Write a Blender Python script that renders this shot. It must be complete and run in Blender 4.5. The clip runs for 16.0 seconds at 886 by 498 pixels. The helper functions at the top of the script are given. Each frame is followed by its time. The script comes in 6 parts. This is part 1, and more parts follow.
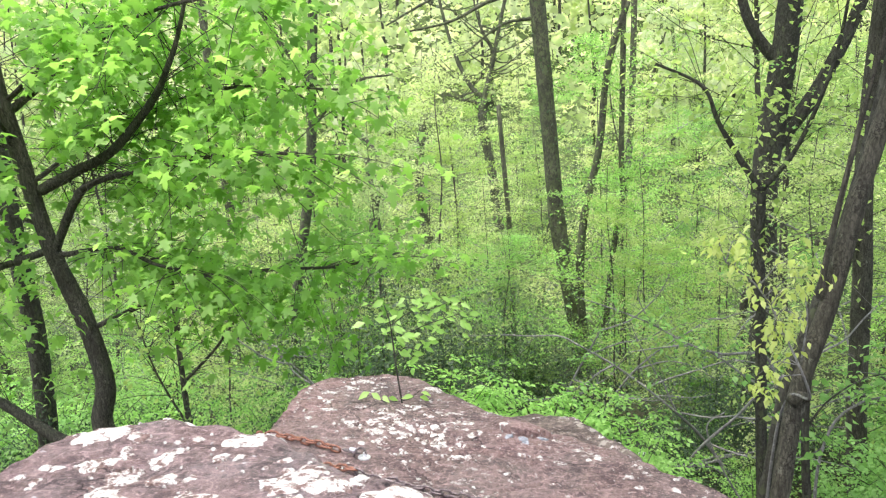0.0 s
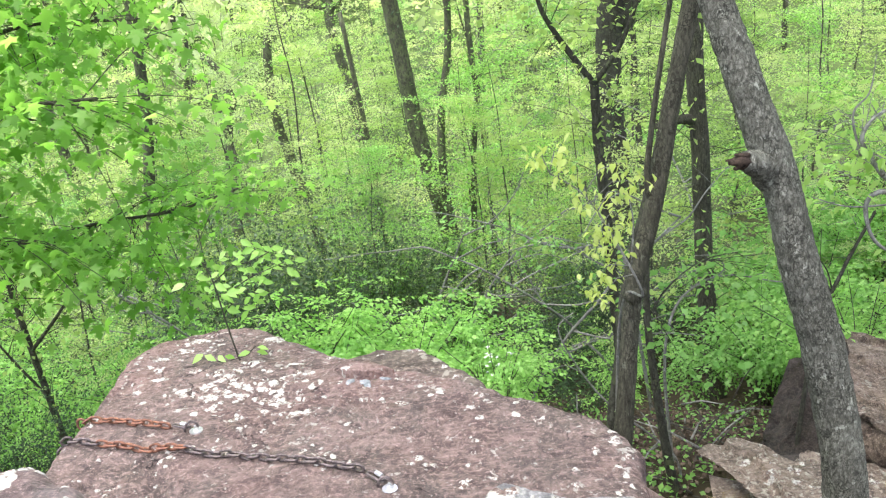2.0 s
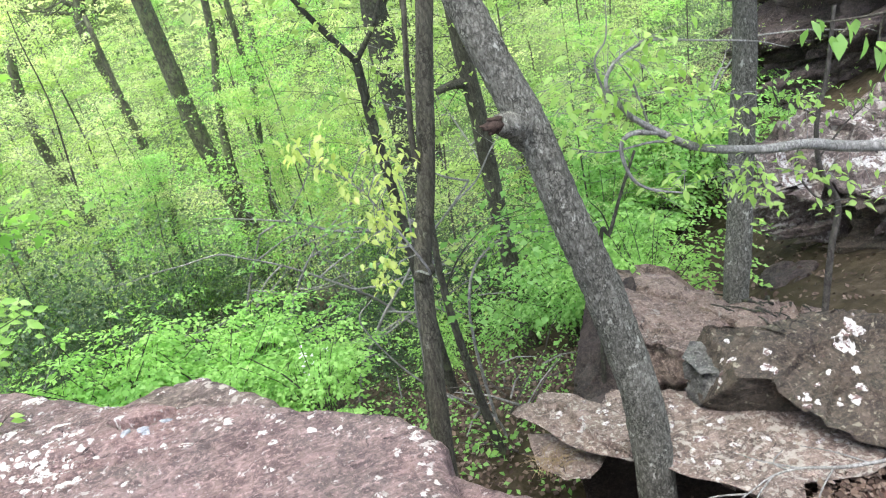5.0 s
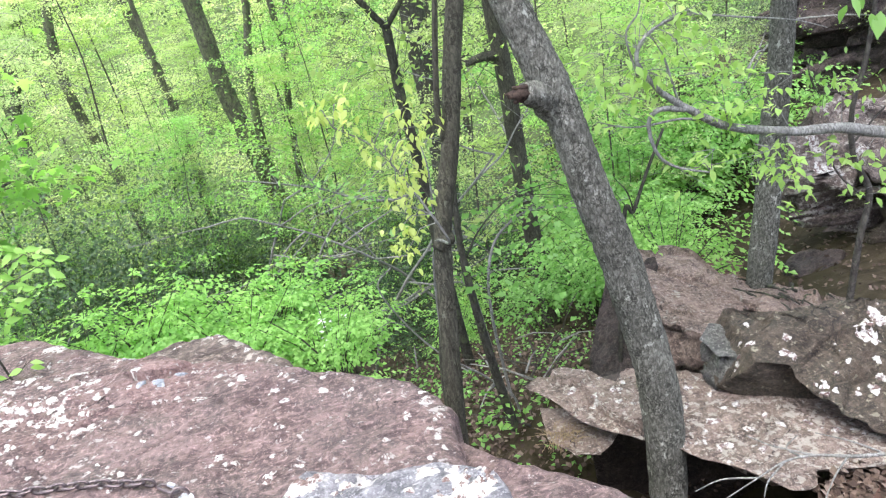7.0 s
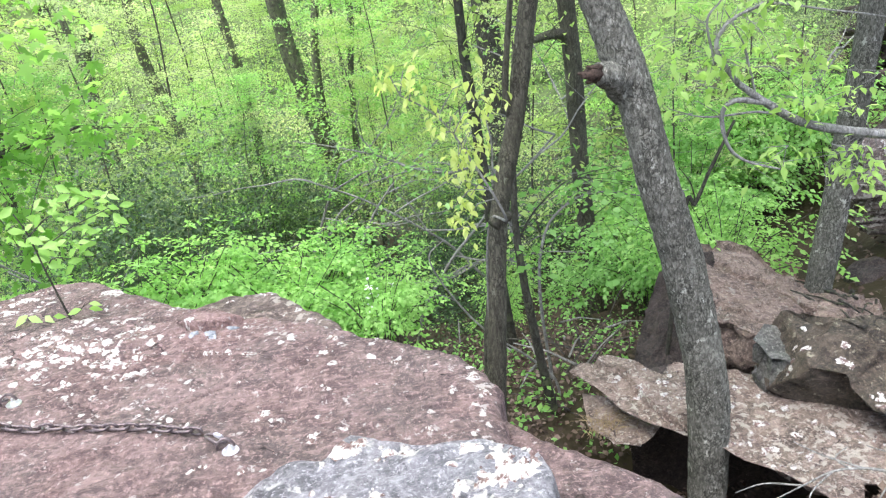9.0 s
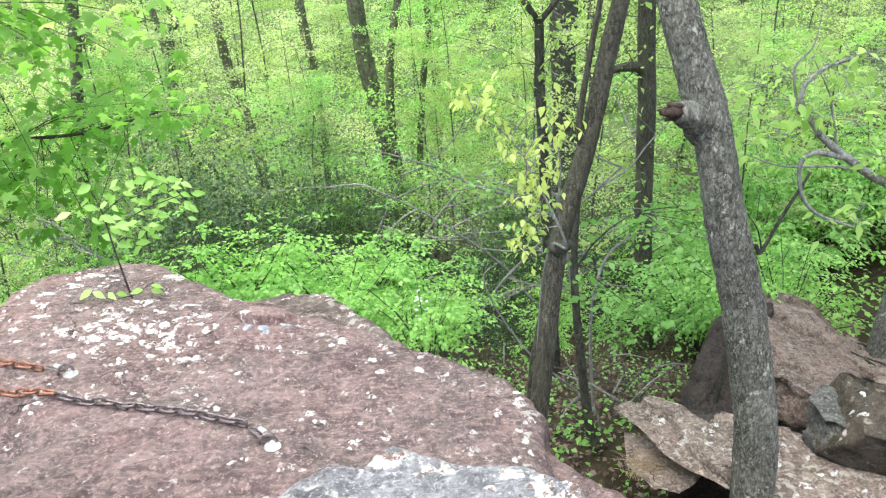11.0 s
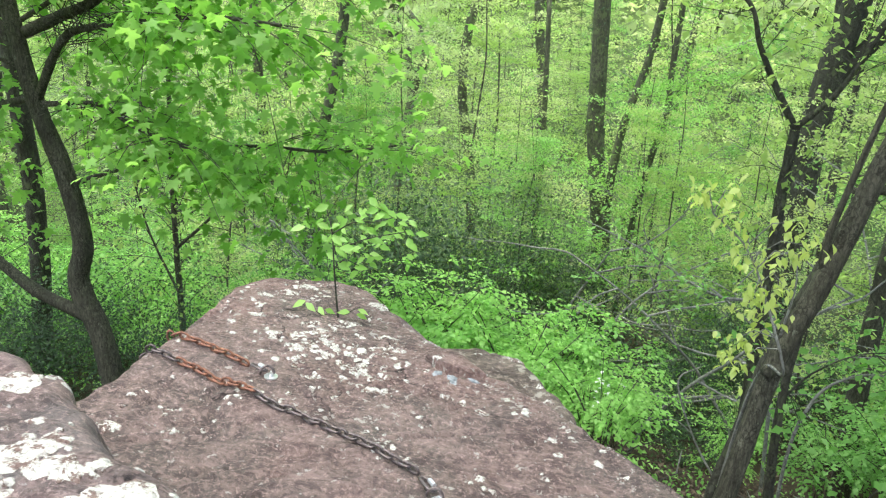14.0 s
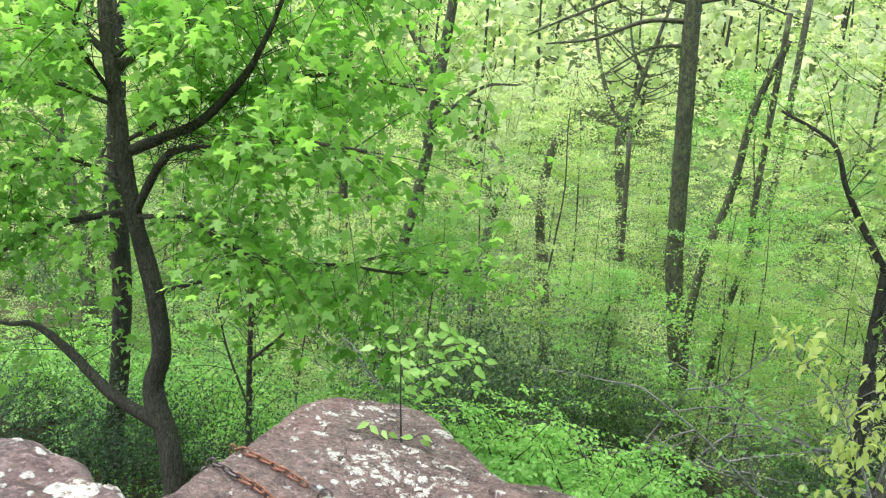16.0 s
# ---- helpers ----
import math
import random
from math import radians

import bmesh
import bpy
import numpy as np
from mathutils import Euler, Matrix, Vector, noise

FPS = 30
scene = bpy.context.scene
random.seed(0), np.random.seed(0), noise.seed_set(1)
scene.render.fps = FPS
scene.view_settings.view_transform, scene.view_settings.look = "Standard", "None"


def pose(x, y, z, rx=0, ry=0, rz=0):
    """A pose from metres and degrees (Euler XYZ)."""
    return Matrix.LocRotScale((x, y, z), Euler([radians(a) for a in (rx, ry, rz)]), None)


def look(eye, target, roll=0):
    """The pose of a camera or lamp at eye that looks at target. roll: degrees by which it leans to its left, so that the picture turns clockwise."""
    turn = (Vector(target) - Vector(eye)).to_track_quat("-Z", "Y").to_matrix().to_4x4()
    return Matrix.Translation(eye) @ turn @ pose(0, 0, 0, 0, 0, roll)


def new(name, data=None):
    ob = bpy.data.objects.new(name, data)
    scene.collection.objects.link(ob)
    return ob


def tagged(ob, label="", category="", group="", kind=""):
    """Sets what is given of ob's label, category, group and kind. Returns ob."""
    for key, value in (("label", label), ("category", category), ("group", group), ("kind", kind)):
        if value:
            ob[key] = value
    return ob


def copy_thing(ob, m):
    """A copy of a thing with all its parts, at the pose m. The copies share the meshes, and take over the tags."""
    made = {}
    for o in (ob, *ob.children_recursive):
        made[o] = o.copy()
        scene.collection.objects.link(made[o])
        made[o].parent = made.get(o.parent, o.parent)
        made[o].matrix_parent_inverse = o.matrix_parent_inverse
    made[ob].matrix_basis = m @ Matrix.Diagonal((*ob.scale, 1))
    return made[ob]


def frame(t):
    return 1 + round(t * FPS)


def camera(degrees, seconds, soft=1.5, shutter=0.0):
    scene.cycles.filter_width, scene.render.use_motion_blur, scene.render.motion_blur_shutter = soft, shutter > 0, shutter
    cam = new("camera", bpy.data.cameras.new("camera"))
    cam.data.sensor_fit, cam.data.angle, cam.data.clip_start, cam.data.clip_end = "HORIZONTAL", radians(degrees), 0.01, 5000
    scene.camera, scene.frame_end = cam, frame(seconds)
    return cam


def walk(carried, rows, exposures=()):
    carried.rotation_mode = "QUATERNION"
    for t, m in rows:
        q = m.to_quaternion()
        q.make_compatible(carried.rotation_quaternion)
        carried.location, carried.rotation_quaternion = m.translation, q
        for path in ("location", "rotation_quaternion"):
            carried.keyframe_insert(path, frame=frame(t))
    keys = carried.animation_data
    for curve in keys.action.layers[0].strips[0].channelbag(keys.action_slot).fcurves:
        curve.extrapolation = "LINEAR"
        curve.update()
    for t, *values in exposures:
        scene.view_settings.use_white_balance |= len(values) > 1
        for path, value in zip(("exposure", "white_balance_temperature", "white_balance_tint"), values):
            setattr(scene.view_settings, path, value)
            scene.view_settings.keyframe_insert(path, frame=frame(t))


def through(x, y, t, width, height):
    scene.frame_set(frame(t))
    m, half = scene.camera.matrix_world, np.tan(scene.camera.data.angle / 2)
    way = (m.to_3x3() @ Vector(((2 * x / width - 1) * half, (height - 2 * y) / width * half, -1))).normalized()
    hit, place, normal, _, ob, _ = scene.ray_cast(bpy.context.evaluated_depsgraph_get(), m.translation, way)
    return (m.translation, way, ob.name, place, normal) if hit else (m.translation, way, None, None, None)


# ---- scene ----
cam = camera(58.61, 16.0, soft=1.2, shutter=0.15)
PATH = [
    (0, (0.4026, 0.0895, 1.4698), (0.1158, 2.0247, 1.0539), -3.02),
    (0.5, (0.5104, 0.1131, 1.4730), (0.2577, 2.0368, 0.9877), -3.38),
    (1, (0.5577, 0.1719, 1.4769), (0.3627, 2.0856, 0.9293), -5.25),
    (1.5, (0.5724, 0.2344, 1.5075), (0.4855, 2.1344, 0.8891), -7.53),
    (2, (0.6193, 0.2886, 1.5308), (0.6163, 2.1712, 0.8556), -7.98),
    (2.5, (0.7209, 0.3111, 1.5053), (0.7097, 2.1837, 0.8028), -6.70),
    (3, (0.7840, 0.3488, 1.4757), (0.7967, 2.2174, 0.7628), -7.21),
    (3.5, (0.7922, 0.4121, 1.4870), (0.9602, 2.2663, 0.7566), -10.16),
    (4, (0.8036, 0.4475, 1.4978), (1.1484, 2.2614, 0.7293), -12.59),
    (4.2, (0.8036, 0.4507, 1.5013), (1.1930, 2.2505, 0.7210), -13.21),
    (6.3, (0.8289, 0.4323, 1.4631), (1.2662, 2.2043, 0.6452), -13.18),
    (6.5, (0.8298, 0.4349, 1.4619), (1.2488, 2.2079, 0.6367), -12.81),
    (7, (0.8231, 0.4402, 1.4572), (1.1751, 2.2195, 0.6145), -11.59),
    (7.5, (0.8172, 0.4461, 1.4556), (1.1105, 2.2258, 0.5916), -10.48),
    (8, (0.8091, 0.4529, 1.4562), (1.0633, 2.2318, 0.5783), -9.45),
    (10.3, (0.7749, 0.4757, 1.4480), (0.9459, 2.2671, 0.5753), -6.96),
    (10.5, (0.7732, 0.4723, 1.4551), (0.9297, 2.2707, 0.5941), -6.19),
    (11, (0.7618, 0.4726, 1.4622), (0.8659, 2.2892, 0.6322), -3.95),
    (11.5, (0.7477, 0.4814, 1.4719), (0.7798, 2.3069, 0.6555), -2.20),
    (12, (0.7324, 0.4843, 1.4771), (0.6860, 2.3154, 0.6741), -0.69),
    (12.5, (0.7180, 0.4918, 1.4800), (0.5911, 2.3263, 0.6934), 0.59),
    (13, (0.7086, 0.5003, 1.4826), (0.4990, 2.3364, 0.7180), 1.42),
    (13.5, (0.7012, 0.5121, 1.4857), (0.4100, 2.3486, 0.7490), 2.42),
    (14, (0.6869, 0.5137, 1.4865), (0.3117, 2.3524, 0.7950), 3.51),
    (14.5, (0.6828, 0.5230, 1.4908), (0.2359, 2.3657, 0.8546), 4.27),
    (15, (0.6843, 0.5290, 1.4922), (0.1763, 2.3720, 0.9045), 4.96),
    (15.5, (0.6864, 0.5299, 1.4908), (0.1266, 2.3810, 0.9812), 4.92),
    (16, (0.6923, 0.5295, 1.4890), (0.0950, 2.3953, 1.0865), 4.76),
]
walk(cam, [(t, look(eye, target, roll)) for t, eye, target, roll in PATH],
     [(0, 1.55, 6500, 19), (2, 1.74, 6450, 14), (3, 1.68, 6400, 13), (4, 1.86, 6300, 15), (8, 1.91, 6150, 19), (11, 1.9, 6300, 13), (12.5, 1.68, 6400, 9), (13.5, 1.5, 6400, 7), (14.5, 1.43, 6400, 5), (16, 1.33, 6400, 7)])

# ---- light ----
world = bpy.data.worlds.new("overcast_sky")
scene.world = world
world.use_nodes = True
wn = world.node_tree.nodes
sky = wn.new("ShaderNodeTexSky")
sky.sky_type, sky.sun_disc = "NISHITA", False
sky.sun_elevation, sky.sun_rotation = radians(76), radians(219)
sky.air_density, sky.dust_density, sky.ozone_density = 1.0, 4.0, 1.0
wn["Background"].inputs["Strength"].default_value = 0.19
veil = wn.new("ShaderNodeHueSaturation")
veil.inputs["Saturation"].default_value = 0.65
world.node_tree.links.new(sky.outputs[0], veil.inputs["Color"])
world.node_tree.links.new(veil.outputs[0], wn["Background"].inputs["Color"])
sun_data = bpy.data.lights.new("sun", "SUN")
sun_data.energy, sun_data.angle, sun_data.color = 1.3, radians(55), (1.0, 0.98, 0.955)
sun = new("sun", sun_data)
sun.matrix_world = look((-4, 1, 30), (0, 6, 0))


# ---- materials ----
def node_material(name):
    m = bpy.data.materials.new(name)
    m.use_nodes = True
    nt = m.node_tree
    for n in list(nt.nodes):
        nt.nodes.remove(n)
    out = nt.nodes.new("ShaderNodeOutputMaterial")
    return m, nt, out


def noise_node(nt, scale, detail=4, rough=0.6, vec=None, dist=0.0):
    n = nt.nodes.new("ShaderNodeTexNoise")
    n.inputs["Scale"].default_value, n.inputs["Detail"].default_value = scale, detail
    n.inputs["Roughness"].default_value, n.inputs["Distortion"].default_value = rough, dist
    if vec is not None:
        nt.links.new(vec, n.inputs["Vector"])
    return n.outputs["Fac"]


def ramp(nt, fac, stops):
    r = nt.nodes.new("ShaderNodeValToRGB")
    e = r.color_ramp.elements
    while len(e) < len(stops):
        e.new(0.5)
    for el, (p, c) in zip(e, stops):
        el.position, el.color = p, (*c, 1) if len(c) == 3 else c
    nt.links.new(fac, r.inputs["Fac"])
    return r.outputs["Color"]


def mix(nt, fac, a, b, mode="MIX"):
    n = nt.nodes.new("ShaderNodeMix")
    n.data_type, n.blend_type = "RGBA", mode
    for sock, v in ((n.inputs["Factor"], fac), (n.inputs["A"], a), (n.inputs["B"], b)):
        if isinstance(v, (int, float)):
            sock.default_value = v
        elif isinstance(v, tuple):
            sock.default_value = (*v, 1)
        else:
            nt.links.new(v, sock)
    return n.outputs["Result"]


def bump(nt, height, strength, distance, normal=None):
    b = nt.nodes.new("ShaderNodeBump")
    b.inputs["Strength"].default_value, b.inputs["Distance"].default_value = strength, distance
    nt.links.new(height, b.inputs["Height"])
    if normal is not None:
        nt.links.new(normal, b.inputs["Normal"])
    return b.outputs["Normal"]


def principled(nt, out, color, rough, normal=None, spec=0.4, metal=0.0):
    p = nt.nodes.new("ShaderNodeBsdfPrincipled")
    for sock, v in ((p.inputs["Base Color"], color), (p.inputs["Roughness"], rough), (p.inputs["Metallic"], metal)):
        if isinstance(v, (int, float)):
            sock.default_value = v
        elif isinstance(v, tuple):
            sock.default_value = (*v, 1)
        else:
            nt.links.new(v, sock)
    p.inputs["Specular IOR Level"].default_value = spec
    if normal is not None:
        nt.links.new(normal, p.inputs["Normal"])
    nt.links.new(p.outputs[0], out.inputs["Surface"])
    return p


def coords(nt, stretch=None, kind="Object"):
    c = nt.nodes.new("ShaderNodeTexCoord").outputs[kind]
    if stretch:
        mp = nt.nodes.new("ShaderNodeMapping")
        mp.inputs["Scale"].default_value = stretch
        nt.links.new(c, mp.inputs["Vector"])
        c = mp.outputs[0]
    return c


def leaf_material(name, dark, mid, light, through=0.45, gloss=0.45, sheen=0.4):
    m, nt, out = node_material(name)
    isl = nt.nodes.new("ShaderNodeNewGeometry").outputs["Random Per Island"]
    col = ramp(nt, isl, [(0.0, dark), (0.55, mid), (1.0, light)])
    big = noise_node(nt, 0.9, 2, vec=coords(nt))
    col = mix(nt, ramp(nt, big, [(0.48, (0, 0, 0)), (0.7, (0.45, 0.45, 0.45))]), col, light)
    col = mix(nt, ramp(nt, big, [(0.3, (0.4, 0.4, 0.4)), (0.46, (0, 0, 0))]), col, dark)
    own = nt.nodes.new("ShaderNodeObjectInfo").outputs["Random"]
    col = mix(nt, 1.0, col, ramp(nt, own, [(0.0, (0.72, 0.78, 0.8)), (0.5, (1.0, 1.0, 1.0)), (1.0, (1.16, 1.1, 1.05))]), "MULTIPLY")
    p = nt.nodes.new("ShaderNodeBsdfPrincipled")
    nt.links.new(col, p.inputs["Base Color"])
    p.inputs["Roughness"].default_value, p.inputs["Specular IOR Level"].default_value = gloss, sheen
    tr = nt.nodes.new("ShaderNodeBsdfTranslucent")
    nt.links.new(mix(nt, 1.0, col, (1.22, 1.24, 0.88), "MULTIPLY"), tr.inputs["Color"])
    ms = nt.nodes.new("ShaderNodeMixShader")
    ms.inputs[0].default_value = through
    nt.links.new(p.outputs[0], ms.inputs[1])
    nt.links.new(tr.outputs[0], ms.inputs[2])
    nt.links.new(ms.outputs[0], out.inputs["Surface"])
    return m


def rock_material(name, deep, base, pale, grey, grey_cover, lichen_cover, lichen=(0.62, 0.62, 0.56), scale=1.0, spot=9, blush=0.25):
    m, nt, out = node_material(name)
    co = coords(nt)
    k3 = lambda v: (v, v, v)
    broad = noise_node(nt, 2.2 * scale, 7, 0.66, co, 0.5)
    col = ramp(nt, broad, [(0.32, tuple(0.5 * (a + b) for a, b in zip(deep, base))), (0.5, base), (0.68, pale)])
    zone = noise_node(nt, 0.9 * scale, 3, 0.55, co, 0.3)
    col = mix(nt, ramp(nt, zone, [(0.42, k3(0)), (0.58, k3(blush))]), col, tuple(c * f for c, f in zip(pale, (0.9, 0.7, 0.67))))
    gz = noise_node(nt, 3.1 * scale, 8, 0.7, coords(nt, (1, 1, 1.2)), 0.4)
    col = mix(nt, ramp(nt, gz, [(grey_cover - 0.06, k3(0)), (grey_cover + 0.1, k3(0.75))]), col, grey)
    varnish = noise_node(nt, 1.5 * scale, 5, 0.62, coords(nt, (1, 1.3, 1)), 0.6)
    col = mix(nt, ramp(nt, varnish, [(0.44, k3(0.42)), (0.56, k3(0))]), col, tuple(0.6 * a + 0.4 * b for a, b in zip(deep, base)))
    turn = nt.nodes.new("ShaderNodeMapping")
    turn.inputs["Rotation"].default_value = (0.2, 0.1, -0.75)
    turn.inputs["Scale"].default_value = (2.6, 7, 5)
    nt.links.new(coords(nt), turn.inputs["Vector"])
    wrinkle = noise_node(nt, 1.6 * scale, 10, 0.72, turn.outputs[0], 0.7)
    col = mix(nt, ramp(nt, wrinkle, [(0.36, k3(0.7)), (0.47, k3(0))]), col, deep)
    col = mix(nt, ramp(nt, wrinkle, [(0.53, k3(0)), (0.68, k3(0.5))]), col, pale)
    blot = noise_node(nt, 8.5 * scale, 8, 0.75, coords(nt, (1, 0.75, 1)), 0.9)
    col = mix(nt, ramp(nt, blot, [(0.5, k3(0)), (0.64, k3(0.6))]), col, pale)
    col = mix(nt, ramp(nt, blot, [(0.35, k3(0.7)), (0.47, k3(0))]), col, deep)
    mott = noise_node(nt, 26 * scale, 9, 0.78, co, 0.5)
    col = mix(nt, ramp(nt, mott, [(0.51, k3(0)), (0.59, k3(0.62))]), col, pale)
    col = mix(nt, ramp(nt, mott, [(0.38, k3(0.6)), (0.46, k3(0))]), col, deep)
    grit = noise_node(nt, 70 * scale, 6, 0.8, co)
    col = mix(nt, ramp(nt, grit, [(0.54, k3(0)), (0.6, k3(0.8))]), col, tuple(min(1, 1.4 * c) for c in pale))
    col = mix(nt, ramp(nt, grit, [(0.38, k3(0.6)), (0.44, k3(0))]), col, deep)
    drag = nt.nodes.new("ShaderNodeMapping")
    drag.inputs["Rotation"].default_value = (0.1, 0.2, -0.6)
    drag.inputs["Scale"].default_value = (9, 34, 24)
    nt.links.new(coords(nt), drag.inputs["Vector"])
    scuff = noise_node(nt, 1.3 * scale, 8, 0.75, drag.outputs[0], 0.6)
    col = mix(nt, ramp(nt, scuff, [(0.55, k3(0)), (0.64, k3(0.6))]), col, tuple(min(1, 1.25 * c) for c in pale))
    col = mix(nt, ramp(nt, scuff, [(0.36, k3(0.5)), (0.43, k3(0))]), col, deep)
    warp = nt.nodes.new("ShaderNodeVectorMath")
    wmap = nt.nodes.new("ShaderNodeTexNoise")
    wmap.inputs["Scale"].default_value, wmap.inputs["Detail"].default_value = 3.0, 6
    warp.operation = "MULTIPLY_ADD"
    warp.inputs[1].default_value = (0.6, 0.6, 0.6)
    nt.links.new(co, wmap.inputs["Vector"])
    nt.links.new(wmap.outputs["Color"], warp.inputs[0])
    nt.links.new(coords(nt, (0.7, 1.3, 1)), warp.inputs[2])
    vor = nt.nodes.new("ShaderNodeTexVoronoi")
    vor.feature = "DISTANCE_TO_EDGE"
    vor.inputs["Scale"].default_value = 2.3 * scale
    nt.links.new(warp.outputs[0], vor.inputs["Vector"])
    crack = ramp(nt, vor.outputs["Distance"], [(0.0, k3(0)), (0.011, k3(1))])
    breaks = ramp(nt, noise_node(nt, 4 * scale, 3, 0.5, co), [(0.52, k3(1)), (0.6, k3(0))])
    crack = mix(nt, breaks, crack, (1, 1, 1))
    col = mix(nt, crack, tuple(c * 0.3 for c in deep), col)
    lz = noise_node(nt, spot * scale, 7, 0.66, co, 0.25)
    where = noise_node(nt, 1.9 * scale, 4, 0.6, co)
    patchy = mix(nt, ramp(nt, where, [(0.42, k3(0)), (0.66, k3(0.3))]), lz, k3(0.72))
    lf = noise_node(nt, 60 * scale, 4, 0.6, co)
    lmask = ramp(nt, patchy, [(lichen_cover, k3(0)), (lichen_cover + 0.025, k3(0.92))])
    lcol = mix(nt, lf, lichen, tuple(c * 0.6 for c in lichen))
    col = mix(nt, lmask, col, lcol)
    nrm = bump(nt, crack, 0.7, 0.012)
    nrm = bump(nt, wrinkle, 1.0, 0.06, nrm)
    nrm = bump(nt, blot, 0.6, 0.024, nrm)
    nrm = bump(nt, mott, 0.6, 0.011, nrm)
    nrm = bump(nt, scuff, 0.5, 0.008, nrm)
    nrm = bump(nt, grit, 0.6, 0.005, nrm)
    principled(nt, out, col, 0.8, nrm, 0.35)
    return m


def bark_material(name, dark, base, pale, patch, patch_cover=0.62, scale=1.0, tall=0.4):
    m, nt, out = node_material(name)
    co = coords(nt, (1, 1, tall))
    furrow = noise_node(nt, 55 * scale, 6, 0.7, co, 0.8)
    col = ramp(nt, furrow, [(0.32, dark), (0.5, base), (0.72, pale)])
    broad0 = noise_node(nt, 12, 3, 0.6, coords(nt))
    vor = nt.nodes.new("ShaderNodeTexVoronoi")
    vor.feature = "DISTANCE_TO_EDGE"
    vor.inputs["Scale"].default_value = 42 * scale
    warp = nt.nodes.new("ShaderNodeVectorMath")
    warp.operation = "MULTIPLY_ADD"
    warp.inputs[1].default_value = (0.05, 0.05, 0.05)
    wmap = nt.nodes.new("ShaderNodeTexNoise")
    wmap.inputs["Scale"].default_value = 30
    nt.links.new(coords(nt), wmap.inputs["Vector"])
    nt.links.new(wmap.outputs["Color"], warp.inputs[0])
    nt.links.new(co, warp.inputs[2])
    nt.links.new(warp.outputs[0], vor.inputs["Vector"])
    crack = ramp(nt, vor.outputs["Distance"], [(0.0, (0, 0, 0)), (0.14, (1, 1, 1))])
    crack = mix(nt, ramp(nt, broad0, [(0.4, (0, 0, 0)), (0.65, (0.9, 0.9, 0.9))]), crack, (1, 1, 1))
    col = mix(nt, crack, dark, col)
    pz = noise_node(nt, 18 * scale, 6, 0.7, coords(nt, (1, 1, 0.6)))
    col = mix(nt, ramp(nt, pz, [(patch_cover, (0, 0, 0)), (patch_cover + 0.05, (0.8, 0.8, 0.8))]), col, patch)
    broad = noise_node(nt, 3.0, 4, 0.6, coords(nt))
    col = mix(nt, ramp(nt, broad, [(0.42, (0, 0, 0)), (0.7, (0.6, 0.6, 0.6))]), col, dark)
    nrm = bump(nt, crack, 0.5, 0.006)
    nrm = bump(nt, furrow, 0.8, 0.01, nrm)
    principled(nt, out, col, 0.9, nrm, 0.2)
    return m


def plain_material(name, a, b, scale, rough, spec=0.4, metal=0.0, bump_d=0.002):
    m, nt, out = node_material(name)
    f = noise_node(nt, scale, 5, 0.65, coords(nt))
    principled(nt, out, ramp(nt, f, [(0.32, a), (0.68, b)]), rough, bump(nt, f, 0.5, bump_d), spec, metal)
    return m


def island_material(name, cols, rough):
    m, nt, out = node_material(name)
    isl = nt.nodes.new("ShaderNodeNewGeometry").outputs["Random Per Island"]
    col = ramp(nt, isl, [(i / (len(cols) - 1), c) for i, c in enumerate(cols)])
    f = noise_node(nt, 60, 3, 0.6, coords(nt))
    principled(nt, out, mix(nt, ramp(nt, f, [(0.4, (0, 0, 0)), (0.8, (0.5, 0.5, 0.5))]), col, cols[0]), rough, None, 0.2)
    return m


def ground_material():
    m, nt, out = node_material("forest_floor")
    co = coords(nt)
    f = noise_node(nt, 9, 6, 0.7, co)
    g = noise_node(nt, 0.7, 4, 0.6, co)
    col = ramp(nt, f, [(0.3, (0.018, 0.015, 0.009)), (0.5, (0.046, 0.037, 0.022)), (0.72, (0.09, 0.072, 0.047))])
    col = mix(nt, ramp(nt, g, [(0.45, (0, 0, 0)), (0.6, (0.8, 0.8, 0.8))]), col, (0.03, 0.026, 0.013))
    sep = nt.nodes.new("ShaderNodeSeparateXYZ")
    nt.links.new(co, sep.inputs[0])
    far = nt.nodes.new("ShaderNodeMapRange")
    far.inputs["From Min"].default_value, far.inputs["From Max"].default_value = 15.0, 24.0
    nt.links.new(sep.outputs["Y"], far.inputs["Value"])
    herb = ramp(nt, noise_node(nt, 2.5, 6, 0.7, co), [(0.3, (0.03, 0.045, 0.016)), (0.5, (0.075, 0.11, 0.04)), (0.7, (0.15, 0.2, 0.08))])
    col = mix(nt, far.outputs[0], col, herb)
    principled(nt, out, col, 0.95, bump(nt, f, 0.8, 0.03), 0.1)
    return m


ROCK_RED = rock_material("red_sandstone", (0.048, 0.034, 0.032), (0.14, 0.097, 0.088), (0.278, 0.204, 0.184), (0.106, 0.1, 0.087), 0.49, 0.62, (0.54, 0.51, 0.46), 1.0, 30, 0.5)
ROCK_LEFT = rock_material("lichened_sandstone", (0.056, 0.043, 0.040), (0.156, 0.110, 0.103), (0.302, 0.227, 0.210), (0.179, 0.177, 0.175), 0.5, 0.64, (0.580, 0.575, 0.551), 1.0, 13)
ROCK_GREY = rock_material("grey_sandstone", (0.052, 0.054, 0.057), (0.176, 0.182, 0.189), (0.342, 0.347, 0.347), (0.103, 0.107, 0.112), 0.54, 0.62, (0.569, 0.569, 0.517), 1.0, 14)
ROCK_BROWN = rock_material("brown_sandstone", (0.015, 0.013, 0.009), (0.057, 0.044, 0.031), (0.122, 0.099, 0.070), (0.069, 0.070, 0.047), 0.5, 0.62, (0.311, 0.292, 0.206), 1.0, 24)
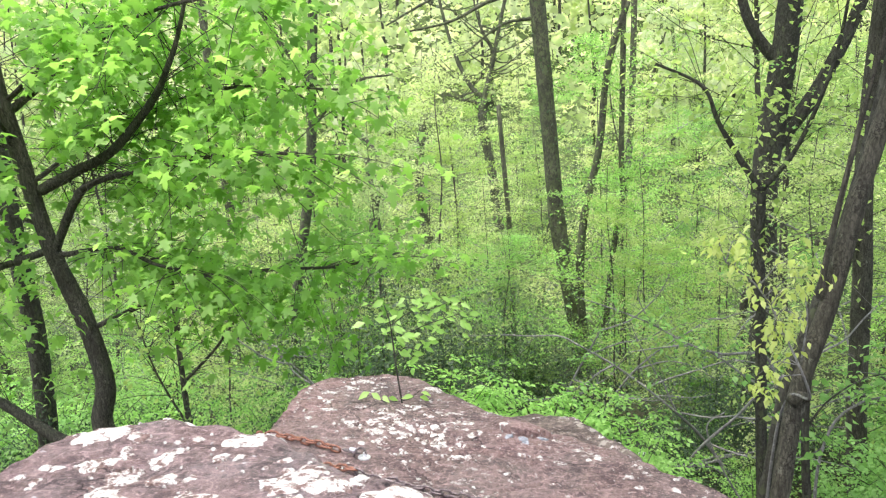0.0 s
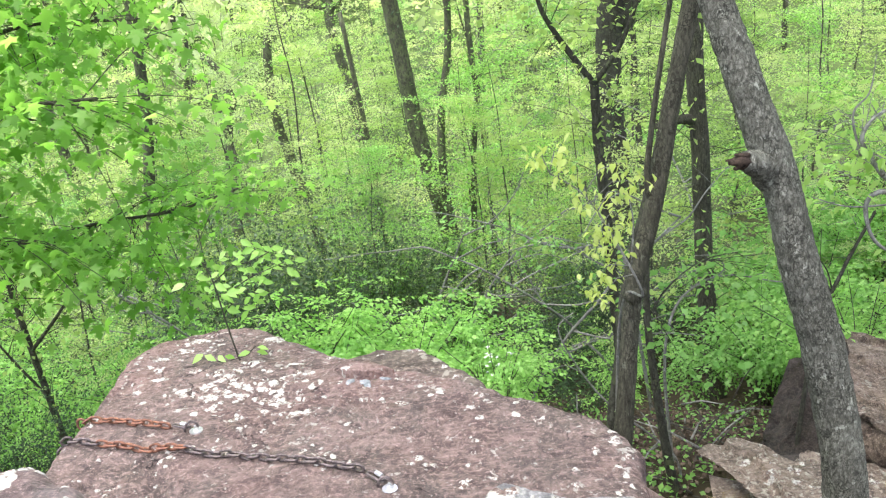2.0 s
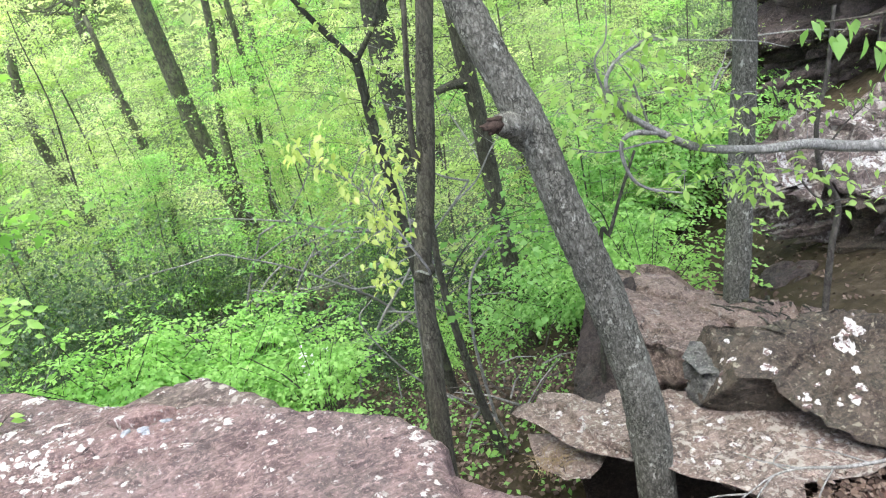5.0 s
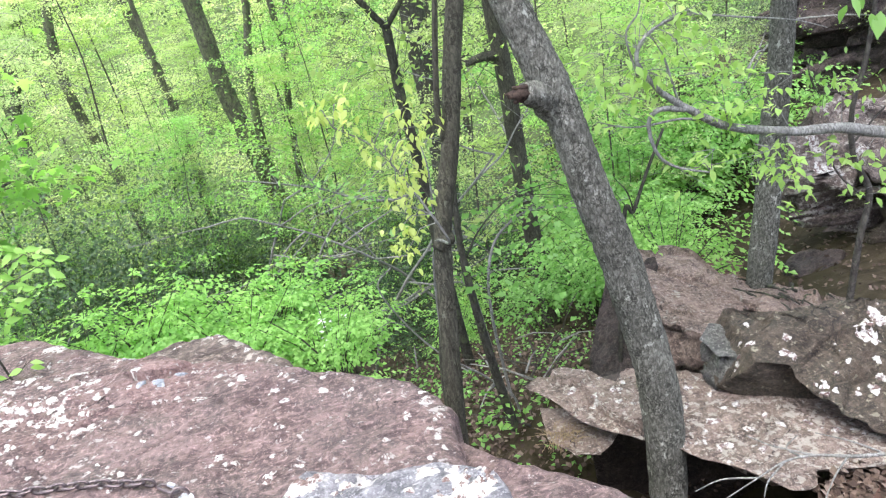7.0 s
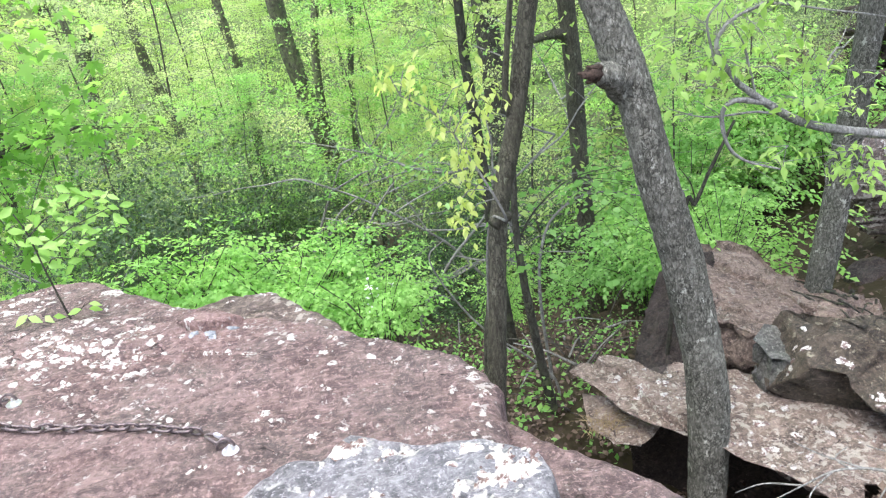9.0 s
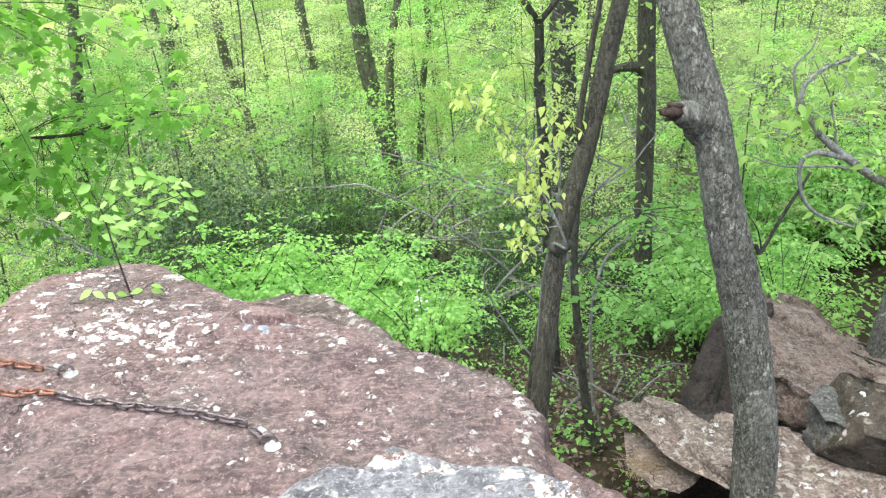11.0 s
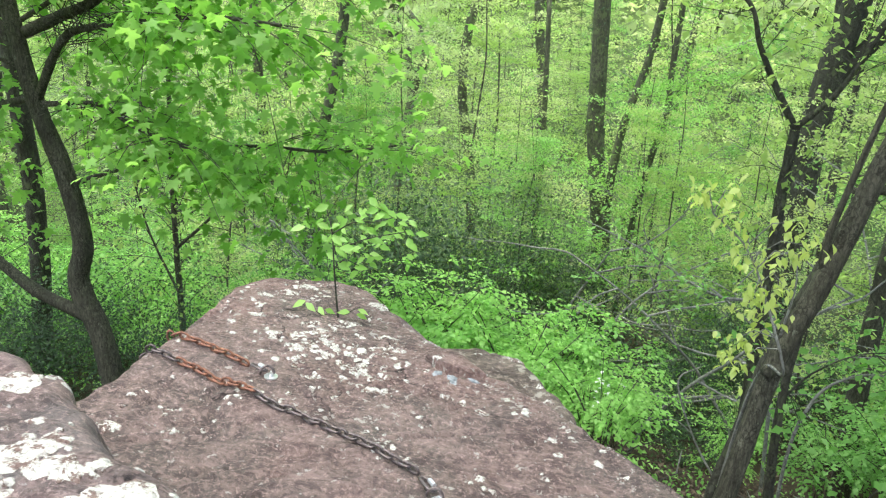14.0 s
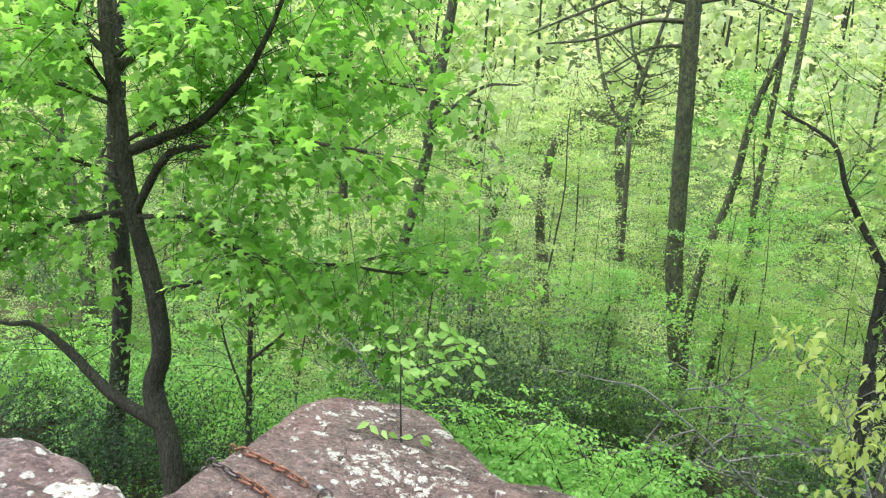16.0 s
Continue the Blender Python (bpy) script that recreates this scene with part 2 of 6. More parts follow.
ROCK_CLIFF = rock_material("cliff_sandstone", (0.018, 0.014, 0.012), (0.062, 0.047, 0.04), (0.13, 0.105, 0.09), (0.05, 0.05, 0.045), 0.52, 0.68, (0.3, 0.29, 0.25), 0.5, 12)
# Dark rock tone; under the slabs it also carries the gap's shade.
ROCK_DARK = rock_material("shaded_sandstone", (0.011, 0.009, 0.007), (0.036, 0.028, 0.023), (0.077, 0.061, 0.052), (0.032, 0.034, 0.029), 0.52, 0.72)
ROCK_SLAB = rock_material("pale_sandstone", (0.048, 0.037, 0.029), (0.156, 0.12, 0.095), (0.32, 0.262, 0.212), (0.18, 0.155, 0.118), 0.5, 0.575, (0.5, 0.47, 0.39), 1.0, 32)
ROCK_MOSSY = rock_material("grey_green_sandstone", (0.034, 0.036, 0.032), (0.1, 0.104, 0.09), (0.2, 0.204, 0.178), (0.08, 0.09, 0.075), 0.52, 0.62, (0.34, 0.35, 0.3), 1.0, 18)
ROCK_OVER = rock_material("weathered_sandstone", (0.03, 0.023, 0.019), (0.096, 0.073, 0.06), (0.2, 0.162, 0.135), (0.1, 0.088, 0.07), 0.5, 0.57, (0.42, 0.39, 0.33), 0.7, 20)
ROCK_BLOCK = rock_material("rusty_sandstone", (0.048, 0.034, 0.026), (0.162, 0.12, 0.092), (0.33, 0.26, 0.205), (0.11, 0.092, 0.074), 0.53, 0.63, (0.44, 0.41, 0.34), 1.0, 20)


def ragged_lichen():
    m, nt, out = node_material("ragged_lichen")
    co = coords(nt)
    f = noise_node(nt, 34, 6, 0.72, co, 0.4)
    g = noise_node(nt, 130, 4, 0.65, co)
    white = ramp(nt, g, [(0.3, (0.19, 0.185, 0.165)), (0.52, (0.37, 0.365, 0.33)), (0.7, (0.51, 0.505, 0.46))])
    stone = ramp(nt, g, [(0.3, (0.05, 0.035, 0.031)), (0.65, (0.16, 0.115, 0.1))])
    principled(nt, out, mix(nt, ramp(nt, f, [(0.44, (0, 0, 0)), (0.5, (1, 1, 1))]), stone, white), 0.95, bump(nt, g, 0.5, 0.004), 0.1)
    return m


LICHEN = ragged_lichen()
LICHEN_GREY = plain_material("grey_lichen", (0.05, 0.06, 0.07), (0.3, 0.32, 0.33), 55, 0.85, 0.3, 0, 0.006)
BARK_GREY = bark_material("grey_bark", (0.022, 0.023, 0.017), (0.13, 0.132, 0.106), (0.31, 0.315, 0.265), (0.42, 0.44, 0.37), 0.6, 1.45, 0.5)
BARK_BROWN = bark_material("brown_bark", (0.022, 0.022, 0.015), (0.082, 0.08, 0.057), (0.165, 0.16, 0.118), (0.2, 0.215, 0.155), 0.63, 1.2, 0.22)
BARK_DARK = bark_material("dark_bark", (0.019, 0.0195, 0.014), (0.056, 0.057, 0.042), (0.115, 0.117, 0.088), (0.1, 0.12, 0.06), 0.56, 0.8)
BARK_MID = bark_material("grey_brown_bark", (0.03, 0.028, 0.023), (0.075, 0.07, 0.058), (0.14, 0.132, 0.112), (0.12, 0.14, 0.08), 0.6, 0.8)
BARK_MOSSY = bark_material("mossy_bark", (0.03, 0.031, 0.02), (0.085, 0.088, 0.06), (0.165, 0.17, 0.12), (0.13, 0.165, 0.075), 0.5, 0.9, 0.35)
BARK_PALE = bark_material("pale_bark", (0.1, 0.1, 0.088), (0.235, 0.24, 0.215), (0.39, 0.395, 0.36), (0.46, 0.475, 0.43), 0.62)
WOOD_RED = plain_material("torn_wood", (0.01, 0.008, 0.006), (0.075, 0.052, 0.038), 120, 0.9, 0.2, 0, 0.01)
LEAF_MAPLE = leaf_material("maple_leaf", (0.13, 0.31, 0.048), (0.23, 0.465, 0.095), (0.37, 0.61, 0.19), 0.7)
LEAF_SHRUB = leaf_material("shrub_leaf", (0.155, 0.345, 0.07), (0.255, 0.495, 0.125), (0.39, 0.63, 0.225), 0.56, 0.55, 0.25)
LEAF_LIGHT = leaf_material("spring_leaf", (0.265, 0.405, 0.132), (0.33, 0.475, 0.176), (0.405, 0.545, 0.23), 0.74, 0.7, 0.15)
# Pale leaf, whitened so the valley woods carry some haze in their colour.
LEAF_PALE_HAZE = leaf_material("hazed_pale_leaf", (0.41, 0.52, 0.25), (0.47, 0.575, 0.3), (0.54, 0.63, 0.365), 0.74, 0.7, 0.15)
LEAF_FRESH = leaf_material("fresh_leaf", (0.205, 0.410, 0.081), (0.302, 0.529, 0.135), (0.443, 0.659, 0.248), 0.58)
LEAF_BEECH = leaf_material("beech_leaf", (0.3, 0.5, 0.12), (0.4, 0.6, 0.18), (0.52, 0.7, 0.28), 0.68)
LEAF_DARK = leaf_material("dark_leaf", (0.019, 0.046, 0.015), (0.038, 0.084, 0.027), (0.072, 0.14, 0.044), 0.3)
# Distance haze is put into this still paler leaf colour.
LEAF_FAR_HAZE = leaf_material("hazed_far_leaf", (0.46, 0.55, 0.34), (0.52, 0.6, 0.39), (0.59, 0.65, 0.46), 0.62, 0.8, 0.1)
LEAF_YELLOW = leaf_material("yellow_leaf", (0.38, 0.48, 0.12), (0.48, 0.58, 0.18), (0.58, 0.67, 0.28), 0.62)
LITTER = island_material("dry_leaves", [(0.03, 0.02, 0.014), (0.062, 0.043, 0.03), (0.11, 0.08, 0.058), (0.19, 0.15, 0.115)], 0.85)
STRAW = plain_material("dry_straw", (0.16, 0.12, 0.06), (0.36, 0.29, 0.16), 30, 0.9, 0.2)
STEEL = plain_material("dark_steel", (0.045, 0.036, 0.036), (0.2, 0.165, 0.16), 110, 0.45, 0.5, 0.5)
RUST = plain_material("rusty_steel", (0.08, 0.045, 0.036), (0.29, 0.135, 0.085), 45, 0.75, 0.3, 0.15)
ZINC = plain_material("bright_zinc", (0.55, 0.56, 0.57), (0.8, 0.8, 0.8), 50, 0.3, 0.5, 0.8)
PETAL = plain_material("white_petal", (0.7, 0.7, 0.66), (0.85, 0.85, 0.8), 20, 0.7)
EARTH = plain_material("red_earth", (0.07, 0.042, 0.032), (0.18, 0.115, 0.09), 6, 0.95, 0.1, 0, 0.02)
GROUND = ground_material()


# ---- mesh helpers ----
def mesh_object(name, verts, faces, material, parent=None, label="", smooth=True):
    me = bpy.data.meshes.new(name)
    me.from_pydata([tuple(v) for v in verts], [], faces)
    me.materials.append(material)
    if smooth:
        me.shade_smooth()
    ob = new(name, me)
    if parent is not None:
        ob.parent = parent
    if label:
        ob["label"] = label
    return ob


def spline(pts, n):
    """A smooth line through the points, n steps between two."""
    P = [Vector(p) for p in pts]
    P = [P[0] * 2 - P[1]] + P + [P[-1] * 2 - P[-2]]
    out = []
    for i in range(1, len(P) - 2):
        a, b, c, d = P[i - 1:i + 3]
        for k in range(n):
            t = k / n
            out.append(0.5 * (2 * b + (c - a) * t + (2 * a - 5 * b + 4 * c - d) * t * t + (3 * b - a - 3 * c + d) * t ** 3))
    out.append(P[-2].copy())
    return out


def tube(V, F, pts, r0, r1, seg=8, rough=0.0, power=1.0, cap=True):
    """Adds a tapered tube along pts to the lists V and F."""
    n, base = len(pts), len(V)
    side = Vector((1, 0, 0))
    for i, p in enumerate(pts):
        d = (pts[min(i + 1, n - 1)] - pts[max(i - 1, 0)]).normalized()
        side = side - d * side.dot(d)
        if side.length < 1e-4:
            side = d.orthogonal()
        side.normalize()
        up = d.cross(side)
        r = r0 + (r1 - r0) * (i / (n - 1)) ** power
        for k in range(seg):
            a = 2 * math.pi * k / seg
            w = side * math.cos(a) + up * math.sin(a)
            q = p + w * r
            if rough:
                q += w * r * rough * (0.8 * noise.noise(q * (0.16 / r)) + 0.35 * noise.noise(q * (0.8 / r)) + 0.5 * noise.noise(q * (2.6 / r)))
            V.append(q)
    for i in range(n - 1):
        for k in range(seg):
            a, b = base + i * seg + k, base + i * seg + (k + 1) % seg
            F.append((a, b, b + seg, a + seg))
    if cap:
        F.append(tuple(base + (n - 1) * seg + k for k in range(seg)))
        F.append(tuple(base + k for k in reversed(range(seg))))


SIMPLE = (np.array([(0, 0, 0), (0.36, 0.5, 0.08), (0, 1, -0.1), (-0.36, 0.45, 0.08)]), [(0, 1, 2), (0, 2, 3)])
OVATE = (np.array([(0, 0, 0), (0.14, 0.16, 0.05), (0.29, 0.42, 0.08), (0.21, 0.72, 0.03), (0, 1.1, -0.14), (-0.21, 0.72, 0.03), (-0.29, 0.42, 0.08), (-0.14, 0.16, 0.05), (0, 0.45, 0.0)]),
         [(0, 1, 8), (1, 2, 8), (2, 3, 8), (3, 4, 8), (4, 5, 8), (5, 6, 8), (6, 7, 8), (7, 0, 8)])
LOBED = (np.array([(0, 0.32, 0.03), (0, 0, 0), (0.3, -0.06, -0.04), (0.2, 0.16, 0.0), (0.58, 0.42, -0.08), (0.17, 0.5, 0.0), (0.2, 0.72, -0.02), (0, 1, -0.12), (-0.2, 0.72, -0.02), (-0.17, 0.5, 0.0), (-0.58, 0.42, -0.08), (-0.2, 0.16, 0), (-0.3, -0.06, -0.04)]),
         [(0, i, i + 1) for i in range(1, 12)] + [(0, 12, 1)])
BLADE = (np.array([(0, 0, 0), (0.36, 0.75, 0.06), (-0.32, 0.9, -0.06)]), [(0, 1, 2)])
TUFT = (np.array([(0, 0, 0), (0.42, 0.3, 0.1), (0.2, 0.95, -0.05), (-0.1, 0.55, 0.2), (-0.5, 0.6, 0.0), (-0.35, 0.1, -0.15)]), [(0, 1, 2), (0, 2, 3), (0, 3, 4), (0, 4, 5)])


def leaf_mesh(name, centres, size, template, material, rng, tilt=0.5, hang=0.0, vary=0.3, headings=None, leans=0.0):
    """One mesh of many leaves, turned at random or along headings; tilt: how far they lean from level, hang: how far the tips droop (radians)."""
    tv, tf = template
    C = np.asarray(centres, float)
    n, k = len(C), len(tv)
    yaw = rng.uniform(0, 2 * np.pi, n) if headings is None else np.asarray(headings) - np.pi / 2
    pit = rng.normal(-hang, tilt, n)
    rol = rng.normal(0, tilt, n) + leans
    s = size * (1 + vary * rng.uniform(-1, 1, n))
    v = tv[None] * s[:, None, None]
    cr, sr = np.cos(rol)[:, None], np.sin(rol)[:, None]
    x, z = v[..., 0] * cr + v[..., 2] * sr, -v[..., 0] * sr + v[..., 2] * cr
    y = v[..., 1]
    cp, sp = np.cos(pit)[:, None], np.sin(pit)[:, None]
    y, z = y * cp - z * sp, y * sp + z * cp
    cy, sy = np.cos(yaw)[:, None], np.sin(yaw)[:, None]
    co = np.stack([x * cy - y * sy, x * sy + y * cy, z], -1) + C[:, None]
    f = (np.array(tf)[None] + (np.arange(n) * k)[:, None, None]).reshape(-1, 3)
    me = bpy.data.meshes.new(name)
    me.vertices.add(n * k)
    me.vertices.foreach_set("co", co.reshape(-1).astype(np.float32))
    me.loops.add(f.size)
    me.loops.foreach_set("vertex_index", f.reshape(-1).astype(np.int32))
    me.polygons.add(len(f))
    me.polygons.foreach_set("loop_start", np.arange(0, f.size, 3, dtype=np.int32))
    me.update(calc_edges=True)
    me.materials.append(material)
    return me


def crown(parent, centres, size, template, material, seed, tilt=0.5, hang=0.0, label="", name="crown", headings=None, leans=0.0):
    ob = new(name, leaf_mesh(name, centres, size, template, material, np.random.default_rng(seed), tilt, hang, 0.3, headings, leans))
    ob.parent = parent
    return tagged(ob, label, kind="stuff")


def ground_z(x, y):
    """The height of the forest floor: it falls from the rocks into a valley and climbs the far hillside."""
    z = np.interp(y, (-400, -60, -6, 0, 2, 4, 7, 10, 13, 17, 22, 32, 45, 70, 110, 170, 500), (60, 12, 0.2, -0.75, -1.05, -1.55, -2.9, -4.1, -5.0, -6.0, -6.8, -7.0, -3.5, 7, 27, 50, 90))
    rise = min(max(x - 3.2, 0), 14) * 0.3 * min(max((y - 1) / 4, 0), 1) * min(max((40 - y) / 25, 0), 1)
    z -= 1.3 * math.exp(-((x - 2.1) ** 2 / 0.5 + (y - 2.75) ** 2 / 0.35))
    near = min(1.0, (abs(x) + abs(y)) / 6)
    p = Vector((x, y, 0))
    return z + rise + near * (0.35 * noise.noise(p * 0.23) + 0.1 * noise.noise(p * 0.9))


def thing(name, place, label, category, group=""):
    e = new(name)
    e.empty_display_size = 0.1
    e.location = place
    return tagged(e, label, category, group)


# ---- ground ----
def build_ground():
    u = np.linspace(-1, 1, 171)
    xs = np.sinh(u * 5.0) / np.sinh(5.0) * 700
    w = np.linspace(-1, 1, 191)
    ys = 6 + np.sinh(w * 5.0) / np.sinh(5.0) * 700
    V = [(x, y, ground_z(x, y)) for y in ys for x in xs]
    n = len(xs)
    F = [(j * n + i, j * n + i + 1, (j + 1) * n + i + 1, (j + 1) * n + i) for j in range(len(ys) - 1) for i in range(n - 1)]
    tagged(mesh_object("ground", V, F, GROUND), "brown leaf-strewn forest floor falling into a green valley", "ground", kind="structure")


build_ground()


# ---- rocks ----
def closed_line(outline, n, round_off=0.55):
    P = [Vector((*p, 0)) for p in outline]
    m = len(P)
    dense = []
    for i in range(m):
        a, b, c, d = P[i - 1], P[i], P[(i + 1) % m], P[(i + 2) % m]
        for k in range(12):
            t = k / 12
            s = 0.5 * (2 * b + (c - a) * t + (2 * a - 5 * b + 4 * c - d) * t * t + (3 * b - a - 3 * c + d) * t ** 3)
            dense.append(s * round_off + (b + (c - b) * t) * (1 - round_off))
    L = [0.0]
    for a, b in zip(dense, dense[1:] + dense[:1]):
        L.append(L[-1] + (b - a).length)
    D = np.array([(p.x, p.y) for p in dense + dense[:1]])
    s = np.linspace(0, L[-1], n, endpoint=False)
    return np.stack([np.interp(s, L, D[:, 0]), np.interp(s, L, D[:, 1])], 1)


def rock(name, label, outline, top, depth, material, slope=(0, 0), edge=0.1, amp=0.02, flare=0.08, segs=160, rings=30, sides=16, seed=0, centre=None, steps=0.0, dome=0.0, round_off=0.55, carve=None, broken=0.0):
    """A boulder: a slightly rough top with the given outline, a rounded rim and sides that go down by depth."""
    line = closed_line(outline, segs, round_off)
    c = np.array(centre) if centre else line.mean(0)
    wob = np.array([noise.noise(Vector((p[0] * 7, p[1] * 7, seed))) * 0.018 + noise.noise(Vector((p[0] * 19, p[1] * 19, seed))) * 0.009 for p in line])
    line = line + (line - c) / np.linalg.norm(line - c, axis=1)[:, None] * (wob * min(1.5, depth))[:, None]
    reach = np.linalg.norm(line - c, axis=1)
    V, F = [], []
    off = Vector((seed * 7.3, seed * 3.1, seed * 1.7))

    def put(x, y, z, out, side):
        p = Vector((x, y, z))
        q = p + off
        h = noise.noise(q * 1.6) * 0.9 + noise.noise(q * 4.1) * 0.5 + noise.noise(q * 9.7) * 0.3 + noise.noise(q * 23) * 0.16
        ridge = 1 - abs(noise.noise(Vector((q.x * 2.2 + q.y * 1.3, q.y * 5.5 - q.x * 2.0, q.z * 3))))
        h -= max(0, ridge - 0.9) * 4.5
        if steps:
            k = noise.noise(q * 1.1 + Vector((5, 5, 5))) * 3
            h += steps * (math.floor(k) + min(1, (k - math.floor(k)) * 6))
        strata = noise.noise(Vector((q.x * 0.8, q.y * 0.8, q.z * 14)))
        p.z += amp * h * (1 - 0.75 * side)
        o = amp * side * (2.2 * noise.noise(q * 2.3 + Vector((9, 1, 4))) + 1.1 * strata + 0.8 * noise.noise(q * 7))
        if broken:
            w = Vector((0.8 * q.x + 0.5 * q.y + 0.25 * q.z, 0.75 * q.y - 0.55 * q.x + 0.3 * q.z, 0.95 * q.z - 0.2 * q.x)) + 0.05 * noise.noise_vector(q * 4)
            o += broken * side * (noise.cell(w * 3.1) - 0.5 + 0.5 * (noise.cell(w * 7.3 + Vector((3, 3, 3))) - 0.5))
            p.z += 0.35 * broken * (1 - side) * (noise.cell(Vector((w.x * 2.6, w.y * 2.6, 5))) - 0.5 + 0.45 * (noise.cell(Vector((w.x * 6.1, w.y * 6.1, 9))) - 0.5))
        p.x += out[0] * o
        p.y += out[1] * o
        return p

    def plane(x, y):
        z = top + slope[0] * (x - c[0]) + slope[1] * (y - c[1])
        return z + carve(x, y) if carve else z

    for j in range(1, rings + 1):
        f = 1 - (1 - j / rings) ** 1.5
        for i in range(segs):
            d = reach[i]
            x, y = c + (line[i] - c) * f
            gap = d * (1 - f)
            e = edge * (0.75 + 0.5 * noise.noise(Vector((line[i][0] * 2, line[i][1] * 2, seed))))
            drop = 0.0
            if gap < e:
                k = 1 - gap / e
                drop = e * (1 - math.sqrt(max(0.0, 1 - k * k)))
            out = (line[i] - c) / d
            V.append(put(x, y, plane(x, y) - drop * 0.9 + dome * (1 - f * f), out, min(1, drop / e)))
    for j in range(1, sides + 1):
        g = j / sides
        for i in range(segs):
            d = reach[i]
            out = (line[i] - c) / d
            x, y = line[i] + out * flare * depth * math.sin(g * 1.5)
            z = plane(*line[i]) - edge * 0.9 - (depth - edge) * g
            V.append(put(x, y, z, out, 1.0))
    V.append(put(c[0], c[1], top + dome, (0, 0), 0))
    hub = len(V) - 1
    total = rings + sides
    for i in range(segs):
        F.append((hub, i, (i + 1) % segs))
        for j in range(total - 1):
            a, b = j * segs + i, j * segs + (i + 1) % segs
            F.append((a, a + segs, b + segs, b))
    F.append(tuple((total - 1) * segs + i for i in reversed(range(segs))))
    ob = mesh_object(name, V, F, material)
    return tagged(ob, label, "rock")


MAIN_OUTLINE = [(-0.80, 2.39), (-0.84, 1.9), (-0.7, 1.3), (0, 1.1), (0.7, 1.2), (1.0, 1.7), (1.08, 2.16), (1.13, 2.32), (1.07, 2.48), (0.93, 2.65), (0.66, 2.88), (0.5, 2.98), (0.3, 3.1), (0.1, 3.25),
                (-0.1, 3.43), (-0.25, 3.58), (-0.44, 3.65), (-0.62, 3.56), (-0.77, 3.4), (-0.77, 3.1), (-0.76, 2.8)]
CLEFT = [(0.14, 3.04, 0.008), (0.2, 2.98, 0.026), (0.27, 2.97, 0.034), (0.34, 3.0, 0.022), (0.4, 3.02, 0.008)]


def main_creases(x, y):
    """Shallow slanting creases and a few open cracks in the top."""
    z = 0.0
    for x0, y0, ang, half in ((-0.1, 2.2, 0.55, 0.35), (-0.35, 2.35, 0.75, 0.3), (0.1, 2.1, 0.4, 0.4), (0.3, 2.55, 0.5, 0.3), (-0.45, 2.55, 1.2, 0.2), (0.75, 2.45, 0.3, 0.25), (0.0, 2.85, -0.3, 0.3), (-0.55, 2.2, 0.5, 0.25), (-0.2, 2.02, 0.62, 0.3), (-0.3, 2.12, 0.68, 0.28), (-0.5, 2.42, 0.9, 0.22), (-0.05, 2.0, 0.5, 0.35), (-0.62, 2.5, 0.2, 0.14)):
        u = (x - x0) * math.cos(ang) + (y - y0) * math.sin(ang)
        v = (y - y0) * math.cos(ang) - (x - x0) * math.sin(ang) + 0.035 * noise.noise(Vector((u * 5, x0 * 9, y0 * 9)))
        if abs(u) < half:
            k = 1 - (u / half) ** 2
            z -= k * (0.018 * max(0, 1 - abs(v) / 0.02) + 0.012 * max(0, 1 - abs(v - 0.05) / 0.06))
    wx, wy = x + 0.012 * noise.noise(Vector((x * 14, y * 14, 3))), y + 0.012 * noise.noise(Vector((x * 14, y * 14, 8)))
    near = 1.0
    for (ax, ay, aw), (bx, by, bw) in zip(CLEFT, CLEFT[1:]):
        f = min(1, max(0, ((wx - ax) * (bx - ax) + (wy - ay) * (by - ay)) / ((bx - ax) ** 2 + (by - ay) ** 2)))
        near = min(near, math.hypot(wx - ax - f * (bx - ax), wy - ay - f * (by - ay)) / (aw + f * (bw - aw)))
    return z - 0.08 * max(0, 1 - near ** 2)


main_rock = rock("boulder", "flat-topped reddish sandstone boulder spotted with white lichen", MAIN_OUTLINE, 0.12, 1.9, ROCK_RED, (-0.05, -0.03), 0.07, 0.022, 0.03, 300, 84, 22, 1, (0.1, 2.5), carve=main_creases)
low_rock = rock("boulder", "low reddish boulder behind the flat-topped one", [(-0.05, 2.9), (0.4, 2.7), (0.68, 2.8), (0.66, 2.93), (0.57, 3.1), (0.43, 3.28), (0.27, 3.32), (0.1, 3.25)], 0.08, 1.9, ROCK_OVER, (0, -0.05), 0.09, 0.02, 0.05, 120, 24, 16, 2)
left_rock = rock("boulder", "tall rounded boulder with large white lichen patches", [(-0.71, 1.38), (-0.66, 1.54), (-0.5, 1.62), (-0.32, 1.62), (-0.15, 1.55), (-0.05, 1.46), (0.04, 1.4), (0.12, 1.36), (0.22, 1.3), (0.3, 1.22), (0.34, 1.05), (0.24, 0.85), (0.0, 0.74), (-0.4, 0.65), (-0.8, 0.8), (-0.85, 1.1)], 0.79, 2.2, ROCK_LEFT, (0, -0.02), 0.09, 0.016, 0.16, 220, 44, 24, 3)
grey_rock = rock("boulder", "weathered grey boulder with crusty white lichen", [(0.38, 1.93), (0.53, 2.06), (0.61, 2.04), (0.69, 2.11), (0.84, 2.03), (0.97, 2.01), (1.13, 1.9), (1.1, 1.7), (1.0, 1.45), (0.7, 1.35), (0.42, 1.5), (0.33, 1.75)], 0.19, 0.9, ROCK_GREY, (0, 0.02), 0.06, 0.022, 0.1, 200, 36, 16, 4)
